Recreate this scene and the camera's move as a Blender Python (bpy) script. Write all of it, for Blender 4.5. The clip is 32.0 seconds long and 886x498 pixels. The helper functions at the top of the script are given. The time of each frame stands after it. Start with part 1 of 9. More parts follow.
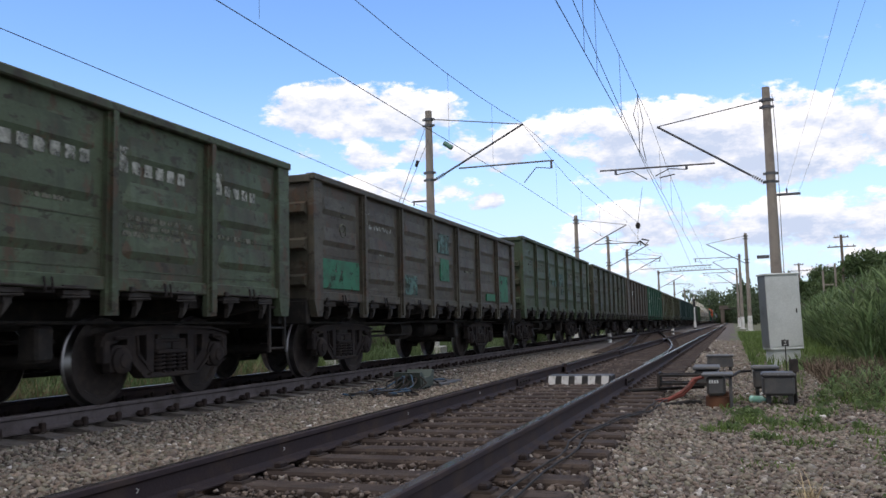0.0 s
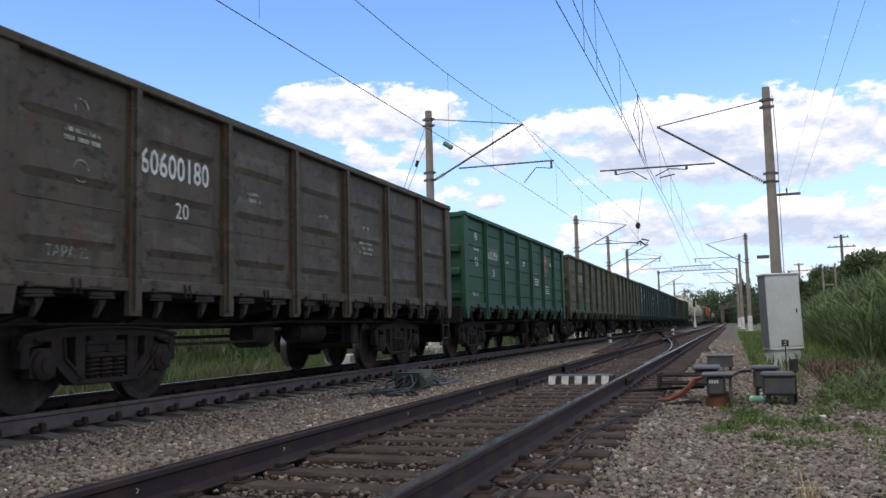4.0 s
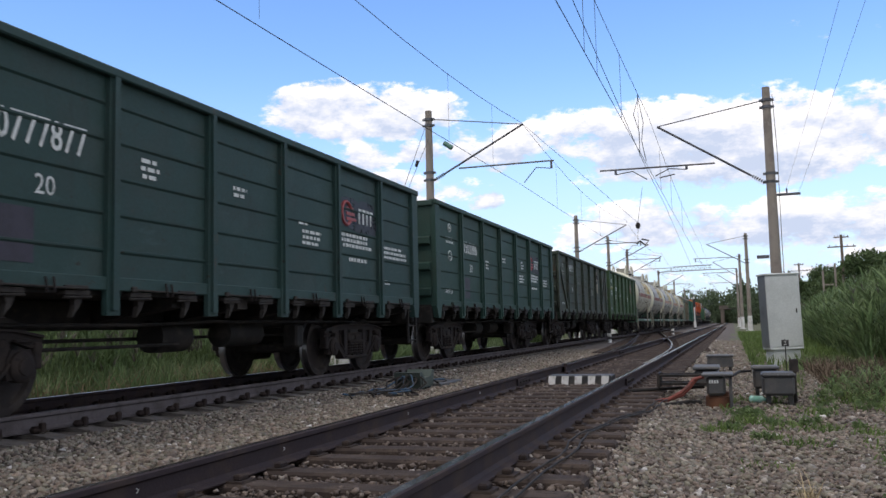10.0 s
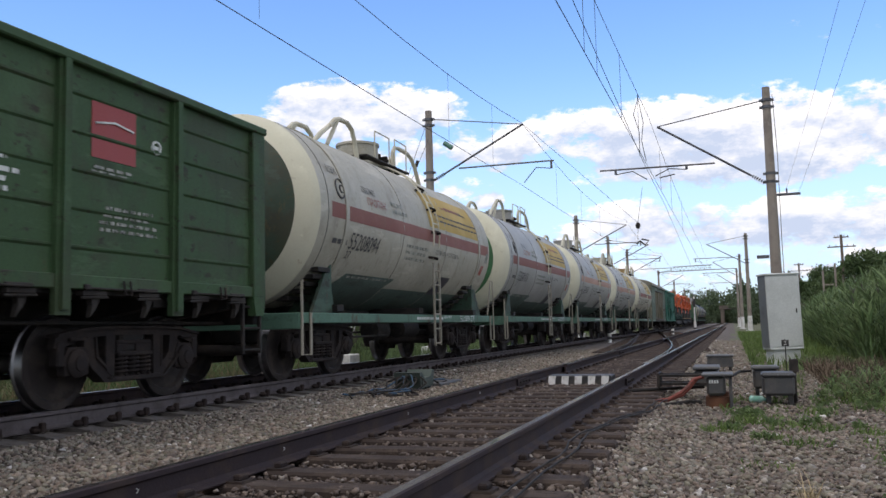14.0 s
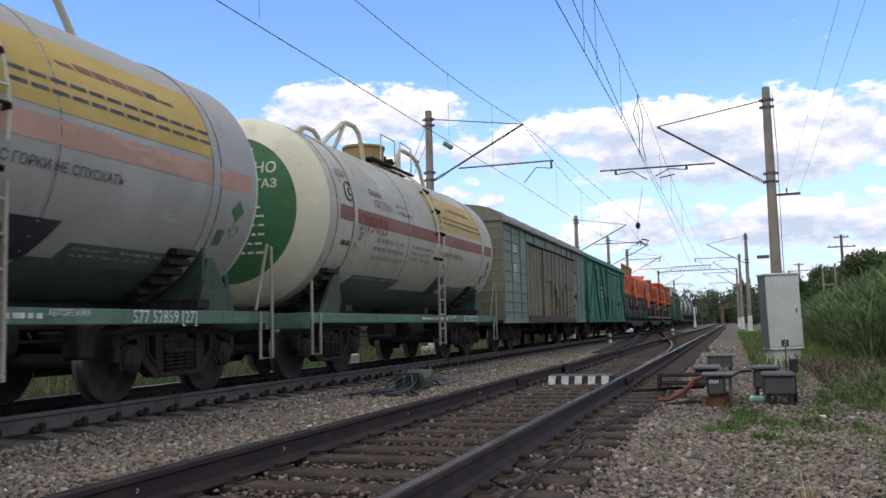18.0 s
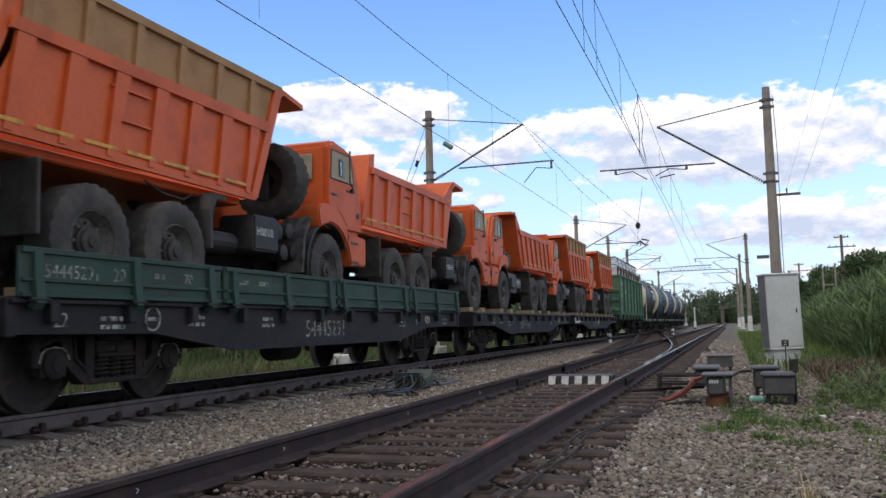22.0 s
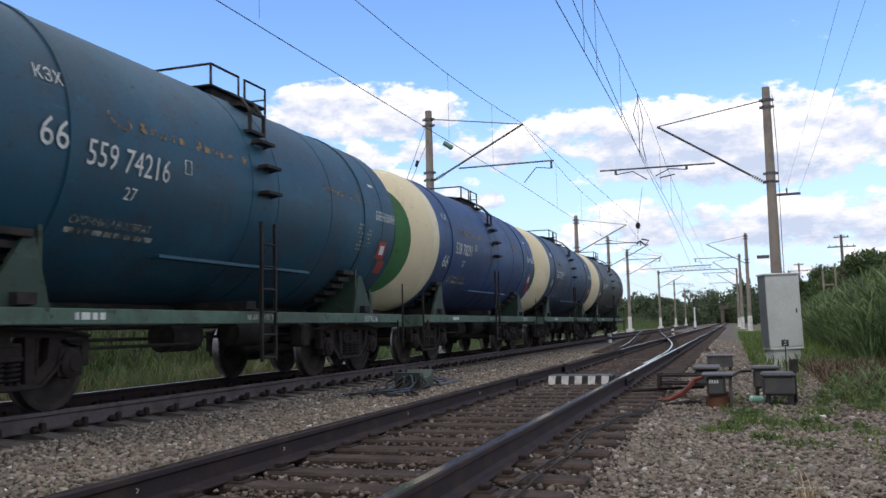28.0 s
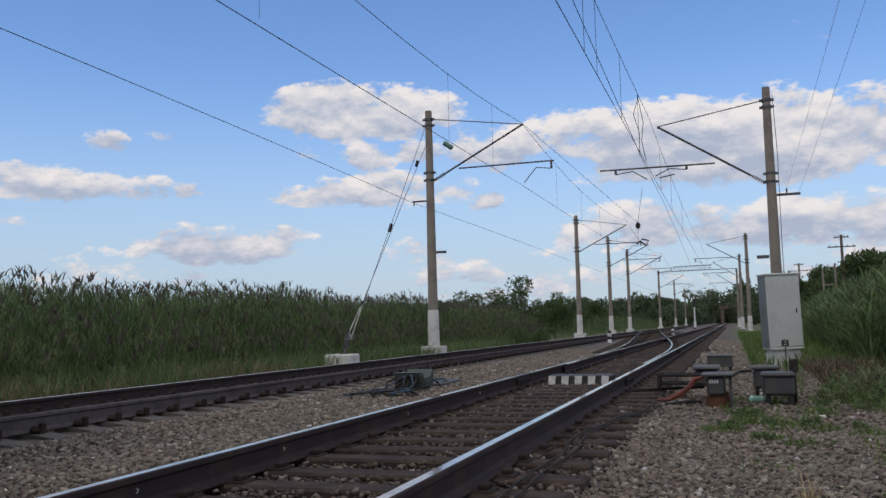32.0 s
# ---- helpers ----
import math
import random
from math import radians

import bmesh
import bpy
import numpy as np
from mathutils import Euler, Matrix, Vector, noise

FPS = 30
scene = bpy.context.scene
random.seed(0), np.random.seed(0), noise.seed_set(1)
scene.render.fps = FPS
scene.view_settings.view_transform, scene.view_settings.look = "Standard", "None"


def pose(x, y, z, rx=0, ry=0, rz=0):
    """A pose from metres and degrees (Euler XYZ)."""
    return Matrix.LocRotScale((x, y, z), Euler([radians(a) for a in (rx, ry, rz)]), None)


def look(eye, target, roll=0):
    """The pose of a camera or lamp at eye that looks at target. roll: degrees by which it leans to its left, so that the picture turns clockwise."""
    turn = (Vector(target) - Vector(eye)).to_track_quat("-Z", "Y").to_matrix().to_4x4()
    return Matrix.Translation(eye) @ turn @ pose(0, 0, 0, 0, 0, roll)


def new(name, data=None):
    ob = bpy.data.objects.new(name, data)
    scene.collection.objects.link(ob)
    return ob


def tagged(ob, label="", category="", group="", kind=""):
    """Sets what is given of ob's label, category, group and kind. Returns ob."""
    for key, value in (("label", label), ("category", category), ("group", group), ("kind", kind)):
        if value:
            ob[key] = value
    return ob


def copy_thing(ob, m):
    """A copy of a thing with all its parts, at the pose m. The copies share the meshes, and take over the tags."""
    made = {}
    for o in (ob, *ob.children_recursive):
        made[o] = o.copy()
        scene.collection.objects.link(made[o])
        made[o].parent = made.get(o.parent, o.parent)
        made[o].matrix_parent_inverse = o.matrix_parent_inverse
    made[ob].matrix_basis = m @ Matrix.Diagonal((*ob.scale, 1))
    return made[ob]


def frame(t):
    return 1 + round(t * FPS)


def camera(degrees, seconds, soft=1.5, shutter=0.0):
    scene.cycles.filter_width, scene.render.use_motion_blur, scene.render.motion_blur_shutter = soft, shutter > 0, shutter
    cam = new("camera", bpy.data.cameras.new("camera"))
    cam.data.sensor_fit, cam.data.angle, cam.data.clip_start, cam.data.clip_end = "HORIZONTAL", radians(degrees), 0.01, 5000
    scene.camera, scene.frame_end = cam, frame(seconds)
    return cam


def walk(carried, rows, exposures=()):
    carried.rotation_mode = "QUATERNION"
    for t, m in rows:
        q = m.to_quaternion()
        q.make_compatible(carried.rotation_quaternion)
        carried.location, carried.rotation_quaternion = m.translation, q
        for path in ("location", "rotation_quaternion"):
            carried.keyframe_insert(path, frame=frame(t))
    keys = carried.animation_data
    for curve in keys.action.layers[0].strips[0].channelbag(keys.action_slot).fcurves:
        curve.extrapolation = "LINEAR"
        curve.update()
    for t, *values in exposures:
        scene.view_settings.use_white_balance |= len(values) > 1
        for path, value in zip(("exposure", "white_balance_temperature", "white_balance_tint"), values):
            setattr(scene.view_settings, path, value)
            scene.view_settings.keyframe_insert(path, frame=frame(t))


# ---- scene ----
cam = camera(53.63, 32.0, soft=1.5, shutter=0.08)
YAW, PITCH, ROLL, EYE = radians(18.11), radians(5.126), -1.4386, Vector((0, 0, 0.745))
AHEAD = Vector((-math.sin(YAW) * math.cos(PITCH), math.cos(YAW) * math.cos(PITCH), math.sin(PITCH)))
VIEW = look(EYE, EYE + AHEAD * 10, ROLL)
walk(cam, [(0, VIEW), (32, VIEW)], [(0, 0.1, 6750, 14), (30, 0.1, 6750, 14), (31, 0.05, 6750, 14), (31.5, -0.07, 6750, 14), (32, -0.5, 6750, 14)])

XT, XN = -7.448, -2.311      # centre lines of the main track and of the siding; z = 0 is the rail top

# ---- sky and sun ----
SUN_EL, SUN_AZ = radians(58), radians(200)
world = bpy.data.worlds.new("world")
scene.world = world
world.use_nodes = True


def clouded_sky(nt):
    N, L = nt.nodes, nt.links
    for n in list(N):
        N.remove(n)

    def math_node(op, a, b=None, c=None, clamp=False):
        n = N.new("ShaderNodeMath")
        n.operation, n.use_clamp = op, clamp
        for i, v in enumerate((a, b, c)):
            if v is None:
                continue
            if isinstance(v, (int, float)):
                n.inputs[i].default_value = v
            else:
                L.new(v, n.inputs[i])
        return n.outputs[0]

    sky = N.new("ShaderNodeTexSky")
    sky.sky_type, sky.sun_disc = "NISHITA", False
    sky.sun_elevation, sky.sun_rotation = SUN_EL, SUN_AZ
    sky.air_density, sky.dust_density, sky.ozone_density = 1.0, 0.15, 3.0
    tc = N.new("ShaderNodeTexCoord")
    sep = N.new("ShaderNodeSeparateXYZ")
    L.new(tc.outputs["Generated"], sep.inputs[0])
    x, y, z = sep.outputs
    az = math_node("ARCTAN2", x, y)                      # radians, to the right of the track's line
    el = math_node("ARCSINE", z)
    co = N.new("ShaderNodeCombineXYZ")
    L.new(math_node("MULTIPLY", az, 1.0), co.inputs[0])
    L.new(math_node("MULTIPLY", el, 1.9), co.inputs[1])

    def fbm(scale, detail, rough, off, lift=0.0):
        m = N.new("ShaderNodeMapping")
        m.inputs["Location"].default_value = (off, off * 0.7 + lift, 0)
        L.new(co.outputs[0], m.inputs[0])
        t = N.new("ShaderNodeTexNoise")
        t.inputs["Scale"].default_value, t.inputs["Detail"].default_value, t.inputs["Roughness"].default_value = scale, detail, rough
        L.new(m.outputs[0], t.inputs["Vector"])
        return t.outputs[0]

    rich = N.new("ShaderNodeHueSaturation")
    rich.inputs["Saturation"].default_value, rich.inputs["Hue"].default_value = 1.18, 0.506
    L.new(sky.outputs[0], rich.inputs["Color"])
    # hazy pale blue towards the horizon
    low = N.new("ShaderNodeMapRange")
    low.interpolation_type = "SMOOTHSTEP"
    low.inputs["From Min"].default_value, low.inputs["From Max"].default_value = 0.30, 0.0
    low.inputs["To Max"].default_value = 0.85
    L.new(el, low.inputs["Value"])
    haze = N.new("ShaderNodeMix")
    haze.data_type = "RGBA"
    L.new(low.outputs[0], haze.inputs["Factor"])
    L.new(rich.outputs[0], haze.inputs["A"])
    haze.inputs["B"].default_value = (2.1, 2.85, 3.85, 1)
    puff = fbm(11.0, 10, 0.64, 3.1)
    wide = fbm(3.2, 6, 0.55, 1.7)
    # cauliflower edges
    curl = N.new("ShaderNodeTexVoronoi")
    curl.feature, curl.normalize = "F1", True
    curl.inputs["Scale"].default_value, curl.inputs["Detail"].default_value = 26.0, 3.0
    curl.inputs["Roughness"].default_value, curl.inputs["Lacunarity"].default_value = 0.55, 2.1
    L.new(co.outputs[0], curl.inputs["Vector"])
    billow = math_node("SUBTRACT", 0.42, curl.outputs["Distance"])
    # cumulus heaps: azimuth, elevation, half width, half height in degrees, weight
    total, mass_sum, lift_sum = None, 0.001, 0.0
    for a, e, w, h, k in HEAPS + SMALL_CLOUDS:
        u = math_node("DIVIDE", math_node("SUBTRACT", az, radians(a)), radians(1.32 * w))
        below = math_node("LESS_THAN", el, radians(e))
        v = math_node("DIVIDE", math_node("SUBTRACT", el, radians(e)), radians(1.32 * h))
        vv = math_node("MULTIPLY", v, math_node("MULTIPLY_ADD", below, 0.45, 1.0))
        d = math_node("ADD", math_node("MULTIPLY", u, u), math_node("MULTIPLY", vv, vv))
        g = math_node("MULTIPLY", math_node("SUBTRACT", 1.0, d, clamp=True), k)
        total = g if total is None else math_node("MAXIMUM", total, g)
        mass_sum = math_node("ADD", g, mass_sum)
        lift_sum = math_node("MULTIPLY_ADD", g, v, lift_sum)
    lift = math_node("DIVIDE", lift_sum, mass_sum)       # -1 at the bellies, 1 at the heads
    # beyond the heaps the broken cloud goes on all round
    ahead = math_node("MULTIPLY", math_node("LESS_THAN", math_node("ABSOLUTE", math_node("ADD", az, 0.35)), 1.0), math_node("LESS_THAN", el, 0.55))
    rest = math_node("MULTIPLY", math_node("SUBTRACT", 1.0, ahead), math_node("MULTIPLY", math_node("MULTIPLY", wide, 3.2), math_node("MULTIPLY_ADD", el, 2.2, 0.15, True)))
    total = math_node("MAXIMUM", total, rest)
    rough_edge = math_node("ADD", math_node("MULTIPLY", math_node("SUBTRACT", puff, 0.5), 3.6), math_node("MULTIPLY", billow, 0.8))
    dens = math_node("ADD", total, math_node("MULTIPLY", rough_edge, math_node("MULTIPLY", total, 4.0, None, True)))
    mask = N.new("ShaderNodeMapRange")
    mask.interpolation_type = "SMOOTHSTEP"
    mask.inputs["From Min"].default_value, mask.inputs["From Max"].default_value = 0.46, 0.84
    L.new(dens, mask.inputs["Value"])
    # bright heads, bluish grey bellies
    tone = N.new("ShaderNodeValToRGB")
    tone.color_ramp.elements[0].position, tone.color_ramp.elements[0].color = 0.24, (0.52, 0.62, 0.80, 1)
    tone.color_ramp.elements[1].position, tone.color_ramp.elements[1].color = 0.68, (1.05, 1.05, 1.06, 1)
    above = fbm(11.0, 6, 0.6, 3.1, 0.024)               # thinner cloud above: a lit head
    shape = math_node("MULTIPLY_ADD", math_node("SUBTRACT", puff, above), 1.6, math_node("MULTIPLY_ADD", billow, 0.5, math_node("MULTIPLY", fbm(5.0, 5, 0.5, 7.7), 0.7)))
    L.new(math_node("MULTIPLY_ADD", lift, 0.26, shape), tone.inputs[0])
    glow = N.new("ShaderNodeVectorMath")
    glow.operation = "SCALE"
    L.new(tone.outputs[0], glow.inputs[0])
    glow.inputs["Scale"].default_value = CLOUD_GLOW
    mix = N.new("ShaderNodeMix")
    mix.data_type = "RGBA"
    L.new(mask.outputs[0], mix.inputs["Factor"])
    L.new(haze.outputs["Result"], mix.inputs["A"])
    L.new(glow.outputs[0], mix.inputs["B"])
    bg = N.new("ShaderNodeBackground")
    bg.inputs["Strength"].default_value = SKY_STRENGTH
    L.new(mix.outputs["Result"], bg.inputs["Color"])
    out = N.new("ShaderNodeOutputWorld")
    L.new(bg.outputs[0], out.inputs[0])


SKY_STRENGTH, CLOUD_GLOW = 0.24, 4.5
HEAPS = [(-23.2, 13.7, 6.3, 2.2, 1.15), (-14.6, 11.6, 3.8, 2.0, 0.95), (-22.2, 8.8, 6.6, 1.35, 1.05), (-41.9, 9.0, 5.1, 1.4, 1.05), (-32.8, 5.4, 7.0, 1.5, 0.75), (-40.9, 3.5, 6.9, 1.5, 0.55),
         (-4.8, 10.9, 6.2, 3.0, 1.25), (3.8, 10.6, 8.8, 3.2, 1.45), (-6.8, 5.8, 4.1, 2.0, 0.95), (4.6, 5.6, 7.5, 2.0, 1.1), (-11.1, 3.1, 11.1, 2.1, 0.6), (5.7, 2.8, 5.9, 1.6, 0.6)]
SMALL_CLOUDS = [(-27.7, 11.4, 2.9, 0.9, 0.6), (-22.9, 11.1, 1.8, 1.3, 0.85), (-19.4, 11.4, 2.3, 0.9, 0.75), (-39.2, 11.7, 1.5, 0.8, 0.9), (-36.2, 12.3, 1.0, 0.6, 0.45), (-37.5, 9.0, 2.2, 1.2, 0.8),
                (-34.4, 9.0, 1.0, 0.7, 0.75), (-43.9, 6.9, 2.4, 0.5, 0.8), (-22.2, 4.8, 4.7, 1.2, 0.7), (-10.4, 12.9, 5.6, 1.2, 0.5), (-15.3, 8.1, 1.2, 0.9, 0.75), (4.5, 17.5, 0.7, 0.4, 0.4), (7.5, 16.7, 2.1, 0.5, 0.4)]
clouded_sky(world.node_tree)

sun = bpy.data.lights.new("sun", "SUN")
sun.energy, sun.angle, sun.color = 0.8, radians(12), (1.0, 0.92, 0.80)
sun_ob = new("sun", sun)
sun_ob.matrix_world = look((0, 0, 50), Vector((0, 0, 50)) - Vector((math.sin(SUN_AZ) * math.cos(SUN_EL), math.cos(SUN_AZ) * math.cos(SUN_EL), math.sin(SUN_EL))))


# ---- mesh helpers ----
class Build:
    """Gathers simple solids into one mesh."""

    def __init__(self):
        self.v, self.f = [], []

    def add(self, verts, faces, m=None):
        o = len(self.v)
        self.v += [tuple(m @ Vector(p)) for p in verts] if m else [tuple(p) for p in verts]
        self.f += [tuple(i + o for i in f) for f in faces]
        return self

    def box(self, x0, x1, y0, y1, z0, z1, bev=0.0, m=None):
        if bev <= 0:
            vs = [(x, y, z) for x in (x0, x1) for y in (y0, y1) for z in (z0, z1)]
            fs = [(0, 1, 3, 2), (4, 6, 7, 5), (0, 4, 5, 1), (2, 3, 7, 6), (0, 2, 6, 4), (1, 5, 7, 3)]
            return self.add(vs, fs, m)
        b = bmesh.new()
        bmesh.ops.create_cube(b, size=1.0)
        for q in b.verts:
            q.co = Vector(((x0 + x1) / 2 + q.co.x * (x1 - x0), (y0 + y1) / 2 + q.co.y * (y1 - y0), (z0 + z1) / 2 + q.co.z * (z1 - z0)))
        bmesh.ops.bevel(b, geom=b.edges[:], offset=bev, segments=1, affect="EDGES")
        b.verts.index_update()
        self.add([q.co for q in b.verts], [[q.index for q in f.verts] for f in b.faces], m)
        b.free()
        return self

    def prism(self, outline, a0, a1, axis="x", m=None):
        """Extrudes a closed outline. axis x: outline in (y, z); y: in (x, z); z: in (x, y)."""
        n = len(outline)
        put = {"x": lambda a, p: (a, p[0], p[1]), "y": lambda a, p: (p[0], a, p[1]), "z": lambda a, p: (p[0], p[1], a)}[axis]
        vs = [put(a0, p) for p in outline] + [put(a1, p) for p in outline]
        fs = [tuple(range(n)), tuple(range(2 * n - 1, n - 1, -1))] + [(i, i + n, (i + 1) % n + n, (i + 1) % n) for i in range(n)]
        return self.add(vs, fs, m)

    def lathe(self, profile, n=24, axis="x", m=None):
        """Turns (along, radius) pairs about an axis."""
        vs, fs = [], []
        for a, r in profile:
            for k in range(n):
                c, s = math.cos(2 * math.pi * k / n) * r, math.sin(2 * math.pi * k / n) * r
                vs.append({"x": (a, c, s), "y": (c, a, s), "z": (c, s, a)}[axis])
        for i in range(len(profile) - 1):
            for k in range(n):
                fs.append((i * n + k, i * n + (k + 1) % n, (i + 1) * n + (k + 1) % n, (i + 1) * n + k))
        fs.append(tuple(range(n)))
        fs.append(tuple(range(len(vs) - 1, len(vs) - n - 1, -1)))
        return self.add(vs, fs, m)

    def rod(self, p, q, r, n=8, r2=None):
        p, q = Vector(p), Vector(q)
        turn = (q - p).to_track_quat("Z", "Y").to_matrix().to_4x4()
        return self.lathe([(0, r), ((q - p).length, r if r2 is None else r2)], n, "z", Matrix.Translation(p) @ turn)

    def tube(self, pts, r, n=8):
        """One round bar bent through the points."""
        pts = [Vector(p) for p in pts]
        vs, fs, side = [], [], None
        for i, p in enumerate(pts):
            d = (pts[min(i + 1, len(pts) - 1)] - pts[max(i - 1, 0)]).normalized()
            if side is None or side.length < 1e-6:
                side = d.orthogonal()
            side = (side - d * side.dot(d)).normalized()
            up = d.cross(side)
            vs += [p + (side * math.cos(2 * math.pi * k / n) + up * math.sin(2 * math.pi * k / n)) * r for k in range(n)]
        for i in range(len(pts) - 1):
            fs += [(i * n + k, i * n + (k + 1) % n, (i + 1) * n + (k + 1) % n, (i + 1) * n + k) for k in range(n)]
        fs += [tuple(range(n)), tuple(range(len(vs) - 1, len(vs) - n - 1, -1))]
        return self.add(vs, fs)

    def mesh(self, name, material, smooth=None):
        me = bpy.data.meshes.new(name)
        me.from_pydata(self.v, [], self.f)
        me.materials.append(material or BLACK_IRON)
        me.validate()
        b = bmesh.new()
        b.from_mesh(me)
        bmesh.ops.recalc_face_normals(b, faces=b.faces[:])
        b.to_mesh(me)
        b.free()
        if smooth:
            me.polygons.foreach_set("use_smooth", [True] * len(me.polygons))
            me.set_sharp_from_angle(angle=radians(smooth))
        return me


def part(name, b, material, parent, label="", smooth=None, at=None):
    me = b.mesh(name, material, smooth) if isinstance(b, Build) else b
    ob = new(name, me)
    ob.parent = parent
    if at is not None:
        ob.matrix_basis = at if isinstance(at, Matrix) else Matrix.Translation(at)
    if label:
        tagged(ob, label)
    return ob


def thing(name, label, category, group="", kind="", at=None):
    ob = tagged(new(name), label, category, group, kind)
    if at is not None:
        ob.matrix_basis = at if isinstance(at, Matrix) else Matrix.Translation(at)
    return ob


def solid(name, b, material, label, category, group="", kind="", smooth=None, at=None):
    ob = tagged(new(name, b.mesh(name, material, smooth)), label, category, group, kind)
    if at is not None:
        ob.matrix_basis = at if isinstance(at, Matrix) else Matrix.Translation(at)
    return ob


# ---- materials ----
def surface(name, col, rough=0.7, metal=0.0, second=None, third=None, scale=3.0, grain=40.0, amount=0.5, amount3=0.4, bump=0.2, streak=0.0, spec=0.5, island=0.0):
    """A worn surface: colour one, patches of colour two (large noise), of colour three (fine noise or downward streaks), fine relief."""
    m = bpy.data.materials.new(name)
    m.use_nodes = True
    N, L = m.node_tree.nodes, m.node_tree.links
    p = N["Principled BSDF"]
    p.inputs["Metallic"].default_value = metal
    p.inputs["Specular IOR Level"].default_value = spec
    tc = N.new("ShaderNodeTexCoord")
    info = N.new("ShaderNodeObjectInfo")
    shift = N.new("ShaderNodeVectorMath")
    shift.operation = "MULTIPLY_ADD"
    wide = N.new("ShaderNodeCombineXYZ")
    for i, k in enumerate((31.0, 57.0, 13.0)):
        mu = N.new("ShaderNodeMath")
        mu.operation = "MULTIPLY"
        L.new(info.outputs["Random"], mu.inputs[0])
        mu.inputs[1].default_value = k
        L.new(mu.outputs[0], wide.inputs[i])
    L.new(tc.outputs["Object"], shift.inputs[0])
    shift.inputs[1].default_value = (1, 1, 1)
    L.new(wide.outputs[0], shift.inputs[2])

    def noise_tex(sc, detail, stretch=(1, 1, 1), rough_=0.6):
        mp = N.new("ShaderNodeMapping")
        mp.inputs["Scale"].default_value = stretch
        L.new(shift.outputs[0], mp.inputs[0])
        t = N.new("ShaderNodeTexNoise")
        t.inputs["Scale"].default_value, t.inputs["Detail"].default_value, t.inputs["Roughness"].default_value = sc, detail, rough_
        L.new(mp.outputs[0], t.inputs["Vector"])
        return t.outputs[0]

    def ramp(fac, lo, hi):
        r = N.new("ShaderNodeMapRange")
        r.interpolation_type = "SMOOTHSTEP"
        r.inputs["From Min"].default_value, r.inputs["From Max"].default_value = lo, hi
        L.new(fac, r.inputs["Value"])
        return r.outputs[0]

    def blend(a, b, fac):
        x = N.new("ShaderNodeMix")
        x.data_type = "RGBA"
        if isinstance(a, tuple):
            x.inputs["A"].default_value = (*a, 1)
        else:
            L.new(a, x.inputs["A"])
        if isinstance(b, tuple):
            x.inputs["B"].default_value = (*b, 1)
        else:
            L.new(b, x.inputs["B"])
        L.new(fac, x.inputs["Factor"])
        return x.outputs["Result"]

    big = noise_tex(scale, 6)
    fine = noise_tex(grain, 4)
    c = col
    second = second or tuple(k * 0.65 for k in col)
    c = blend(c, second, ramp(big, 0.62 - 0.35 * amount, 0.75 - 0.2 * amount))
    if third:
        src = noise_tex(scale * 2.0, 7, (1, 1, 0.12) if streak else (1, 1, 1), 0.7)
        c = blend(c, third, ramp(src, 0.72 - 0.35 * amount3, 0.80 - 0.25 * amount3))
    hv = N.new("ShaderNodeHueSaturation")
    v = N.new("ShaderNodeMapRange")
    v.inputs["To Min"].default_value, v.inputs["To Max"].default_value = 0.78, 1.22
    if island:
        geo = N.new("ShaderNodeNewGeometry")
        v.inputs["To Min"].default_value, v.inputs["To Max"].default_value = 1 - island, 1 + island
        L.new(geo.outputs["Random Per Island"], v.inputs["Value"])
    else:
        L.new(fine, v.inputs["Value"])
    L.new(v.outputs[0], hv.inputs["Value"])
    if isinstance(c, tuple):
        hv.inputs["Color"].default_value = (*c, 1)
    else:
        L.new(c, hv.inputs["Color"])
    L.new(hv.outputs[0], p.inputs["Base Color"])
    rr = N.new("ShaderNodeMapRange")
    rr.inputs["To Min"].default_value, rr.inputs["To Max"].default_value = max(0.05, rough - 0.12), min(1.0, rough + 0.12)
    L.new(big, rr.inputs["Value"])
    L.new(rr.outputs[0], p.inputs["Roughness"])
    if bump:
        bp = N.new("ShaderNodeBump")
        bp.inputs["Strength"].default_value, bp.inputs["Distance"].default_value = bump, 0.01
        L.new(fine, bp.inputs["Height"])
        L.new(bp.outputs[0], p.inputs["Normal"])
    return m


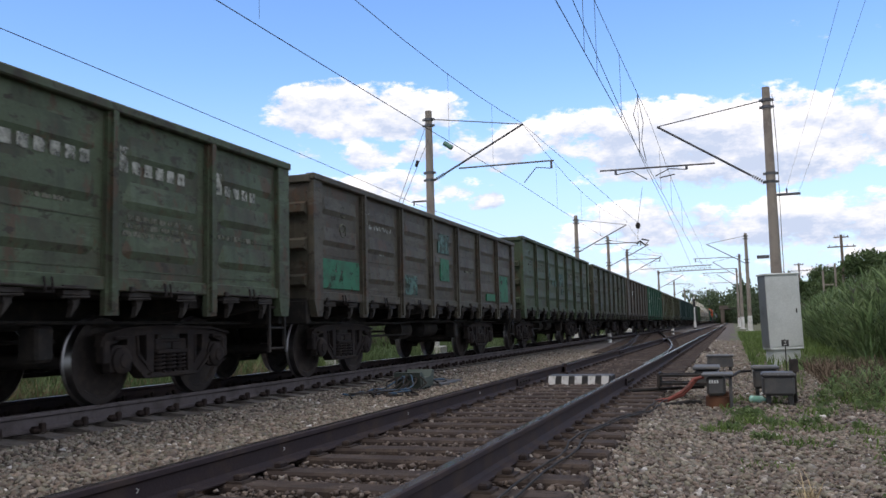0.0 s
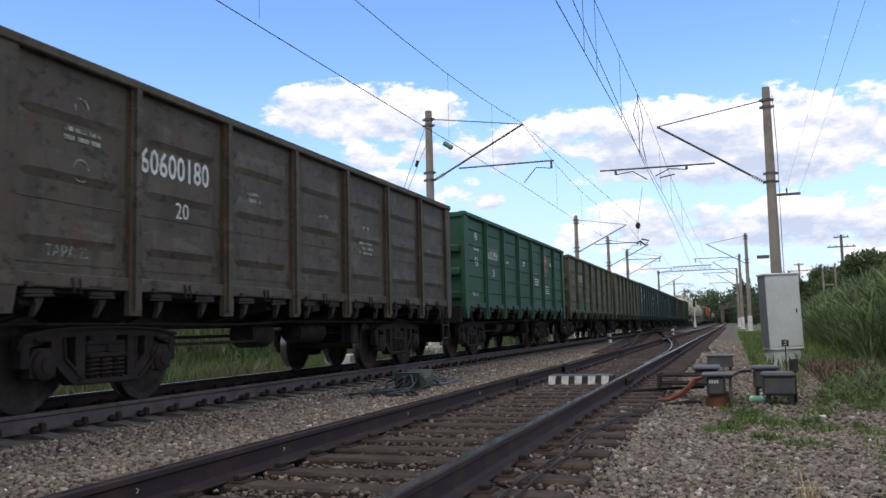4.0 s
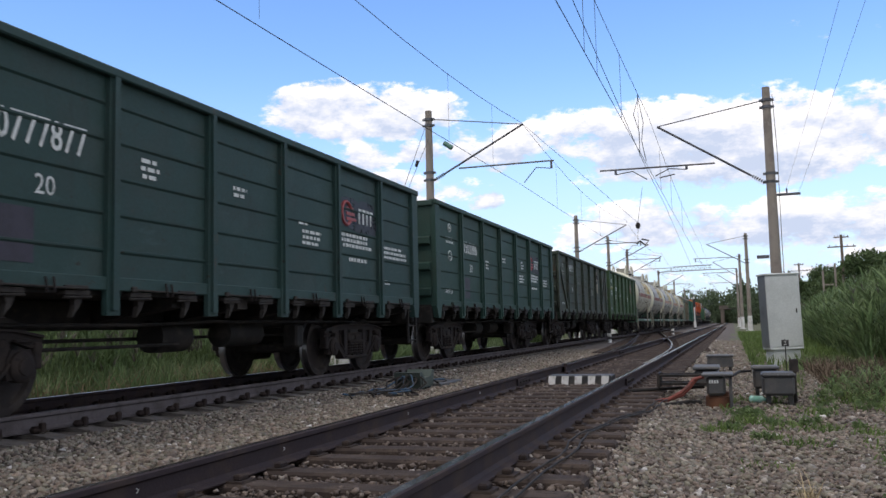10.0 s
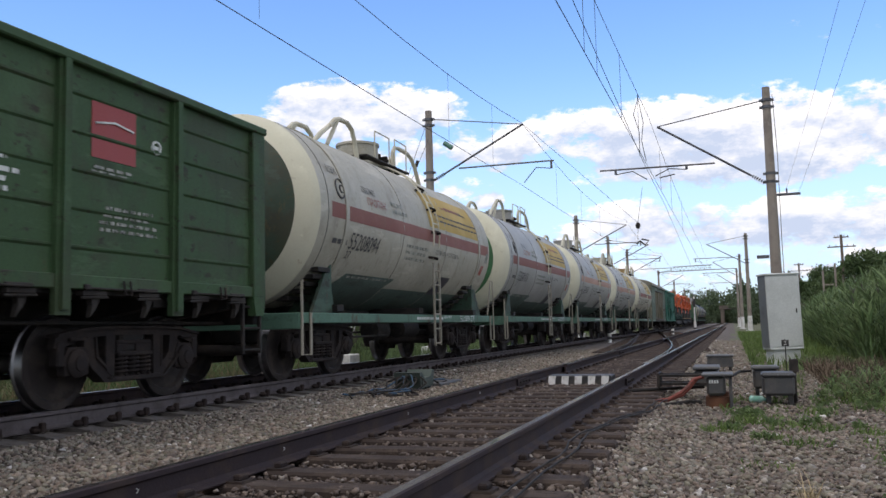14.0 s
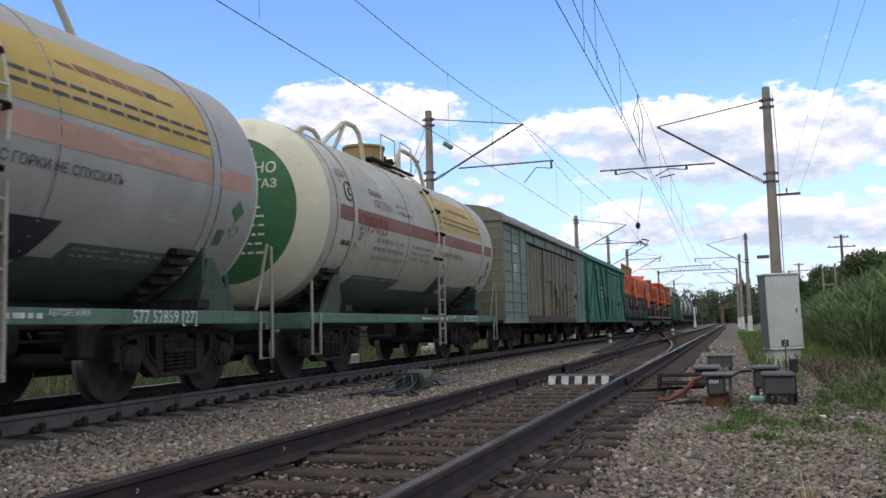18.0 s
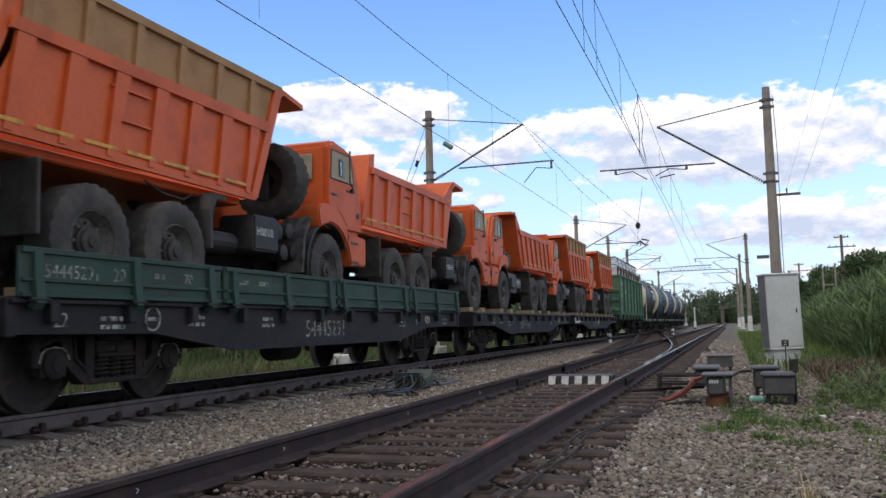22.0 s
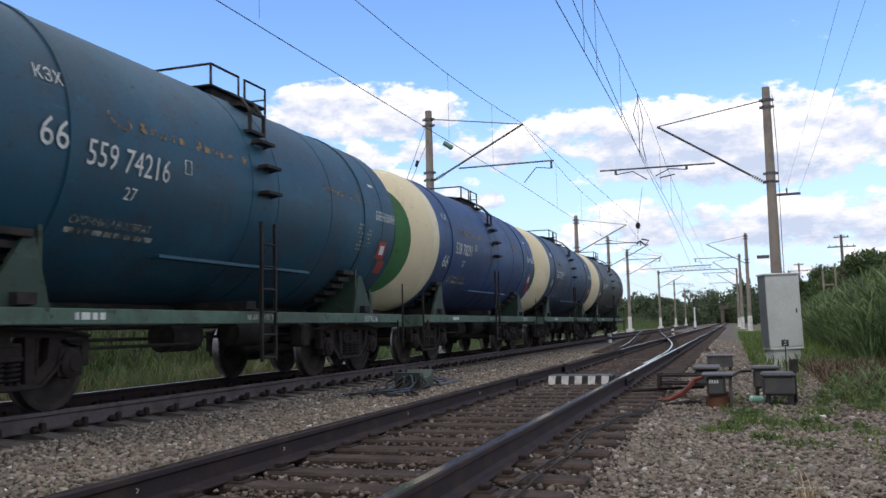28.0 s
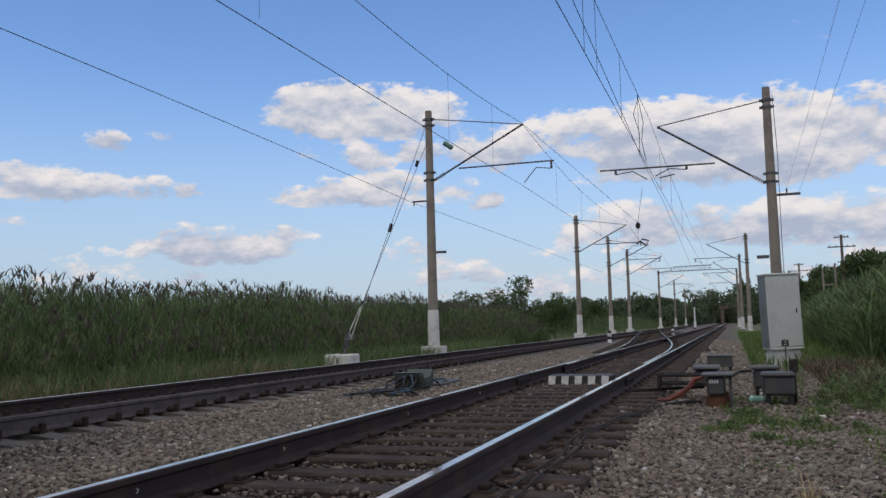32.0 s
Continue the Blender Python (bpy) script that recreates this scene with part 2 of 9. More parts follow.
def wagon_paint(name, col, dirt=(0.020, 0.017, 0.015), rust=(0.085, 0.048, 0.030), wear=0.5, rusty=0.35, rough=0.6, spec=0.3):
    """Old wagon paint: faded and grimy patches, long downward streaks, rust spots and scratches."""
    m = bpy.data.materials.new(name)
    m.use_nodes = True
    N, L = m.node_tree.nodes, m.node_tree.links
    p = N["Principled BSDF"]
    p.inputs["Specular IOR Level"].default_value = spec
    tc, info, at = N.new("ShaderNodeTexCoord"), N.new("ShaderNodeObjectInfo"), N.new("ShaderNodeVectorMath")
    at.operation = "ADD"
    mul = N.new("ShaderNodeMath")
    mul.operation = "MULTIPLY"
    mul.inputs[1].default_value = 37.0
    L.new(info.outputs["Random"], mul.inputs[0])
    L.new(tc.outputs["Object"], at.inputs[0])
    L.new(mul.outputs[0], at.inputs[1])

    def spots(scale, detail, stretch, lo, hi, rough_=0.62):
        mp, t, r = N.new("ShaderNodeMapping"), N.new("ShaderNodeTexNoise"), N.new("ShaderNodeMapRange")
        mp.inputs["Scale"].default_value = stretch
        L.new(at.outputs[0], mp.inputs[0])
        t.inputs["Scale"].default_value, t.inputs["Detail"].default_value, t.inputs["Roughness"].default_value = scale, detail, rough_
        L.new(mp.outputs[0], t.inputs["Vector"])
        r.interpolation_type = "SMOOTHSTEP"
        r.inputs["From Min"].default_value, r.inputs["From Max"].default_value = lo, hi
        L.new(t.outputs[0], r.inputs["Value"])
        return r.outputs[0], t.outputs[0]

    def over(c, col2, fac, share):
        x, k = N.new("ShaderNodeMix"), N.new("ShaderNodeMath")
        k.operation = "MULTIPLY"
        k.inputs[1].default_value = share
        L.new(fac, k.inputs[0])
        x.data_type = "RGBA"
        L.new(k.outputs[0], x.inputs["Factor"])
        if isinstance(c, tuple):
            x.inputs["A"].default_value = (*c, 1)
        else:
            L.new(c, x.inputs["A"])
        x.inputs["B"].default_value = (*col2, 1)
        return x.outputs["Result"]

    grey = sum(col) / 3
    faded = tuple(min(0.85, (1.2 + 0.35 * wear) * (0.9 * k + 0.1 * grey) + 0.010) for k in col)
    grime = tuple(0.35 * k + 0.65 * d for k, d in zip(col, dirt))
    brown = tuple(0.25 * k + 0.75 * r for k, r in zip(col, (0.052, 0.034, 0.029)))
    dark_coat = 1.0 if grey < 0.12 else 0.0
    c = over(col, faded, spots(0.7, 5, (1, 1, 1), 0.48, 0.66)[0], 0.6)
    c = over(c, brown, spots(0.8, 9, (1, 1, 1.3), 0.47, 0.60, 0.68)[0], 1.0 * wear * dark_coat)
    c = over(c, grime, spots(1.6, 9, (1, 1, 0.8), 0.62 - 0.16 * wear, 0.74 - 0.12 * wear, 0.68)[0], 0.3 + 0.4 * wear)
    c = over(c, grime, spots(5.0, 5, (1, 1, 0.07), 0.58 - 0.1 * wear, 0.78 - 0.1 * wear)[0], 0.3 + 0.5 * wear)
    c = over(c, faded, spots(7.0, 4, (1, 1, 0.05), 0.62, 0.78)[0], 0.25 + 0.3 * wear)
    c = over(c, rust, spots(3.4, 9, (1, 1, 0.45), 0.68 - 0.22 * rusty, 0.74 - 0.2 * rusty, 0.72)[0], 0.8)
    # chips down to dark primer, rubbed pale patches
    c = over(c, tuple(0.6 * d + 0.2 * k for d, k in zip(dirt, rust)), spots(6.5, 8, (1, 0.7, 1.2), 0.66 - 0.13 * wear, 0.70 - 0.13 * wear, 0.7)[0], 0.8 if dark_coat else 0.25)
    c = over(c, faded, spots(2.3, 8, (1, 0.35, 1.6), 0.62 - 0.07 * wear, 0.68 - 0.07 * wear, 0.7)[0], 0.6)
    fine, raw = spots(38.0, 4, (1, 1, 1), 0.3, 0.7)
    c = over(c, grime, fine, 0.18 + 0.1 * wear)
    L.new(c, p.inputs["Base Color"])
    rr = N.new("ShaderNodeMapRange")
    rr.inputs["To Min"].default_value, rr.inputs["To Max"].default_value = rough - 0.12, min(1.0, rough + 0.2)
    L.new(raw, rr.inputs["Value"])
    L.new(rr.outputs[0], p.inputs["Roughness"])
    bp = N.new("ShaderNodeBump")
    bp.inputs["Strength"].default_value, bp.inputs["Distance"].default_value = 0.15, 0.01
    L.new(spots(4.0, 6, (1, 1, 1), 0.2, 0.8)[1], bp.inputs["Height"])
    L.new(bp.outputs[0], p.inputs["Normal"])
    return m


STEEL_RAIL_TOP = surface("rail_head_steel", (0.95, 0.93, 0.93), 0.62, 0.95, scale=6, bump=0.05)
DULL_RAIL_TOP = surface("rail_head_dull", (0.40, 0.375, 0.39), 0.06, 0.85, (0.26, 0.235, 0.245), scale=6, bump=0.02, spec=0.4)
DUSTY_RAIL = surface("rail_dusty", (0.108, 0.095, 0.098), 0.85, 0.0, (0.080, 0.069, 0.070), (0.058, 0.048, 0.048), 4, 60, 0.5, 0.4, 0.3, spec=0.12)
RAIL_SIDE = surface("rail_rust", (0.042, 0.032, 0.035), 0.75, 0.1, (0.060, 0.044, 0.040), scale=4, grain=60, bump=0.3, spec=0.12)
SLEEPER_WOOD = surface("old_sleeper_wood", (0.046, 0.035, 0.031), 0.9, 0, (0.080, 0.061, 0.050), (0.024, 0.018, 0.016), 5, 60, 0.6, 0.5, 0.6, spec=0.15)
SLEEPER_CONCRETE = surface("sleeper_concrete", (0.125, 0.11, 0.10), 0.9, 0, (0.085, 0.073, 0.064), (0.055, 0.045, 0.038), 4, 50, 0.6, 0.5, 0.4)
GRAVEL = surface("ballast_bed", (0.110, 0.088, 0.072), 0.95, 0, (0.070, 0.056, 0.046), (0.18, 0.152, 0.125), 5, 28, 0.6, 0.5, 1.0)
CLIP_IRON = surface("rusty_clip_iron", (0.028, 0.021, 0.020), 0.85, 0.0, (0.045, 0.033, 0.028), None, 9, 60, 0.5, 0, 0.3, spec=0.15)
OILY_STONE = surface("oily_ballast_stone", (0.10, 0.08, 0.065), 0.85, 0, (0.06, 0.048, 0.04), None, 9, 60, 0.5, 0, 0.3, island=0.3)
STONE = surface("ballast_stone", (0.23, 0.175, 0.13), 0.9, 0, (0.135, 0.095, 0.068), None, 9, 60, 0.5, 0, 0.3, island=0.3)


def stone_tones(m, stops):
    """Colours that differ from stone to stone."""
    N, L = m.node_tree.nodes, m.node_tree.links
    geo, ramp = N.new("ShaderNodeNewGeometry"), N.new("ShaderNodeValToRGB")
    while len(ramp.color_ramp.elements) < len(stops):
        ramp.color_ramp.elements.new(0.5)
    for e, (at, col) in zip(ramp.color_ramp.elements, stops):
        e.position, e.color = at, (*col, 1)
    mul = N.new("ShaderNodeMath")
    mul.operation = "FRACT"
    big = N.new("ShaderNodeMath")
    big.operation = "MULTIPLY"
    big.inputs[1].default_value = 13.7
    L.new(geo.outputs["Random Per Island"], big.inputs[0])
    L.new(big.outputs[0], mul.inputs[0])
    L.new(mul.outputs[0], ramp.inputs[0])
    hue = [n for n in N if n.type == "HUE_SAT"][0]
    L.new(ramp.outputs[0], hue.inputs["Color"])


stone_tones(STONE, ((0.0, (0.080, 0.064, 0.056)), (0.18, (0.150, 0.120, 0.100)), (0.36, (0.212, 0.162, 0.130)), (0.54, (0.186, 0.170, 0.142)), (0.74, (0.178, 0.166, 0.122)), (0.90, (0.260, 0.216, 0.172)), (0.985, (0.33, 0.30, 0.26)), (1.0, (0.54, 0.52, 0.50))))
stone_tones(OILY_STONE, ((0.0, (0.056, 0.042, 0.037)), (0.5, (0.108, 0.081, 0.067)), (0.88, (0.158, 0.124, 0.101)), (1.0, (0.28, 0.25, 0.22))))
EARTH = surface("earth_grass", (0.09, 0.10, 0.04), 0.95, 0, (0.12, 0.10, 0.065), (0.06, 0.085, 0.028), 0.7, 12, 0.5, 0.5, 0.6)
BLACK_IRON = surface("black_iron", (0.020, 0.018, 0.017), 0.7, 0.0, (0.042, 0.035, 0.031), (0.062, 0.048, 0.038), 4, 50, 0.5, 0.35, 0.25, spec=0.2)
BOGIE_IRON = surface("bogie_iron", (0.023, 0.0185, 0.018), 0.8, 0.0, (0.040, 0.031, 0.027), (0.017, 0.014, 0.014), 5, 50, 0.5, 0.4, 0.3, spec=0.18)
WHEEL_STEEL = surface("wheel_steel", (0.032, 0.027, 0.026), 0.7, 0.0, (0.055, 0.045, 0.040), None, 5, 50, 0.5, 0, 0.15, spec=0.15)
BRACKET_IRON = surface("bracket_iron", (0.042, 0.037, 0.033), 0.8, 0.0, (0.026, 0.022, 0.020), (0.060, 0.048, 0.040), 5, 50, 0.5, 0.4, 0.25, spec=0.2)
TREAD_STEEL = surface("wheel_tread_steel", (0.30, 0.29, 0.30), 0.36, 1.0, scale=5, bump=0.03)
CONCRETE_POLE = surface("concrete_pole", (0.27, 0.235, 0.20), 0.9, 0, (0.20, 0.17, 0.15), (0.33, 0.30, 0.27), 1.5, 40, 0.5, 0.4, 0.3)
CONCRETE_WHITE = surface("whitewashed_concrete", (0.62, 0.62, 0.60), 0.9, 0, (0.45, 0.44, 0.42), (0.35, 0.33, 0.30), 3, 40, 0.4, 0.3, 0.3)
WIRE = surface("overhead_wire", (0.05, 0.05, 0.05), 0.5, 0.6, scale=2, bump=0)
GALV = surface("dull_galvanised_steel", (0.12, 0.12, 0.13), 0.5, 0.7, scale=5, bump=0.1)
CABINET_GREY = surface("cabinet_paint", (0.55, 0.58, 0.56), 0.45, 0.0, (0.48, 0.51, 0.49), (0.40, 0.40, 0.36), 1.2, 30, 0.4, 0.25, 0.06, 1.0)
LETTER = surface("white_lettering", (0.62, 0.64, 0.62), 0.7, 0, (0.40, 0.42, 0.40), None, 6, 50, 0.4, 0, 0.05)
REED = surface("reed_leaf", (0.140, 0.195, 0.082), 0.6, 0, (0.094, 0.148, 0.058), (0.215, 0.215, 0.125), 0.5, 8, 0.6, 0.25, 0, island=0.5, spec=0.25)
LEAF = surface("tree_leaf", (0.090, 0.130, 0.054), 0.65, 0, (0.066, 0.102, 0.042), (0.118, 0.15, 0.066), 0.4, 6, 0.5, 0.4, 0, island=0.35, spec=0.2)


def leafy(m, share):
    """Lets light through thin leaves."""
    N, L = m.node_tree.nodes, m.node_tree.links
    p, out = N["Principled BSDF"], N["Material Output"]
    tr, mx = N.new("ShaderNodeBsdfTranslucent"), N.new("ShaderNodeMixShader")
    L.new(p.inputs["Base Color"].links[0].from_socket, tr.inputs["Color"])
    mx.inputs[0].default_value = share
    L.new(p.outputs[0], mx.inputs[1])
    L.new(tr.outputs[0], mx.inputs[2])
    L.new(mx.outputs[0], out.inputs[0])


# leaf colour paled and greyed: distance haze put into the far woods' colour
HAZED_LEAF = surface("hazed_leaf", (0.105, 0.140, 0.078), 0.7, 0, (0.078, 0.112, 0.062), (0.130, 0.158, 0.090), 0.3, 6, 0.5, 0.4, 0, island=0.3, spec=0.15)
leafy(REED, 0.38)
leafy(LEAF, 0.35)
leafy(HAZED_LEAF, 0.35)


# ---- ground ----
def bed_height(x, y):
    """Height of the ground: ballast beds round the tracks, a verge and meadow beside."""
    def shoulder(d, half, top, foot, run):
        if d < half:
            return top
        return max(foot, top - (d - half) * (top - foot) / run)
    a = shoulder(abs(x - XT), 1.75, -0.235, -0.55, 1.6)
    b = shoulder(abs(x - XN), 1.3, -0.245, -0.40, 1.2)
    side = -0.33 if x > XN else -0.5
    h = max(a, b, side if x > XT else -0.6)
    if XT < x < XN:
        h = max(h, -0.265)
    if x < XT - 3.2:
        h = min(h, -0.35 - 0.02 * min(20, (XT - 3.2 - x)))
    return h + 0.02 * noise.noise((x * 0.9, y * 0.9, 0.0))


def ground_sheet():
    xs = [-3000, -900, -300, -120, -60, -35, -25, -20] + [round(-17 + 0.35 * i, 2) for i in range(66)] + [6.5, 8, 10, 14, 20, 35, 80, 300, 900, 3000]
    ys = [-400, -100, -30, -10] + [round(-5 + 0.5 * i, 2) for i in range(90)] + [42, 45, 50, 56, 64, 75, 90, 110, 140, 180, 240, 320, 450, 700, 1200, 3000]
    vs = [(x, y, bed_height(x, y) if abs(x) < 30 and y < 400 else -0.6) for y in ys for x in xs]
    n = len(xs)
    fs = [(j * n + i, j * n + i + 1, (j + 1) * n + i + 1, (j + 1) * n + i) for j in range(len(ys) - 1) for i in range(n - 1)]
    b = Build()
    b.add(vs, fs)
    me = b.mesh("ground", EARTH, 60)
    me.materials.append(GRAVEL)
    for p in me.polygons:
        c = p.center
        if XT - 2.9 < c.x < XN + 2.3 + 0.5 * noise.noise((c.y * 0.4, 0, 3)) and c.y < 500:
            p.material_index = 1
        elif c.x < 3.5 + noise.noise((c.y * 0.3, 5, 3)) * 1.5 and c.x > XN and c.y < 13 + 2 * noise.noise((c.x * 0.7, 5, 9)):
            p.material_index = 1
    return tagged(new("ground", me), "stony ballast beds with grassy verges", "ground", kind="structure")


ground_sheet()

# rail profile (x across, z from the rail top down)
RAIL_OUT = [(-0.036, -0.008), (-0.028, 0), (0.028, 0), (0.036, -0.008), (0.036, -0.036), (0.010, -0.052), (0.009, -0.140), (0.030, -0.160),
            (0.075, -0.172), (0.075, -0.18), (-0.075, -0.18), (-0.075, -0.172), (-0.030, -0.160), (-0.009, -0.140), (-0.010, -0.052), (-0.036, -0.036)]


def rail_mesh(points, polished=True, scale=1.0, side=None, head=None):
    """A rail swept along plan points."""
    side, head = side or RAIL_SIDE, head or DULL_RAIL_TOP
    b = Build()
    n = len(RAIL_OUT)
    vs, fs = [], []
    for i, (px, py) in enumerate(points):
        a, c = points[max(0, i - 1)], points[min(len(points) - 1, i + 1)]
        d = Vector((c[0] - a[0], c[1] - a[1])).normalized()
        for ox, oz in RAIL_OUT:
            vs.append((px + ox * d.y * scale, py - ox * d.x * scale, oz))
    for i in range(len(points) - 1):
        for k in range(n):
            fs.append((i * n + k, i * n + (k + 1) % n, (i + 1) * n + (k + 1) % n, (i + 1) * n + k))
    fs.append(tuple(range(n)))
    fs.append(tuple(range(len(vs) - 1, len(vs) - n - 1, -1)))
    b.add(vs, fs)
    me = b.mesh("rail", side)
    if polished:
        me.materials.append(head)
        for p in me.polygons:
            if p.normal.z > 0.8 and p.center.z > -0.02:
                p.material_index = 1
    return me


def track(name, cx, label, y0, y1, sleeper, spacing, half, sleeper_material, bend=None):
    tr = thing(name, label, "railway track", kind="structure")
    for side in (-0.795, 0.795):
        part("rail", rail_mesh([(cx + side, y) for y in np.linspace(y0, y1, 40)], True, 1.0, DUSTY_RAIL if cx < -5 and side > 0 else RAIL_SIDE, (DUSTY_RAIL if side > 0 else STEEL_RAIL_TOP) if cx < -5 else DULL_RAIL_TOP), None, tr)
    count = int((y1 - y0) / spacing)
    rng = random.Random(5)
    shared = [sleeper(rng, half).mesh("sleeper", sleeper_material) for _ in range(4)]
    for me in shared:
        me.materials.append(CLIP_IRON)
        for p in me.polygons:
            if p.center.z > -0.177:
                p.material_index = 1
    for i in range(count):
        y = y0 + i * spacing
        if y > 130:
            break
        o = part("sleeper", shared[rng.randrange(4)], None, tr)
        o.matrix_basis = pose(cx + rng.uniform(-0.02, 0.02), y + rng.uniform(-0.04, 0.04), 0, 0, 0, rng.uniform(-1.6, 1.6))
    return tr


def wood_sleeper(rng, half):
    b = Build()
    b.box(-half + rng.uniform(-0.03, 0.03), half + rng.uniform(-0.03, 0.03), -0.115, 0.115, -0.34, -0.183 + rng.uniform(-0.004, 0.002), 0.018)
    for s in (-0.795, 0.795):
        b.box(s - 0.18, s + 0.18, -0.085, 0.085, -0.186, -0.170)
        for o in (-0.12, 0.12):
            b.box(s + o - 0.03, s + o + 0.03, -0.05, 0.05, -0.175, -0.135, 0.01)
    return b


def concrete_sleeper(rng, half):
    b = Build()
    b.prism([(-half, -0.33), (-half, -0.235), (-0.95, -0.19), (-0.62, -0.19), (-0.4, -0.23), (0.4, -0.23), (0.62, -0.19), (0.95, -0.19), (half, -0.235), (half, -0.33)], -0.125, 0.125, "y")
    for s in (-0.795, 0.795):
        for o in (-0.12, 0.12):
            b.box(s + o - 0.055, s + o + 0.055, -0.085, 0.085, -0.189, -0.118, 0.03).box(s + o * 1.45 - 0.03, s + o * 1.45 + 0.03, -0.03, 0.03, -0.188, -0.085, 0.012)
    return b


main_track = track("track_main", XT, "main line track on grey concrete sleepers with polished rails", -30, 480, concrete_sleeper, 0.545, 1.35, SLEEPER_CONCRETE)
side_track = track("track_siding", XN, "siding track on dark old wooden sleepers in ballast", -12, 480, wood_sleeper, 0.545, 1.38, SLEEPER_WOOD)


# ---- overhead line masts ----
def mast(x, y, z, height, tip, root_z, tie_z, arm, drops, label):
    """A tapered concrete mast with a bracket. tip, arm ends and drops are (x, z) in the world."""
    g = thing("catenary_mast", label, "mast", "catenary masts along the line", at=(x, y, z))
    sg = 1 if tip[0] > x else -1
    part("shaft", Build().lathe([(0.9, 0.2), (1.6, 0.195), (height, 0.135)], 20, "z"), CONCRETE_POLE, g, smooth=40)
    part("painted_base", Build().lathe([(-0.6, 0.21), (0.35, 0.235), (1.55, 0.215), (1.58, 0.205)], 20, "z"), CONCRETE_WHITE, g, "whitewashed foot of the mast", smooth=40)
    part("plinth", Build().box(-0.42, 0.42, -0.42, 0.42, -0.7, 0.16, 0.04), CONCRETE_WHITE, g)
    for zz in (tie_z - z, tie_z - z - 0.25, root_z - z, root_z - z + 0.3):
        part("clamp", Build().lathe([(zz - 0.05, 0.175), (zz + 0.05, 0.175)], 16, "z").box(-0.25, 0.25, -0.05, 0.05, zz - 0.04, zz + 0.04), GALV, g)
    root, top = Vector((sg * 0.22, 0, root_z - z)), Vector((tip[0] - x, 0, tip[1] - z))
    d = (top - root).normalized()
    part("bracket_tube", Build().rod(root + d * 0.5, top, 0.04), GALV, g)
    part("tie_rod", Build().rod((sg * 0.15, 0, tie_z - z), top, 0.02), GALV, g)
    b = Build()
    for k in range(6):
        c = root + d * (0.085 * k)
        b.rod(c, c + d * 0.05, 0.085, 10, 0.03)
    part("insulator", b, BLACK_IRON, g)
    (xa, za), (xb, zb) = arm
    part("registration_arm", Build().rod((xa - x, 0, za - z), (xb - x, 0, zb - z), 0.032), GALV, g)
    for xd, zd, xs, zs in drops:
        k = (xd - xa) / (xb - xa)
        zt = za + (zb - za) * k - z
        part("drop_bracket", Build().rod((xd - x, 0, zt), (xd - x, 0, zd - z), 0.045), GALV, g)
        mid = (xd + (xs - xd) * 0.55 - x, 0, zd - z + (0.08 if zd > zs else 0))
        part("steady_arm", Build().tube([(xd - x, 0, zd - z), mid, (xs - x, 0, zs - z)], 0.018, 6), GALV, g)
    return g


mast_left = mast(-11.27, 33.0, -0.13, 9.62, (-7.39, 8.58), 6.66, 9.14, ((-10.04, 7.05), (-6.22, 7.05)), [(-6.32, 6.75, -7.4, 6.28)], "weathered concrete catenary mast with a whitewashed foot, beside the main line")
for yy, hh in ((68.3, 9.35), (87, 9.4), (103.5, 9.4), (149, 9.4), (190, 9.4), (232, 9.4), (280, 9.4), (330, 9.4)):
    mast(-11.3, yy, -0.1, hh, (-7.4, 8.3), 6.42, 8.9, ((-9.9, 6.9), (-6.3, 6.9)), [(-6.4, 6.6, -7.45, 6.2)], "far concrete catenary mast with a whitewashed foot")
mast_right = mast(1.55, 33.0, -0.45, 9.5, (-2.3, 7.98), 5.62, 8.58, ((-0.32, 6.45), (-4.47, 6.49)), [(-1.32, 6.3, -2.44, 6.14), (-3.89, 6.3, -2.75, 6.04)], "weathered concrete catenary mast behind the grey cabinet")
for xx, yy in ((1.6, 90), (1.2, 118), (1.0, 150)):
    mast(xx, yy, -0.42, 9.6, (-2.1, 8.3), 6.3, 8.9, ((0.2, 6.9), (-3.4, 6.9)), [(-3.2, 6.6, -2.4, 6.2)], "far concrete catenary mast in the grass")

# ---- crossover between the tracks ----
def crossing(y):
    """Sideways shift of the crossover's line from the siding."""
    if y < 36:
        return 0.5 * 0.00435 * max(0, y - 16) ** 2
    if y < 76:
        return 0.87 + 0.087 * (y - 36)
    return 0.87 + 0.087 * 40 + (0.087 * (y - 76) - 0.5 * 0.00435 * (y - 76) ** 2)


crossover = thing("track_crossover", "curved crossover rails joining the siding to the main line", "railway track", kind="structure")
for side, y0 in ((-0.795, 16.5), (0.795, 16.5)):
    inner = -0.07 if side > 0 else 0.07
    pts = []
    for y in np.linspace(y0, 95, 60):
        pts.append((XN + side - crossing(y) + (inner * max(0, 1 - (y - 16.5) / 9)), y))
    part("rail", rail_mesh(pts), None, crossover)
for side in (-0.68, 0.68):
    part("check_rail", rail_mesh([(XN + side, y) for y in np.linspace(40, 47, 8)], False), None, crossover)
rng = random.Random(8)
LONG = wood_sleeper(rng, 1.9).mesh("long_sleeper", SLEEPER_WOOD)
for k in range(60):
    y = 30 + k * 0.9
    part("long_sleeper", LONG, None, crossover, at=pose(XN - crossing(y) * 0.8, y, -0.004, 0, 0, 1.5))

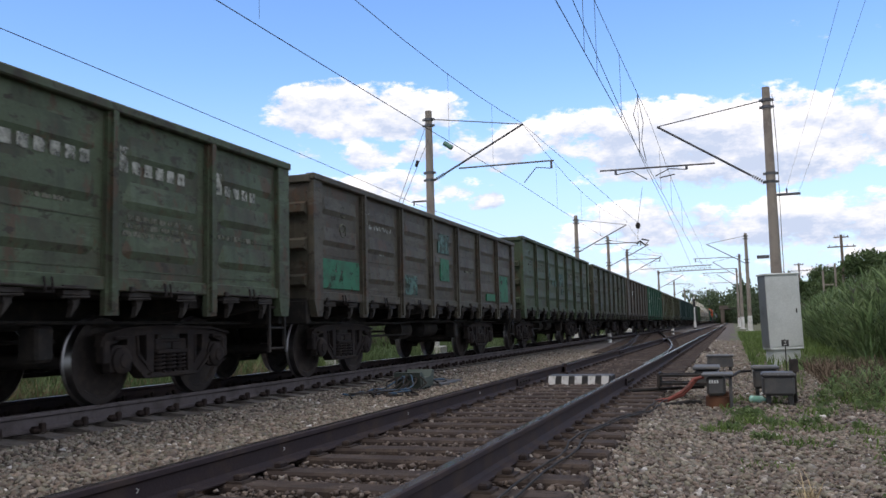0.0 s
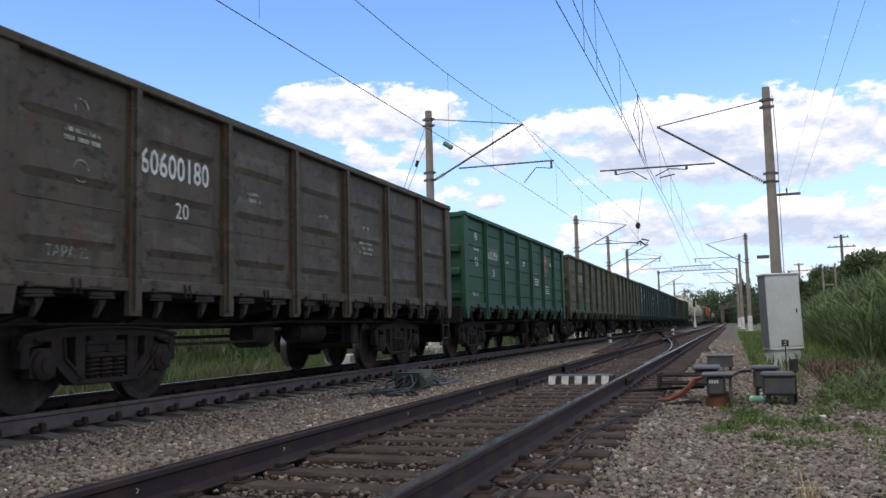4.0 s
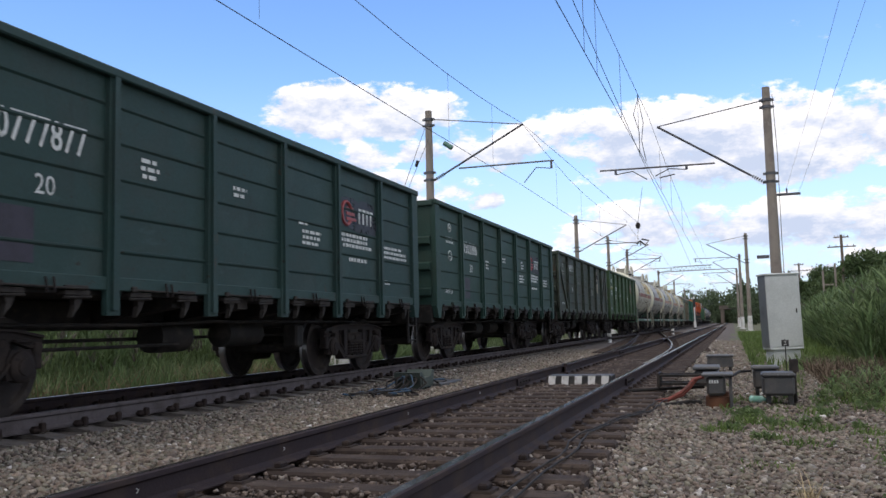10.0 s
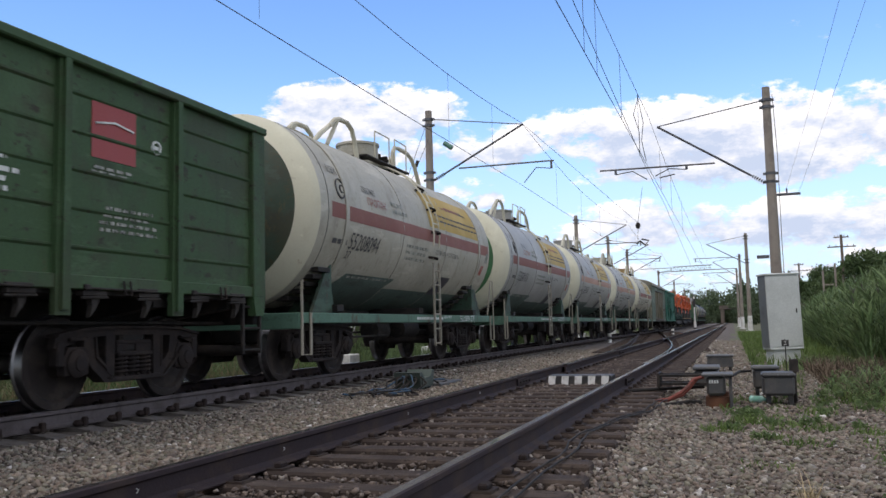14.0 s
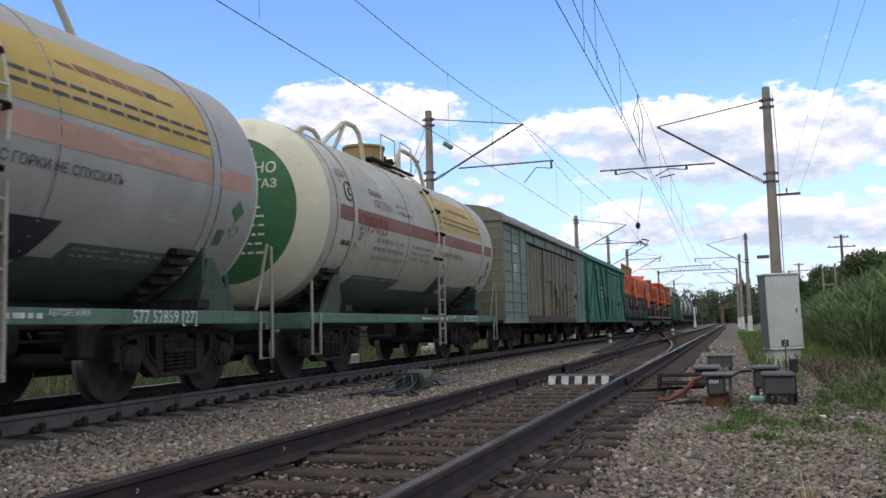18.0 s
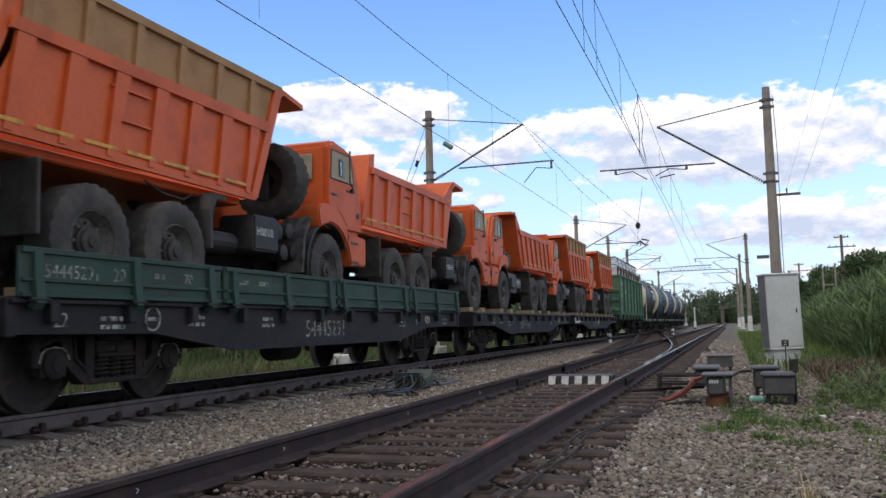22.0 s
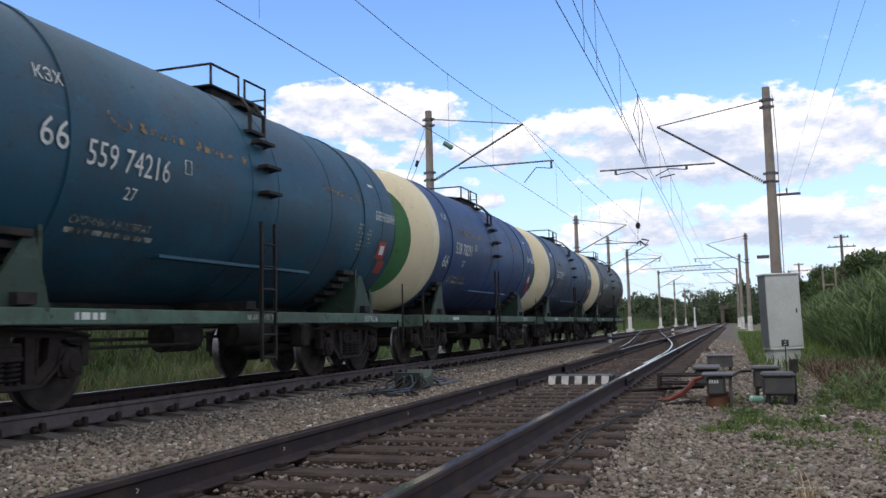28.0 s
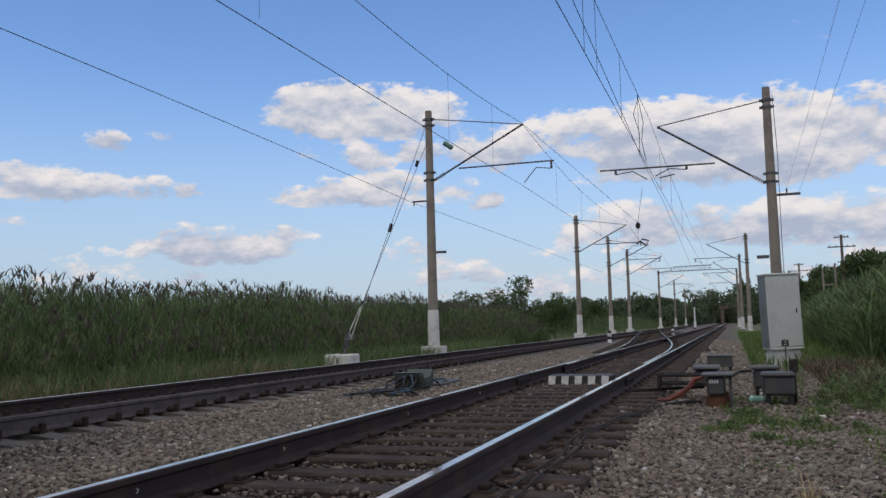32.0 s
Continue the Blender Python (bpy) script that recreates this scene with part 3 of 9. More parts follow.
# ---- rail joint and stretcher cover on the siding ----
WHITE_PAINT = surface("white_paint", (0.72, 0.72, 0.70), 0.6, 0, (0.5, 0.49, 0.46), (0.2, 0.18, 0.16), 8, 60, 0.4, 0.3, 0.1)
BLACK_PAINT = surface("black_paint", (0.025, 0.025, 0.026), 0.6, 0, (0.06, 0.055, 0.05), None, 6, 50, 0.4, 0, 0.1)
cover = thing("stretcher_cover", "low black wooden cover with white stripes between the rails", "track cover", at=(0, 14.0, 0))
part("box", Build().box(-2.84, -1.83, -0.2, 0.3, -0.24, -0.055, 0.015), BLACK_PAINT, cover)
for k in range(5):
    x = -2.82 + k * 0.208
    part("stripe", Build().prism([(x, -0.215), (x + 0.012, -0.06), (x + 0.125, -0.06), (x + 0.105, -0.215)], -0.206, -0.2, "y"), WHITE_PAINT, cover, "white painted stripe")

# fishplates and bolts at the rail joints
joints = thing("rail_joint", "rusty bolted fishplates joining the siding rails", "rail joint")
for side in (-0.795, 0.795):
    for y in (13.2, 25.6):
        for o in (-0.03, 0.03):
            part("fishplate", Build().box(XN + side + o - 0.012, XN + side + o + 0.012, y - 0.4, y + 0.4, -0.145, -0.045, 0.005), RAIL_SIDE, joints)
        for k in range(4):
            part("bolt", Build().rod((XN + side - 0.07, y - 0.3 + 0.2 * k, -0.095), (XN + side + 0.07, y - 0.3 + 0.2 * k, -0.095), 0.016, 6), BLACK_IRON, joints)

for y in (4.05, 5.68, 8.2, 10.8):
    part("bond_wire", Build().tube([(XN - 0.78, y - 0.006, -0.075), (XN - 0.775, y + 0.006, -0.082), (XN - 0.778, y + 0.004, -0.096), (XN - 0.78, y - 0.005, -0.10)], 0.003, 5), WHITE_PAINT, joints)
# cable lying along the sleeper ends
rng = random.Random(4)
cable = thing("track_cable", "pair of thin black cables lying across the sleeper ends", "cable")
for o in (0.0, 0.07):
    pts, yy = [], 2.2
    while yy < 11.0:
        pts.append((XN + 1.08 + o + 0.10 * noise.noise((yy * 0.9, o * 3, 2)) + max(0, yy - 7.5) * 0.13, yy, -0.165 + 0.02 * noise.noise((yy * 3, o, 1))))
        yy += 0.22
    part("strand", Build().tube(pts, 0.008, 6), BLACK_IRON, cable)

# ---- trackside gear ----
part("hanging_insulator", Build().lathe([(-0.22, 0.03), (-0.2, 0.1), (0.2, 0.1), (0.22, 0.03)], 12, "x", pose(0.80, 0.0, 8.14, 0, 35, 0)), surface("green_glass", (0.10, 0.22, 0.17), 0.2, 0, (0.06, 0.13, 0.1), None, 4, 20, 0.4, 0, 0.05), mast_left, "green glass insulator body", smooth=40)
part("feeder_bracket", Build().box(-0.75, -0.1, -0.04, 0.04, 5.93, 5.99).rod((-0.7, 0, 5.8), (-0.7, 0, 5.95), 0.03), GALV, mast_left)
part("sign_plate", Build().box(0.2, 0.62, -0.02, 0.0, 3.82, 3.92), GALV, mast_left)
part("feeder_bracket", Build().box(0.1, 0.95, -0.05, 0.05, 5.55, 5.63).rod((0.5, 0, 5.6), (0.5, 0, 5.8), 0.03), GALV, mast_right)
part("sign_plate", Build().box(-0.62, -0.2, -0.02, 0.0, 3.35, 3.47), GALV, mast_right)
part("earth_wire", Build().tube([(0.2, -0.1, 9.2), (0.26, -0.16, 7.0), (0.24, -0.1, 4.0), (0.26, -0.1, 0.4)], 0.012, 6), GALV, mast_right)
anchor = thing("guy_anchor", "whitewashed concrete block holding the mast's guy wires", "anchor block", at=(-11.0, 23.8, -0.3))
part("block", Build().box(-0.42, 0.42, -0.35, 0.35, -0.5, 0.34, 0.03), CONCRETE_WHITE, anchor)
part("eye_bolt", Build().rod((0.1, -0.1, 0.3), (0.1, 0.15, 0.75), 0.02), GALV, anchor)
for k in range(5):
    part("shackle", Build().tube([(0.1 + math.cos(a) * 0.06 * (k % 2), -0.02 + 0.06 * k + math.sin(a) * 0.05, 0.38 + 0.16 * k + math.sin(a) * 0.08) for a in np.linspace(0, 6.29, 9)], 0.018, 6).box(0.05, 0.15, -0.05 + 0.06 * k, 0.01 + 0.06 * k, 0.33 + 0.16 * k, 0.43 + 0.16 * k), GALV, anchor)
PALE_STEEL = surface("pale_galvanised_steel", (0.50, 0.50, 0.48), 0.6, 0.2, (0.34, 0.33, 0.31), None, 5, 60, 0.5, 0, 0.1)
guy = thing("guy_wire", "twin steel guy wires bracing the concrete mast", "guy wire")
for o, top in ((-0.05, 8.3), (0.1, 9.1)):
    a, c = Vector((-10.93 + o * 0.3, 25.15, 1.48)), Vector((-11.25, 32.85, top))
    part("strand", Build().rod(a, c, 0.012, 6), GALV, guy)
for o in (-0.075, 0.075):
    part("stay_rod", Build().rod((-10.9 + o, 24.1, 0.52), (-10.93 + o * 0.2, 25.2, 1.55), 0.014, 8), PALE_STEEL, guy, "pale galvanised stay rod")
part("stay_plate", Build().prism([(-11.01, 0.46), (-10.79, 0.46), (-10.84, 0.62), (-10.96, 0.62)], 24.06, 24.1, "y"), PALE_STEEL, guy)
part("clamp", Build().rod((-10.93, 25.1, 1.45), (-10.93, 25.28, 1.63), 0.03, 8), BLACK_IRON, guy)
part("insulator", Build().rod((-11.05, 27.9, 4.1), (-11.07, 28.15, 4.35), 0.06, 10), BLACK_IRON, guy)
part("insulator", Build().rod((-11.12, 31.0, 6.9), (-11.14, 31.2, 7.1), 0.06, 10), BLACK_IRON, guy)

cabinet = thing("relay_cabinet", "tall pale grey metal relay cabinet on a plinth", "cabinet", at=pose(1.09, 21.95, -0.22, 0, -1.2, 18))
part("body", Build().box(-0.39, 0.39, -0.25, 0.25, 0.30, 2.0, 0.015), CABINET_GREY, cabinet)
part("door", Build().box(-0.365, 0.365, -0.262, -0.25, 0.34, 1.96, 0.006), CABINET_GREY, cabinet)
part("roof", Build().box(-0.415, 0.415, -0.285, 0.27, 1.985, 2.03, 0.012), CABINET_GREY, cabinet)
part("plinth", Build().box(-0.33, 0.31, -0.22, 0.22, -0.15, 0.30, 0.01), CABINET_GREY, cabinet)
part("ledge", Build().box(-0.38, 0.38, -0.27, 0.25, 0.27, 0.31, 0.008), CABINET_GREY, cabinet)
# the left side's shade is put in as a thin darker grey sheet
part("side_panel", Build().box(-0.397, -0.389, -0.235, 0.235, 0.32, 1.975, 0.003), surface("cabinet_shade_grey", (0.15, 0.165, 0.17), 0.5, 0, (0.12, 0.13, 0.135), None, 2, 30, 0.4, 0, 0.06), cabinet, "left side darkened for shade")
part("lifting_eye", Build().tube([(0.06, -0.1, 2.02), (0.06, -0.1, 2.06), (0.13, -0.1, 2.06), (0.13, -0.1, 2.02)], 0.01, 6), GALV, cabinet)
part("lock", Build().box(0.26, 0.29, -0.275, -0.26, 1.1, 1.2, 0.004), BLACK_IRON, cabinet)

DARK_BOX = surface("dark_grey_casing", (0.055, 0.056, 0.058), 0.55, 0.1, (0.085, 0.08, 0.075), (0.12, 0.10, 0.085), 4, 50, 0.5, 0.35, 0.15)
GREY_LID = surface("grey_lid", (0.085, 0.088, 0.092), 0.7, 0.1, (0.11, 0.105, 0.10), None, 5, 40, 0.5, 0, 0.1)
RUST = surface("brown_rust", (0.14, 0.06, 0.03), 0.85, 0.1, (0.09, 0.04, 0.025), (0.2, 0.1, 0.05), 6, 60, 0.5, 0.4, 0.4)
RED_OXIDE = surface("red_oxide_paint", (0.20, 0.05, 0.035), 0.7, 0, (0.12, 0.04, 0.03), (0.07, 0.045, 0.04), 7, 60, 0.5, 0.4, 0.2)

def bevel_box(x0, x1, y0, y1, z0, z1, r):
    return Build().box(x0, x1, y0, y1, z0, z1, r)


machine = thing("point_machine", "dark grey electric point machine on a rusty footing beside the siding", "point machine", at=(0, 11.5, -0.33))
part("casing", bevel_box(-0.345, -0.125, -0.2, 0.25, 0.165, 0.40, 0.03), DARK_BOX, machine)
part("lid", Build().box(-0.40, -0.03, -0.25, 0.30, 0.40, 0.43, 0.01), GREY_LID, machine)
part("rear_casing", bevel_box(-0.53, -0.22, 0.9, 1.5, 0.20, 0.42, 0.03), DARK_BOX, machine)
part("rear_lid", bevel_box(-0.55, -0.20, 0.86, 1.54, 0.42, 0.465, 0.015), GREY_LID, machine)
part("footing", Build().lathe([(-0.15, 0.17), (0.14, 0.16), (0.16, 0.13), (0.20, 0.13)], 20, "z", pose(-0.21, 0, 0)), RUST, machine, "rusty iron footing", smooth=40)
part("leg", Build().box(-0.085, -0.045, -0.2, -0.1, -0.1, 0.41, 0.008).box(-0.13, -0.045, -0.2, 0.2, 0.37, 0.40), DARK_BOX, machine)
for z0 in (0.345, 0.235):
    part("mounting_angle", Build().box(-0.98, -0.36, 0.62, 0.70, z0, z0 + 0.035, 0.006).box(-0.98, -0.36, 0.95, 1.02, z0, z0 + 0.035, 0.006), BLACK_IRON, machine)
part("frame_end", Build().box(-1.0, -0.965, 0.60, 1.04, 0.20, 0.40, 0.008), BLACK_IRON, machine)
part("throw_rod", Build().rod((-1.5, 0.75, 0.15), (-0.4, 0.72, 0.21), 0.022), BLACK_IRON, machine)
part("red_hose", Build().tube([(-0.38, -0.1, 0.385), (-0.50, -0.15, 0.36), (-0.56, -0.2, 0.28), (-0.66, -0.25, 0.20), (-0.80, -0.3, 0.13), (-1.05, -0.3, 0.09), (-1.3, -0.2, 0.08)], 0.022, 8), RED_OXIDE, machine, "red protective cable hose")
part("red_bar", Build().tube([(-0.46, 0.0, 0.37), (-0.56, -0.05, 0.25), (-0.64, -0.05, 0.17), (-0.84, -0.1, 0.10), (-1.1, 0.1, 0.08)], 0.026, 8), RED_OXIDE, machine)
part("black_hose", Build().tube([(-0.45, 0.35, 0.03), (-0.60, 0.2, 0.045), (-0.85, -0.34, 0.05), (-1.0, -0.7, 0.05), (-1.15, -1.0, 0.05), (-1.35, -1.35, 0.06)], 0.034, 8), BLACK_IRON, machine)
bars = Build()
for k in range(4):
    bars.box(-0.315 + 0.03 * k, -0.295 + 0.03 * k, -0.206, -0.199, 0.315, 0.355)
part("stencil", bars, LETTER, machine, "illegible white stencil")
junction = thing("junction_box", "dark grey cast cable box on two legs in the weeds", "junction box", at=(0, 11.9, -0.33))
part("case", bevel_box(0.31, 0.69, -0.2, 0.2, 0.13, 0.37, 0.03), DARK_BOX, junction)
part("hinged_lid", bevel_box(0.30, 0.71, -0.22, 0.22, 0.355, 0.415, 0.025), DARK_BOX, junction)
part("rear_case", bevel_box(0.22, 0.53, 0.45, 0.8, 0.17, 0.42, 0.03), DARK_BOX, junction)
part("rear_lid", bevel_box(0.20, 0.55, 0.42, 0.83, 0.42, 0.465, 0.015), GREY_LID, junction)
for k in range(3):
    part("lid_bolt", Build().rod((0.38 + 0.12 * k, -0.225, 0.385), (0.38 + 0.12 * k, -0.215, 0.385), 0.012, 6), GALV, junction)
part("rear_leg", Build().box(0.24, 0.29, 0.58, 0.64, -0.15, 0.2), DARK_BOX, junction)
for x in (0.38, 0.64):
    part("leg", Build().box(x - 0.03, x + 0.03, -0.03, 0.03, -0.15, 0.2, 0.006), DARK_BOX, junction)
part("cable_pipe", Build().tube([(0.19, 0.55, 0.40), (0.05, 0.4, 0.40), (-0.04, -0.1, 0.375)], 0.018, 8), BLACK_IRON, junction)
post = thing("cable_post", "small black terminal box on a short post", "terminal box", at=(0.715, 12.2, -0.34))
part("stem", Build().rod((0, 0, -0.2), (0, 0, 0.45), 0.025), BLACK_IRON, post)
part("head", Build().box(-0.055, 0.055, -0.05, 0.05, 0.40, 0.57, 0.01), BLACK_IRON, post)
far_box = thing("track_box", "dark low track transformer box on the ballast verge", "track box", at=(-0.3, 19.6, -0.3))
part("case", Build().prism([(-0.26, 0.08), (-0.25, 0.30), (0.25, 0.30), (0.27, 0.08)], -0.25, 0.25, "y"), DARK_BOX, far_box)
part("lid", Build().box(-0.27, 0.28, -0.27, 0.27, 0.29, 0.325, 0.01), DARK_BOX, far_box)
for x in (-0.18, 0.2):
    part("leg", Build().box(x - 0.03, x + 0.03, -0.03, 0.03, -0.15, 0.1), DARK_BOX, far_box)
plate = thing("small_sign", "small black sign plate on a thin rod before the cabinet", "sign", at=(0.85, 16.5, -0.33))
part("rod", Build().rod((0, 0, -0.2), (0, 0, 0.72), 0.009, 6), BLACK_IRON, plate)
part("plate", Build().box(-0.06, 0.06, -0.012, 0.0, 0.60, 0.715, 0.004), BLACK_PAINT, plate)
part("mark", Build().tube([(-0.02, -0.014, 0.69), (0.02, -0.014, 0.69), (0.0, -0.014, 0.665), (0.02, -0.014, 0.645), (-0.02, -0.014, 0.625)], 0.005, 6), LETTER, plate, "white figure on the plate")
litter = solid("crushed_bottle", Build().lathe([(0, 0.02), (0.02, 0.045), (0.16, 0.05), (0.2, 0.02), (0.23, 0.02)], 10, "x", pose(0.15, 12.0, -0.26, 0, 5, 20)), surface("teal_plastic", (0.25, 0.55, 0.45), 0.25, 0, (0.5, 0.7, 0.65), None, 12, 40, 0.5, 0, 0), "crushed pale green plastic bottle in the weeds", "litter", smooth=40)

BLUE_SHEET = surface("blue_cable", (0.025, 0.07, 0.125), 0.6, 0, (0.06, 0.06, 0.07), None, 9, 40, 0.5, 0, 0.1)
sensor = thing("wheel_sensor_box", "dark green-grey sensor box with blue cables between the tracks", "trackside box", at=(-5.0, 13.6, -0.26))
CASE = surface("green_grey_casing", (0.055, 0.075, 0.065), 0.5, 0.1, (0.035, 0.045, 0.04), (0.09, 0.085, 0.07), 5, 50, 0.5, 0.3, 0.1)
part("case", Build().prism([(-0.34, 0.30), (-0.29, 0.04), (0.30, 0.06), (0.37, 0.31), (0.30, 0.325), (0.16, 0.21), (-0.10, 0.20), (-0.24, 0.305)], -0.22, 0.22), CASE, sensor)
part("front_plate", Build().prism([(-0.26, 0.25), (-0.24, 0.07), (0.26, 0.09), (0.29, 0.25), (0.14, 0.17), (-0.10, 0.16)], 0.22, 0.235), CASE, sensor)
for y in (-0.2, 0.05, 0.22):
    part("foot", Build().box(-0.15, 0.2, y - 0.035, y + 0.035, -0.12, 0.08), BLACK_IRON, sensor)
part("side_slab", Build().box(-0.25, 0.2, 0.75, 2.0, -0.06, 0.06, 0.02), DARK_BOX, sensor)
part("base_plate", Build().box(-0.3, 0.25, -1.1, 0.9, -0.06, 0.0, 0.01), BLACK_IRON, sensor)
for k in range(16):
    r2 = random.Random(k)
    sgn = -1 if k < 12 else 1
    pts = [(r2.uniform(-0.15, 0.15), sgn * 0.3, 0.24 + 0.02 * (k % 3))]
    for j in range(9):
        pts.append((pts[-1][0] + r2.uniform(-0.14, 0.14), pts[-1][1] + sgn * r2.uniform(0.05, 0.3) * (0.4 if j < 2 else 1), max(0.03, 0.20 - 0.09 * j) + r2.uniform(0, 0.05)))
    part("cable", Build().tube(pts, 0.014, 6), BLUE_SHEET if k % 4 == 1 else BLACK_IRON, sensor, "blue protective cable hose" if k % 4 == 1 else "")
for (x, y), hh in (((-6.1, 46.0), 0.62), ((-4.3, 68.0), 0.62)):
    st = thing("clearance_post", "short black and white striped clearance post", "marker post", "clearance posts", at=(x, y, -0.3))
    part("foot", Build().box(-0.32, 0.32, -0.2, 0.2, -0.1, 0.07, 0.02), WHITE_PAINT, st)
    for k in range(4):
        part("band", Build().lathe([(0.07 + k * 0.155, 0.1), (0.22 + k * 0.155, 0.1)], 14, "z"), BLACK_PAINT if k % 2 else WHITE_PAINT, st, smooth=40)
sig = thing("signal_mast", "distant white and black signal mast", "signal", at=(-4.7, 120.0, -0.3))
part("mast", Build().rod((0, 0, 0), (0, 0, 4.3), 0.09), WHITE_PAINT, sig)
part("head", Build().box(-0.16, 0.16, -0.12, 0.12, 2.9, 4.0, 0.04), BLACK_PAINT, sig)
part("cabinet", Build().box(-0.16, 0.16, -0.2, 0.2, 0.2, 1.0, 0.03), WHITE_PAINT, sig)
part("base", Build().box(-0.2, 0.2, -0.2, 0.2, -0.2, 0.25), BLACK_PAINT, sig)

# ---- overhead wires ----
def hanging(points, sag, r):
    """A wire through its supports, sagging between them."""
    b = Build()
    pts = [Vector(points[0])]
    for (a, c) in zip(points, points[1:]):
        a, c = Vector(a), Vector(c)
        pts += [a.lerp(c, k / 10) - Vector((0, 0, sag * 4 * (k / 10) * (1 - k / 10))) for k in range(1, 11)]
    return b.tube(pts, r, 6)


MAST_Y = (-32, 0.5, 33.0, 68.3, 103.5, 149, 190, 232, 280, 330)
lines = thing("catenary_main", "contact and carrier wires over the main line", "overhead wire", "overhead wires")
part("contact_wire", hanging([(XT - 0.1 + 0.15 * (i % 2), y, 5.9 if y < 20 else 6.22) for i, y in enumerate(MAST_Y)], 0.05, 0.009), WIRE, lines)
part("carrier_wire", hanging([(XT, y, 8.65) for y in MAST_Y], 0.75, 0.009), WIRE, lines)
for y in (12.95, 23.6, 28.5, 40, 47, 54, 62, 75, 84, 95):
    span = [m for m in MAST_Y if m <= y][-1], [m for m in MAST_Y if m > y][0]
    u = (y - span[0]) / (span[1] - span[0])
    part("dropper", Build().rod((XT, y, 6.1), (XT, y, 8.65 - 3.0 * u * (1 - u)), 0.0045, 4), WIRE, lines)
feed = thing("feeder_wire", "single feeder wire on the mast brackets", "overhead wire", "overhead wires")
part("strand", hanging([(-12.0, -32, 6.6), (-12.0, 12, 6.2), (-12.0, 33.0, 5.78), (-12.0, 68.3, 5.78), (-12.0, 103.5, 5.78), (-12.0, 149, 5.78)], -0.04, 0.009), WIRE, feed)
lines2 = thing("catenary_siding", "contact and carrier wires over the siding", "overhead wire", "overhead wires")
NEAR_Y = (-25, 33.0, 90, 150, 220, 300)
part("contact_wire", hanging([(-2.6, y, 6.31) for y in NEAR_Y], 0.02, 0.009), WIRE, lines2)
part("second_contact_wire", hanging([(-2.6, 2, 7.75), (-2.6, 30.3, 6.16), (-2.62, 40, 6.0), (-3.6, 90, 6.2)], 0.0, 0.009), WIRE, lines2)
part("carrier_wire", hanging([(-2.6, y, 8.4) for y in NEAR_Y], 0.5, 0.009), WIRE, lines2)
for y in (12, 17.6, 19.4, 24, 28.9, 38, 45, 55):
    part("dropper", Build().rod((-2.6, y, 6.3), (-2.6, y, 8.1), 0.006, 4), WIRE, lines2)
part("jumper", Build().tube([(-2.6, 28.9, 8.2), (-2.5, 29.5, 7.4), (-2.62, 30.0, 6.9), (-2.55, 30.6, 6.3)], 0.012, 6), WIRE, lines2)
part("jumper", Build().tube([(-2.6, 29.2, 8.2), (-2.72, 28.6, 7.5), (-2.6, 29.0, 7.0), (-2.66, 29.6, 6.3)], 0.012, 6), WIRE, lines2)
part("spreader", Build().rod((-2.5, 36, 6.55), (-1.9, 36, 6.65), 0.025), GALV, lines2)
part("section_weight", Build().lathe([(-0.17, 0.03), (-0.12, 0.10), (0, 0.13), (0.12, 0.10), (0.17, 0.03)], 14, "z", pose(-4.4, 46, 5.75)).rod((-4.4, 46, 5.9), (-4.0, 45, 7.6), 0.01).rod((-4.4, 46, 5.6), (-4.45, 46, 4.9), 0.01), BLACK_IRON, lines2)
part("insulator_cluster", Build().tube([(-5.1, 52, 5.3), (-4.9, 52, 5.5), (-4.6, 52, 5.25), (-4.4, 52, 5.5), (-4.8, 52, 5.6)], 0.05, 8), BLACK_IRON, lines2)
part("cross_span", Build().rod((-7.45, 33, 8.65), (-4.4, 46, 5.9), 0.008), WIRE, lines2)
pair = thing("line_wire", "pair of thin line wires beside the siding", "overhead wire", "overhead wires")
part("strand", hanging([(2.05, 33.0, 5.35), (2.1, 8.0, 7.0)], 0.1, 0.0035), GALV, pair)
part("strand", hanging([(2.45, 33.0, 5.2), (2.5, 8.0, 6.9)], 0.1, 0.0035), GALV, pair)
beam = thing("portal_beam", "distant steel lattice beam spanning the tracks", "gantry", at=(0, 149, 9.0))
part("chord", Build().rod((-11.3, 0, 0), (1.0, 0, 0.1), 0.06), GALV, beam)
part("chord", Build().rod((-9.0, 0, 0.75), (-2.8, 0, 0.85), 0.06), GALV, beam)
for k in range(10):
    x = -9.0 + 0.62 * k
    part("lattice_bar", Build().rod((x, 0, 0), (x + 0.31, 0, 0.78), 0.03, 6).rod((x + 0.31, 0, 0.78), (x + 0.62, 0, 0.02), 0.03, 6), GALV, beam)

# ---- telegraph poles and far things ----
POLE_WOOD = surface("pole_wood", (0.13, 0.105, 0.085), 0.9, 0, (0.2, 0.17, 0.14), None, 3, 40, 0.5, 0, 0.3)
def telegraph(x, y, z, h):
    g = thing("telegraph_pole", "grey wooden telegraph pole with two crossarms", "telegraph pole", "telegraph poles", at=(x, y, z))
    part("shaft", Build().rod((0, 0, 0), (0, 0, h), 0.14, 12, 0.1), POLE_WOOD, g)
    for zz, ww in ((h - 0.2, 0.55), (h - 0.95, 1.02)):
        part("crossarm", Build().box(-ww, ww, -0.04, 0.04, zz - 0.045, zz + 0.045), POLE_WOOD, g)
        for k in (-0.85, -0.4, 0.4, 0.85):
            part("insulator", Build().lathe([(zz + 0.04, 0.015), (zz + 0.08, 0.03), (zz + 0.16, 0.025)], 8, "z", pose(k * ww, 0, 0)), GALV, g)
    return g


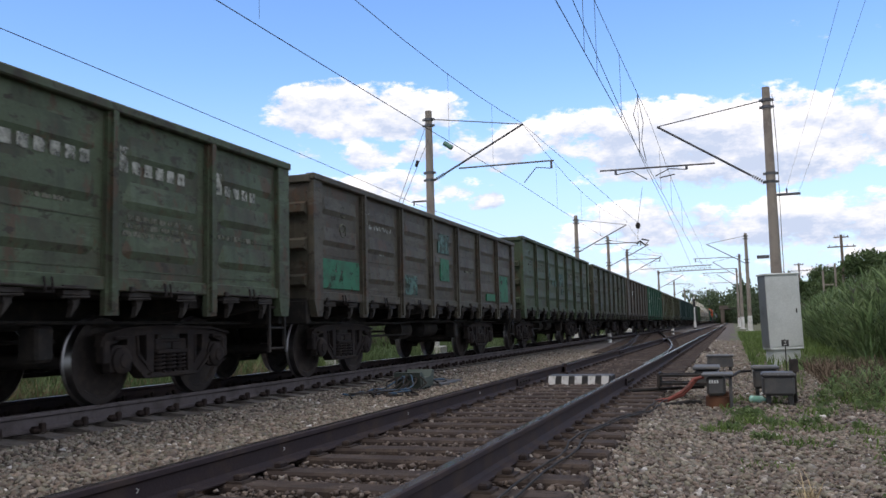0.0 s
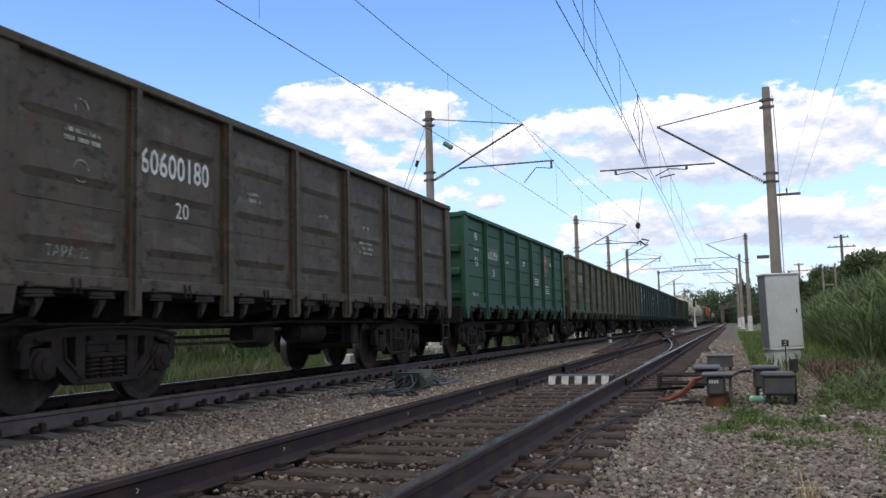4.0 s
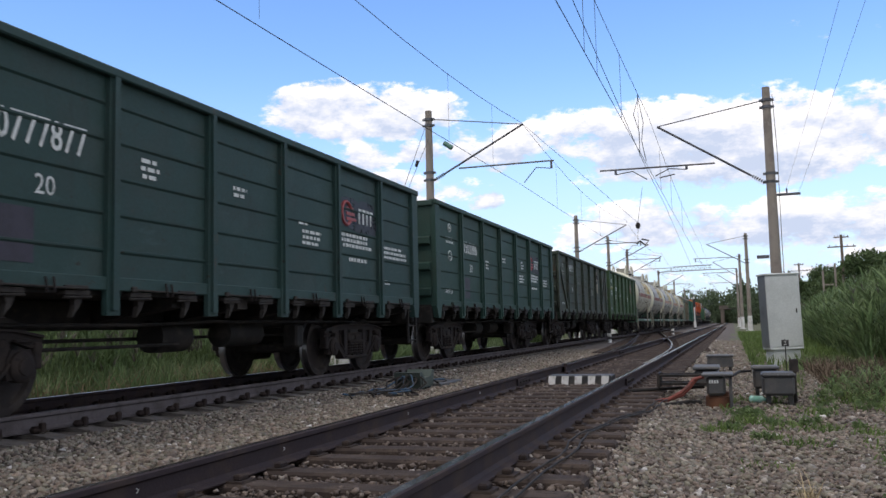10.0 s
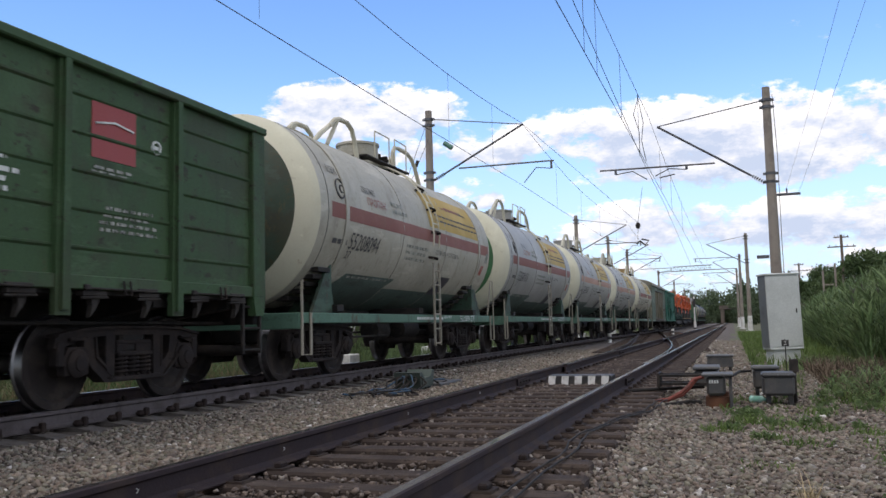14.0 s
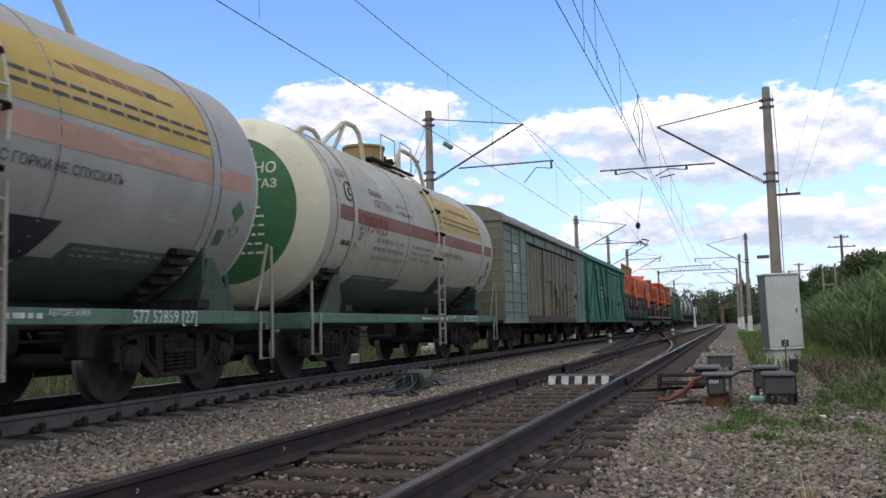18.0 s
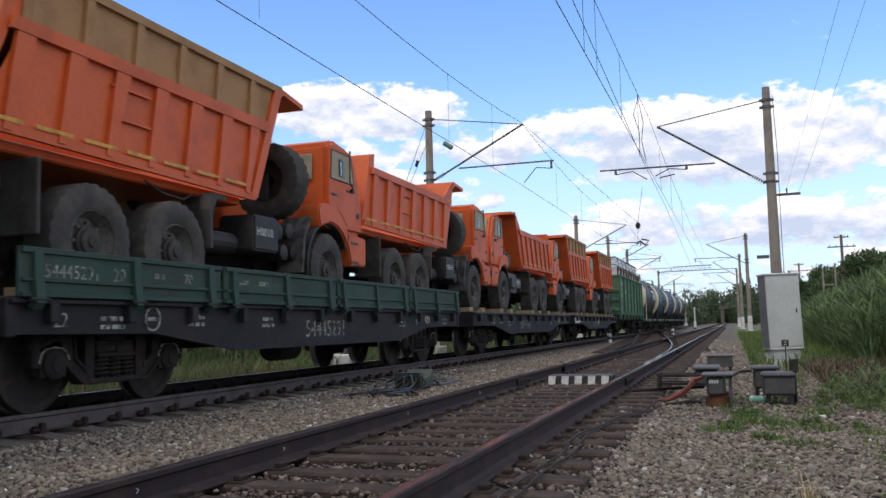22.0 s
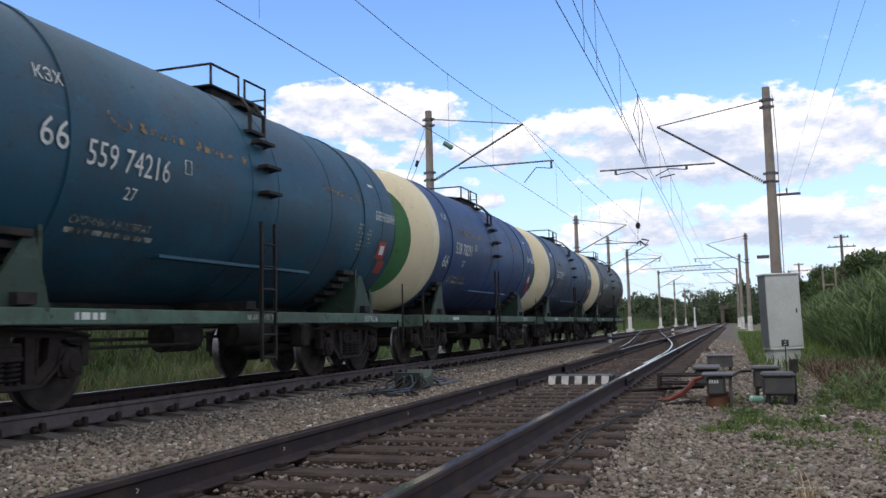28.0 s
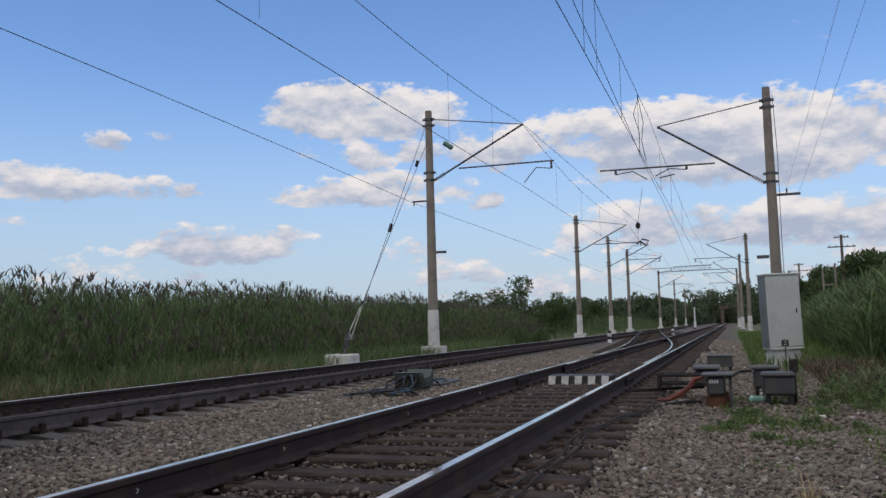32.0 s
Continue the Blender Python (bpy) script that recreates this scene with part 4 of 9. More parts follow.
telegraph(8.43, 75, -0.3, 7.55)
telegraph(8.0, 115, -0.3, 7.8)
frame_ob = thing("switch_frame", "distant pale steel frame among the bushes", "steel frame", at=(7.4, 75, 0))
for x in (-0.45, 0.45):
    part("upright", Build().box(x - 0.07, x + 0.07, -0.07, 0.07, -0.3, 4.75 + x * 0.6), CONCRETE_POLE, frame_ob)
part("crossbar", Build().box(-0.5, 0.5, -0.05, 0.05, 3.3, 3.42), CONCRETE_POLE, frame_ob)
BRIDGE_STONE = surface("old_bridge_concrete", (0.15, 0.125, 0.105), 0.9, 0, (0.10, 0.085, 0.07), None, 0.6, 10, 0.5, 0, 0.2)
bridge = thing("underpass", "distant brown concrete road bridge over the tracks", "bridge", at=(0, 330, -0.5))
part("pier", Build().box(-4.0, -2.7, 0, 20, 0, 5.2, 0.1), BRIDGE_STONE, bridge)
part("pier", Build().box(1.6, 7.2, 0, 20, 0, 5.2, 0.1), BRIDGE_STONE, bridge)
part("deck", Build().box(-4.4, 7.5, -0.3, 21, 5.2, 6.2, 0.1), BRIDGE_STONE, bridge)
part("parapet", Build().box(-4.4, 7.5, -0.4, -0.1, 6.2, 6.6, 0.05), BRIDGE_STONE, bridge)


# ---- ballast stones, reeds and bushes ----
def mass(name, verts, faces, material, label, category, smooth=False):
    me = bpy.data.meshes.new(name)
    nv, k = len(verts), faces.shape[1]
    me.vertices.add(nv)
    me.vertices.foreach_set("co", np.ascontiguousarray(verts, dtype=np.float32).ravel())
    me.loops.add(faces.size)
    me.loops.foreach_set("vertex_index", np.ascontiguousarray(faces, dtype=np.int32).ravel())
    me.polygons.add(len(faces))
    me.polygons.foreach_set("loop_start", np.arange(0, faces.size, k, dtype=np.int32))
    me.update(calc_edges=True)
    me.validate()
    me.materials.append(material)
    return tagged(new(name, me), label, category, kind="stuff")


R = np.random.default_rng(11)
CUBE = np.array([(x, y, z) for x in (-1, 1) for y in (-1, 1) for z in (-1, 1)], float)
CUBE_F = np.array([(0, 1, 3, 2), (4, 6, 7, 5), (0, 4, 5, 1), (2, 3, 7, 6), (0, 2, 6, 4), (1, 5, 7, 3)])


def stones(name, x0, x1, y0, y1, per_m2, size, top, label, material=None):
    n = int((x1 - x0) * (y1 - y0) * per_m2)
    px, py = R.uniform(x0, x1, n), R.uniform(y0, y1, n)
    s = size * R.uniform(0.55, 1.5, n)
    v = CUBE[None] * R.uniform(0.3, 1.0, (n, 8, 3)) * R.uniform(0.55, 1.2, (n, 1, 3))
    ax = R.normal(size=(n, 3))
    ax /= np.linalg.norm(ax, axis=1)[:, None]
    an = R.uniform(0, 6.28, n)
    c, d = np.cos(an)[:, None, None], np.sin(an)[:, None, None]
    a3 = np.broadcast_to(ax[:, None, :], v.shape)
    v = v * c + np.cross(a3, v) * d + a3 * (a3 * v).sum(2, keepdims=True) * (1 - c)
    v *= s[:, None, None] * np.array([1, 1, 0.75])
    pz = np.array([bed_height(a, b) for a, b in zip(px, py)]) + top * R.uniform(-0.3, 1.0, n)
    v += np.stack([px, py, pz], 1)[:, None, :]
    f = CUBE_F[None] + (np.arange(n) * 8)[:, None, None]
    return mass(name, v.reshape(-1, 3), f.reshape(-1, 4), material or STONE, label, "ballast")


stones("ballast_stones", XN + 1.32, 3.6, 3.0, 9.5, 950, 0.022, 0.02, "loose brown-grey crushed ballast stones beside the siding")
stones("ballast_stones", XN + 1.3, 4.0, 9.5, 22.0, 260, 0.026, 0.02, "loose brown-grey crushed ballast stones on the verge")
stones("ballast_stones", XN + 1.3, 0.9, 22.0, 48.0, 130, 0.045, 0.02, "loose grey ballast stones along the siding further on")
stones("ballast_stones", XN - 0.72, XN + 0.72, 3.5, 24.0, 560, 0.019, 0.050, "dark oily ballast stones between the sleepers", OILY_STONE)
stones("ballast_stones", XN + 0.85, XN + 1.45, 3.0, 16.0, 420, 0.021, 0.04, "dark oily ballast stones at the sleeper ends", OILY_STONE)
stones("ballast_stones", XN - 1.5, XN - 0.85, 3.5, 20.0, 420, 0.021, 0.04, "dark oily ballast stones at the far sleeper ends", OILY_STONE)
stones("ballast_stones", -6.15, XN - 1.38, 4.2, 13.0, 820, 0.024, 0.02, "loose brown-grey ballast stones between the two tracks")
stones("ballast_stones", -6.15, XN - 1.38, 13.0, 34.0, 280, 0.030, 0.02, "ballast stones between the two tracks further on")


stones("ballast_stones", XN + 1.3, 3.6, -4.0, 3.0, 200, 0.026, 0.02, "loose ballast stones beside the siding")
stones("ballast_stones", XT - 0.7, XT + 0.7, 4.0, 42.0, 90, 0.032, 0.03, "ballast stones between the main line rails")
stones("ballast_stones", XT - 2.9, XT - 1.36, 4.0, 42.0, 70, 0.032, 0.02, "ballast stones on the far shoulder of the main line")


def blades(n, px, py, pz, height, width, lean, curl, clump_dir=None):
    """Grass or reed leaves: tapered, bent strips of three quads."""
    az = R.uniform(0, 6.28, n)
    dx, dy = np.cos(az), np.sin(az)
    face = az + R.uniform(0.8, 2.3, n)
    wx, wy = np.cos(face) * width, np.sin(face) * width
    lv = []
    for u, k in ((0, 1.0), (0.4, 0.9), (0.75, 0.6), (1.0, 0.06)):
        out = lean * u + curl * u ** 3
        hx, hy, hz = px + dx * out * height, py + dy * out * height, pz + height * (u - 0.35 * curl * u ** 3)
        lv.append(np.stack([hx - wx * k, hy - wy * k, hz], 1))
        lv.append(np.stack([hx + wx * k, hy + wy * k, hz], 1))
    v = np.stack(lv, 1)
    q = np.array([(0, 1, 3, 2), (2, 3, 5, 4), (4, 5, 7, 6)])
    f = q[None] + (np.arange(n) * 8)[:, None, None]
    return v.reshape(-1, 3), f.reshape(-1, 4)


def join(lots):
    vs, fs, o = [], [], 0
    for v, f in lots:
        vs.append(v)
        fs.append(f + o)
        o += len(v)
    return np.concatenate(vs), np.concatenate(fs)


PLUME = surface("reed_plume", (0.135, 0.120, 0.098), 0.8, 0, (0.10, 0.105, 0.075), None, 1, 10, 0.5, 0, 0, island=0.35, spec=0.2)
leafy(PLUME, 0.35)


def reeds(name, count, spot, label, tall=(1.9, 2.7), per=7, plume=0.22, wide=1.0):
    """Stands of reed: each stem a tuft of long leaves set off at different heights."""
    x, y, z, hk = spot(count)
    h = R.uniform(*tall, count) * hk
    lots = [blades(count, x, y, z, h, R.uniform(0.006, 0.010, count), R.uniform(0.0, 0.10, count), R.uniform(0, 0.15, count))]
    for k in range(per):
        at = R.uniform(0.15, 0.85, count)
        lots.append(blades(count, x, y, z + h * at, R.uniform(0.5, 0.95, count) * (0.35 + 0.3 * hk), R.uniform(0.008, 0.015, count) * wide, R.uniform(0.15, 0.55, count), R.uniform(0.2, 0.9, count)))
    v, f = join(lots)
    top = R.uniform(0, 1, count) < plume
    tx, ty, tz, n = x[top], y[top], (z + h * 0.93)[top], int(top.sum())
    lots = [blades(n, tx, ty, tz, R.uniform(0.14, 0.30, n), R.uniform(0.012, 0.022, n), R.uniform(0.1, 0.6, n), R.uniform(0.1, 0.6, n)) for _ in range(4)]
    pv, pf = join(lots)
    mass("reed_plumes", pv, pf, PLUME, "brownish feathery plumes on the reed tops", "reeds")
    return mass(name, v, f, REED, label, "reeds")


def left_bank(n):
    d = R.uniform(0, 1, n) ** 1.5
    x = -12.2 - 10.0 * d - 0.6 * R.uniform(0, 1, n)
    y = R.uniform(4, 62, n)
    edge = np.array([noise.noise((a * 0.25, b * 0.18, 4.0)) + 0.7 * noise.noise((a * 0.7, b * 0.6, 9.0)) for a, b in zip(x, y)])
    hk = np.clip(0.26 + 0.30 * (-12.2 - x), 0.26, 1.0) * (1 + 0.16 * edge)
    return x, y, np.full(n, -0.65), hk


def left_far(n):
    x = -13.5 - 10.0 * R.uniform(0, 1, n) ** 1.5
    y = R.uniform(60, 240, n)
    hk = np.clip(0.5 + 0.2 * (-13.5 - x), 0.5, 1.0) + 0.1 * R.normal(size=n)
    return x, y, np.full(n, -0.65), hk


def right_bank(n):
    x = 2.35 + 5.5 * R.uniform(0, 1, n) ** 1.3
    y = R.uniform(19, 60, n)
    x = x + 0.03 * (y - 15)
    hk = np.clip(0.55 + 0.45 * (x - 2.35 - 0.03 * (y - 15)), 0.55, 1.0)
    return x, y, np.full(n, -0.45), hk


reeds("reed_bed", 13500, left_bank, "dense tall green reeds behind the main line", (2.55, 3.05), 8, 0.34)
reeds("reed_bed", 3800, left_far, "distant green reeds and scrub along the line", (2.1, 3.0), 4)
reeds("reed_bed", 4600, right_bank, "tall green reeds on the bank beyond the cabinet", (2.1, 2.9), 7, 0.02, 2.1)


def turf(name, n, spot, label, h, w, mat):
    x, y, z = spot(n)
    v, f = blades(n, x, y, z, R.uniform(0.5, 1.3, n) * h, R.uniform(0.6, 1.3, n) * w, R.uniform(0.1, 0.5, n), R.uniform(0.1, 0.7, n))
    return mass(name, v, f, mat, label, "grass")


def patchy(x0, x1, y0, y1, cut, freq, ground=True):
    def spot(n):
        xs, ys = [], []
        while len(xs) < n:
            a, b = R.uniform(x0, x1), R.uniform(y0, y1)
            if noise.noise((a * freq, b * freq * 0.6, 7.0)) > cut:
                xs.append(a)
                ys.append(b)
        z = np.array([bed_height(a, b) - 0.02 for a, b in zip(xs, ys)])
        return np.array(xs), np.array(ys), z
    return spot


DRY = surface("dry_grass", (0.24, 0.185, 0.115), 0.8, 0, (0.15, 0.11, 0.07), None, 2, 10, 0.5, 0, 0, island=0.3, spec=0.2)
BROWN_WEED = surface("brown_weed", (0.125, 0.092, 0.066), 0.8, 0, (0.10, 0.075, 0.05), (0.18, 0.15, 0.09), 2, 10, 0.5, 0.3, 0, island=0.3, spec=0.2)
STRAW = surface("straw", (0.45, 0.36, 0.22), 0.8, 0, (0.33, 0.26, 0.16), None, 2, 10, 0.5, 0, 0, island=0.3, spec=0.2)
GRASS = surface("verge_grass", (0.14, 0.20, 0.062), 0.7, 0, (0.10, 0.155, 0.048), (0.19, 0.20, 0.085), 1.5, 10, 0.5, 0.35, 0, island=0.3, spec=0.2)
leafy(GRASS, 0.48)
turf("verge_weeds", 3000, patchy(1.3, 5.5, 12.5, 21, 0.0, 0.9), "leafy green weeds among the dry stalks", 0.30, 0.026, REED)
leafy(DRY, 0.3)
turf("verge_grass", 2600, patchy(0.9, 5.5, 11, 24, 0.10, 0.9), "rough green weeds on the verge by the cabinet", 0.22, 0.007, GRASS)
turf("verge_grass", 9000, patchy(0.35, 3.4, 20, 80, -0.2, 0.3), "rough green grass strip along the siding", 0.3, 0.014, GRASS)
turf("weed_patch", 1100, patchy(-0.1, 3.6, 4.2, 12, 0.28, 1.4), "small green weeds sprouting from the ballast", 0.08, 0.008, GRASS)
turf("weed_patch", 900, patchy(-0.2, 2.6, 9, 15, 0.22, 1.7), "small green weeds round the trackside boxes", 0.12, 0.009, GRASS)
turf("dry_weeds", 7000, patchy(1.3, 5.5, 12.0, 20, -0.2, 0.6), "dry brown weed stalks under the reeds", 0.34, 0.007, BROWN_WEED)
turf("bank_grass", 18000, patchy(-14.5, -10.8, 5, 45, -0.6, 0.5), "long green grass at the foot of the reeds", 0.6, 0.008, REED)
turf("bank_grass", 5000, patchy(-13.5, -10.6, 4, 22, 0.0, 0.4), "yellow-green grass tufts beside the main line", 0.5, 0.008, GRASS)
turf("bank_grass", 3000, patchy(-13.6, -10.6, 5, 24, -0.1, 0.5), "dry pale grass at the foot of the reeds", 0.5, 0.008, DRY)


def tuft_spot(x, y, r):
    def spot(n):
        a, d = R.uniform(0, 6.28, n), r * np.sqrt(R.uniform(0, 1, n))
        px, py = x + np.cos(a) * d, y + np.sin(a) * d
        return px, py, np.array([bed_height(p, q) - 0.01 for p, q in zip(px, py)])
    return spot


turf("dry_tuft", 60, tuft_spot(0.36, 5.35, 0.045), "dry straw-coloured grass tuft in the ballast", 0.22, 0.0035, STRAW)
for tx, ty, tn, th in ((-0.15, 8.9, 260, 0.10), (0.25, 8.4, 200, 0.08), (0.55, 8.0, 220, 0.08), (0.1, 9.8, 240, 0.12), (0.75, 9.2, 200, 0.10), (1.15, 8.8, 160, 0.10), (1.9, 8.6, 240, 0.16), (2.6, 7.6, 200, 0.14), (0.2, 6.9, 120, 0.07), (1.7, 10.4, 220, 0.15)):
    turf("green_tuft", tn // 2, tuft_spot(tx, ty, 0.20), "low green weed tuft in the ballast", th, 0.008, GRASS)
turf("green_tuft", 160, tuft_spot(-0.05, 4.15, 0.13), "low green weed tuft in the ballast", 0.12, 0.008, GRASS)
turf("green_tuft", 160, tuft_spot(1.35, 6.0, 0.2), "low green weed tuft in the ballast", 0.16, 0.008, GRASS)
turf("green_tuft", 220, tuft_spot(1.25, 5.2, 0.25), "low green weed tuft in the ballast", 0.14, 0.008, GRASS)


def leaf_cloud(centres, radii, n, size):
    """Leaves in clumps; the clumps are uneven and leave gaps."""
    k = R.integers(0, len(centres), n)
    d = R.normal(size=(n, 3))
    d /= np.linalg.norm(d, axis=1)[:, None]
    r = radii[k] * R.uniform(0.35, 1.0, n) ** 0.5 * R.uniform(0.75, 1.12, n)
    c = centres[k] + d * r[:, None] * np.array([1, 1, 0.8])
    a, b = R.normal(size=(n, 3)), R.normal(size=(n, 3))
    a /= np.linalg.norm(a, axis=1)[:, None]
    b -= a * (a * b).sum(1)[:, None]
    b /= np.linalg.norm(b, axis=1)[:, None]
    s = size * R.uniform(0.6, 1.4, n)[:, None]
    v = np.stack([c - a * s, c + b * s * 0.5, c + a * s, c - b * s * 0.5], 1)
    f = np.arange(n * 4).reshape(-1, 4)
    return v.reshape(-1, 3), f


WEED_LEAF = surface("weed_leaf", (0.150, 0.205, 0.085), 0.65, 0, (0.110, 0.165, 0.068), (0.19, 0.20, 0.11), 3, 12, 0.5, 0.35, 0, island=0.35, spec=0.2)
leafy(WEED_LEAF, 0.45)


def weed_plant(x, y, h, n):
    """A leafy weed: a few bent stems with broad leaves in whorls."""
    z = bed_height(x, y)
    g = thing("weed_plant", "leafy green weed growing out of the ballast", "weed", "weeds on the verge", at=(x, y, z))
    stems, cs, rs = Build(), [], []
    for k in range(5):
        a, lean = R.uniform(0, 6.28), R.uniform(0.4, 1.3) * h
        tip = Vector((math.cos(a) * lean, math.sin(a) * lean, h * R.uniform(0.6, 1.0)))
        stems.tube([(0, 0, -0.02), tip * 0.5 + Vector((0, 0, 0.06 * h)), tip], 0.004, 5)
        for u in (0.35, 0.6, 0.85, 1.0):
            cs.append(tip * u)
            rs.append(0.035 + h * 0.16)
    part("stems", stems, WEED_LEAF, g)
    v, f = leaf_cloud(np.array(cs), np.array(rs), n, 0.026)
    me = bpy.data.meshes.new("leaves")
    me.from_pydata(v.tolist(), [], f.tolist())
    me.materials.append(WEED_LEAF)
    part("leaves", me, None, g)


rw = random.Random(21)
for x0, x1, y0, y1, count, h0, h1 in ((-0.1, 1.2, 8.2, 10.8, 12, 0.06, 0.13), (0.6, 1.6, 10.6, 13.0, 8, 0.10, 0.22), (1.2, 3.4, 11.5, 15.0, 14, 0.20, 0.42), (1.3, 2.6, 6.0, 9.5, 9, 0.06, 0.14), (0.5, 1.5, 4.6, 6.4, 4, 0.05, 0.10)):
    for _ in range(count):
        hh = rw.uniform(h0, h1)
        weed_plant(rw.uniform(x0, x1), rw.uniform(y0, y1), hh, int(45 + 210 * hh))

BARK = surface("bark", (0.07, 0.055, 0.042), 0.9, 0, (0.11, 0.09, 0.07), None, 4, 40, 0.5, 0, 0.5)


def tree(x, y, z, h, spread, leaves, size, label, name="tree"):
    g = thing(name, label, "tree", at=(x, y, z))
    trunk = Build()
    trunk.rod((0, 0, -0.3), (0.1, 0, h * 0.35), 0.035 * h * 0.6, 8, 0.02 * h * 0.6)
    cs, rs = [], []
    for i in range(12):
        a, e = R.uniform(0, 6.28), R.uniform(0.1, 0.9)
        q = Vector((math.cos(a) * spread * R.uniform(0.2, 0.8), math.sin(a) * spread * R.uniform(0.2, 0.8), h * e))
        trunk.rod((0.1, 0, h * 0.3), q, 0.008 * h, 6, 0.003 * h)
        cs.append(q)
        rs.append(h * R.uniform(0.13, 0.24))
    part("trunk", trunk, BARK, g)
    v, f = leaf_cloud(np.array(cs), np.array(rs), leaves, size)
    me = bpy.data.meshes.new("crown")
    me.from_pydata(v.tolist(), [], f.tolist())
    me.materials.append(LEAF)
    part("crown", me, None, g)
    return g


for x, y, h, s in ((8.6, 95, 5.2, 2.6), (8.9, 84, 5.6, 2.6), (10.2, 79, 6.2, 2.8), (11.5, 74, 6.6, 3.2), (15, 72, 7.5, 3.5), (19, 78, 8.4, 4.0), (24, 80, 9.2, 4.5), (13, 88, 7.5, 3.5), (29, 88, 10, 5), (11, 105, 7.0, 3.5), (9, 130, 7.0, 3.5)):
    tree(x, y, -0.6, h, s, 5200, 0.18, "dense dark green broadleaf tree beyond the reeds")
for x, y, h, s in ((-17.2, 75, 5.6, 2.0), (-19.2, 77, 4.6, 2.2), (-21.5, 76, 4.5, 2.2), (-15.2, 78, 4.2, 1.8), (-26, 76, 4.0, 2.2), (-18, 92, 4.8, 2.4), (-21, 112, 5.0, 3.0), (-16, 105, 4.2, 2.2)):
    tree(x, y, -0.6, h, s, 3200, 0.11, "green willow bush rising above the reeds", "bush")


def far_wood(name, x0, x1, y0, y1, count, h, n, size, label):
    cs, rs = [], []
    for _ in range(count):
        x, y, t = R.uniform(x0, x1), R.uniform(y0, y1), h * R.uniform(0.6, 1.15)
        for k in range(7):
            cs.append((x + R.uniform(-2.5, 2.5), y + R.uniform(-2.5, 2.5), t * R.uniform(0.1, 0.9) - 0.5))
            rs.append(t * R.uniform(0.15, 0.26))
    v, f = leaf_cloud(np.array(cs), np.array(rs), n, size)
    return mass(name, v, f, HAZED_LEAF, label, "wood")


far_wood("far_wood", -75, -12, 175, 230, 70, 7.2, 42000, 0.34, "distant dark green woods on the horizon")
far_wood("far_wood", -48, -7.5, 250, 380, 60, 9.5, 32000, 0.45, "distant dark woods behind the tracks")
far_wood("far_wood", 2.5, 40, 170, 360, 70, 10.0, 32000, 0.42, "distant dark woods beside the line")
far_wood("far_wood", -14, 12, 400, 440, 40, 14.0, 22000, 0.55, "distant dark woods closing the line")
far_wood("far_scrub", -40, -18, 75, 170, 60, 3.0, 16000, 0.25, "green scrub behind the reeds")


# ---- rolling stock ----
def travelled(t):
    """Metres that the train has gone since the start."""
    return 11.955 * t - 0.004 * max(0.0, t - 14) ** 2 - 0.075 * max(0.0, t - 28) ** 2


FONT_CACHE = {}


def letters(text, size, material, parent, y, z, x, name="lettering", bold=False, shear=0.0):
    """Writing on the side that faces the siding; y is its left end along the track, z its base line."""
    key = (text, size, bold, shear)
    if key not in FONT_CACHE:
        cu = bpy.data.curves.new("lettering", "FONT")
        cu.body, cu.size, cu.shear, cu.resolution_u = text, size, shear, 2
        cu.offset = 0.012 * size if bold else 0.0
        ob = bpy.data.objects.new("lettering", cu)
        FONT_CACHE[key] = bpy.data.meshes.new_from_object(ob)
        bpy.data.objects.remove(ob)
    me = FONT_CACHE[key].copy()
    me.materials.clear()
    me.materials.append(material)
    o = part(name, me, None, parent)
    o.matrix_basis = Matrix(((0, 0, 1, x), (1, 0, 0, y), (0, 1, 0, z), (0, 0, 0, 1)))
    return o


WHEEL_PROFILE = [(-0.030, 0.06), (-0.030, 0.16), (0.0, 0.20), (-0.012, 0.36), (-0.075, 0.40), (-0.078, 0.480), (-0.060, 0.506), (-0.045, 0.500), (-0.036, 0.482), (0.055, 0.475), (0.060, 0.465), (0.060, 0.40), (0.02, 0.37), (0.03, 0.22), (0.055, 0.16), (0.075, 0.15), (0.075, 0.06)]


def make_wheel_mesh():
    b = Build()
    b.lathe(WHEEL_PROFILE, 36, "x")
    me = b.mesh("wheel", WHEEL_STEEL, 35)
    me.materials.append(TREAD_STEEL)
    for p in me.polygons:
        r = math.hypot(p.center.y, p.center.z)
        if r > 0.4745:
            p.material_index = 1
    return me


WHEEL = make_wheel_mesh()
AXLE = Build().lathe([(-1.10, 0.065), (-0.85, 0.07), (-0.84, 0.095), (-0.7, 0.095), (0, 0.082), (0.7, 0.095), (0.84, 0.095), (0.85, 0.07), (1.10, 0.065)], 16).mesh("axle", WHEEL_STEEL, 35)


def lifted(z):
    """Height of the frame castings over the rail."""
    return 0.25 + 0.89 * (z - 0.15)


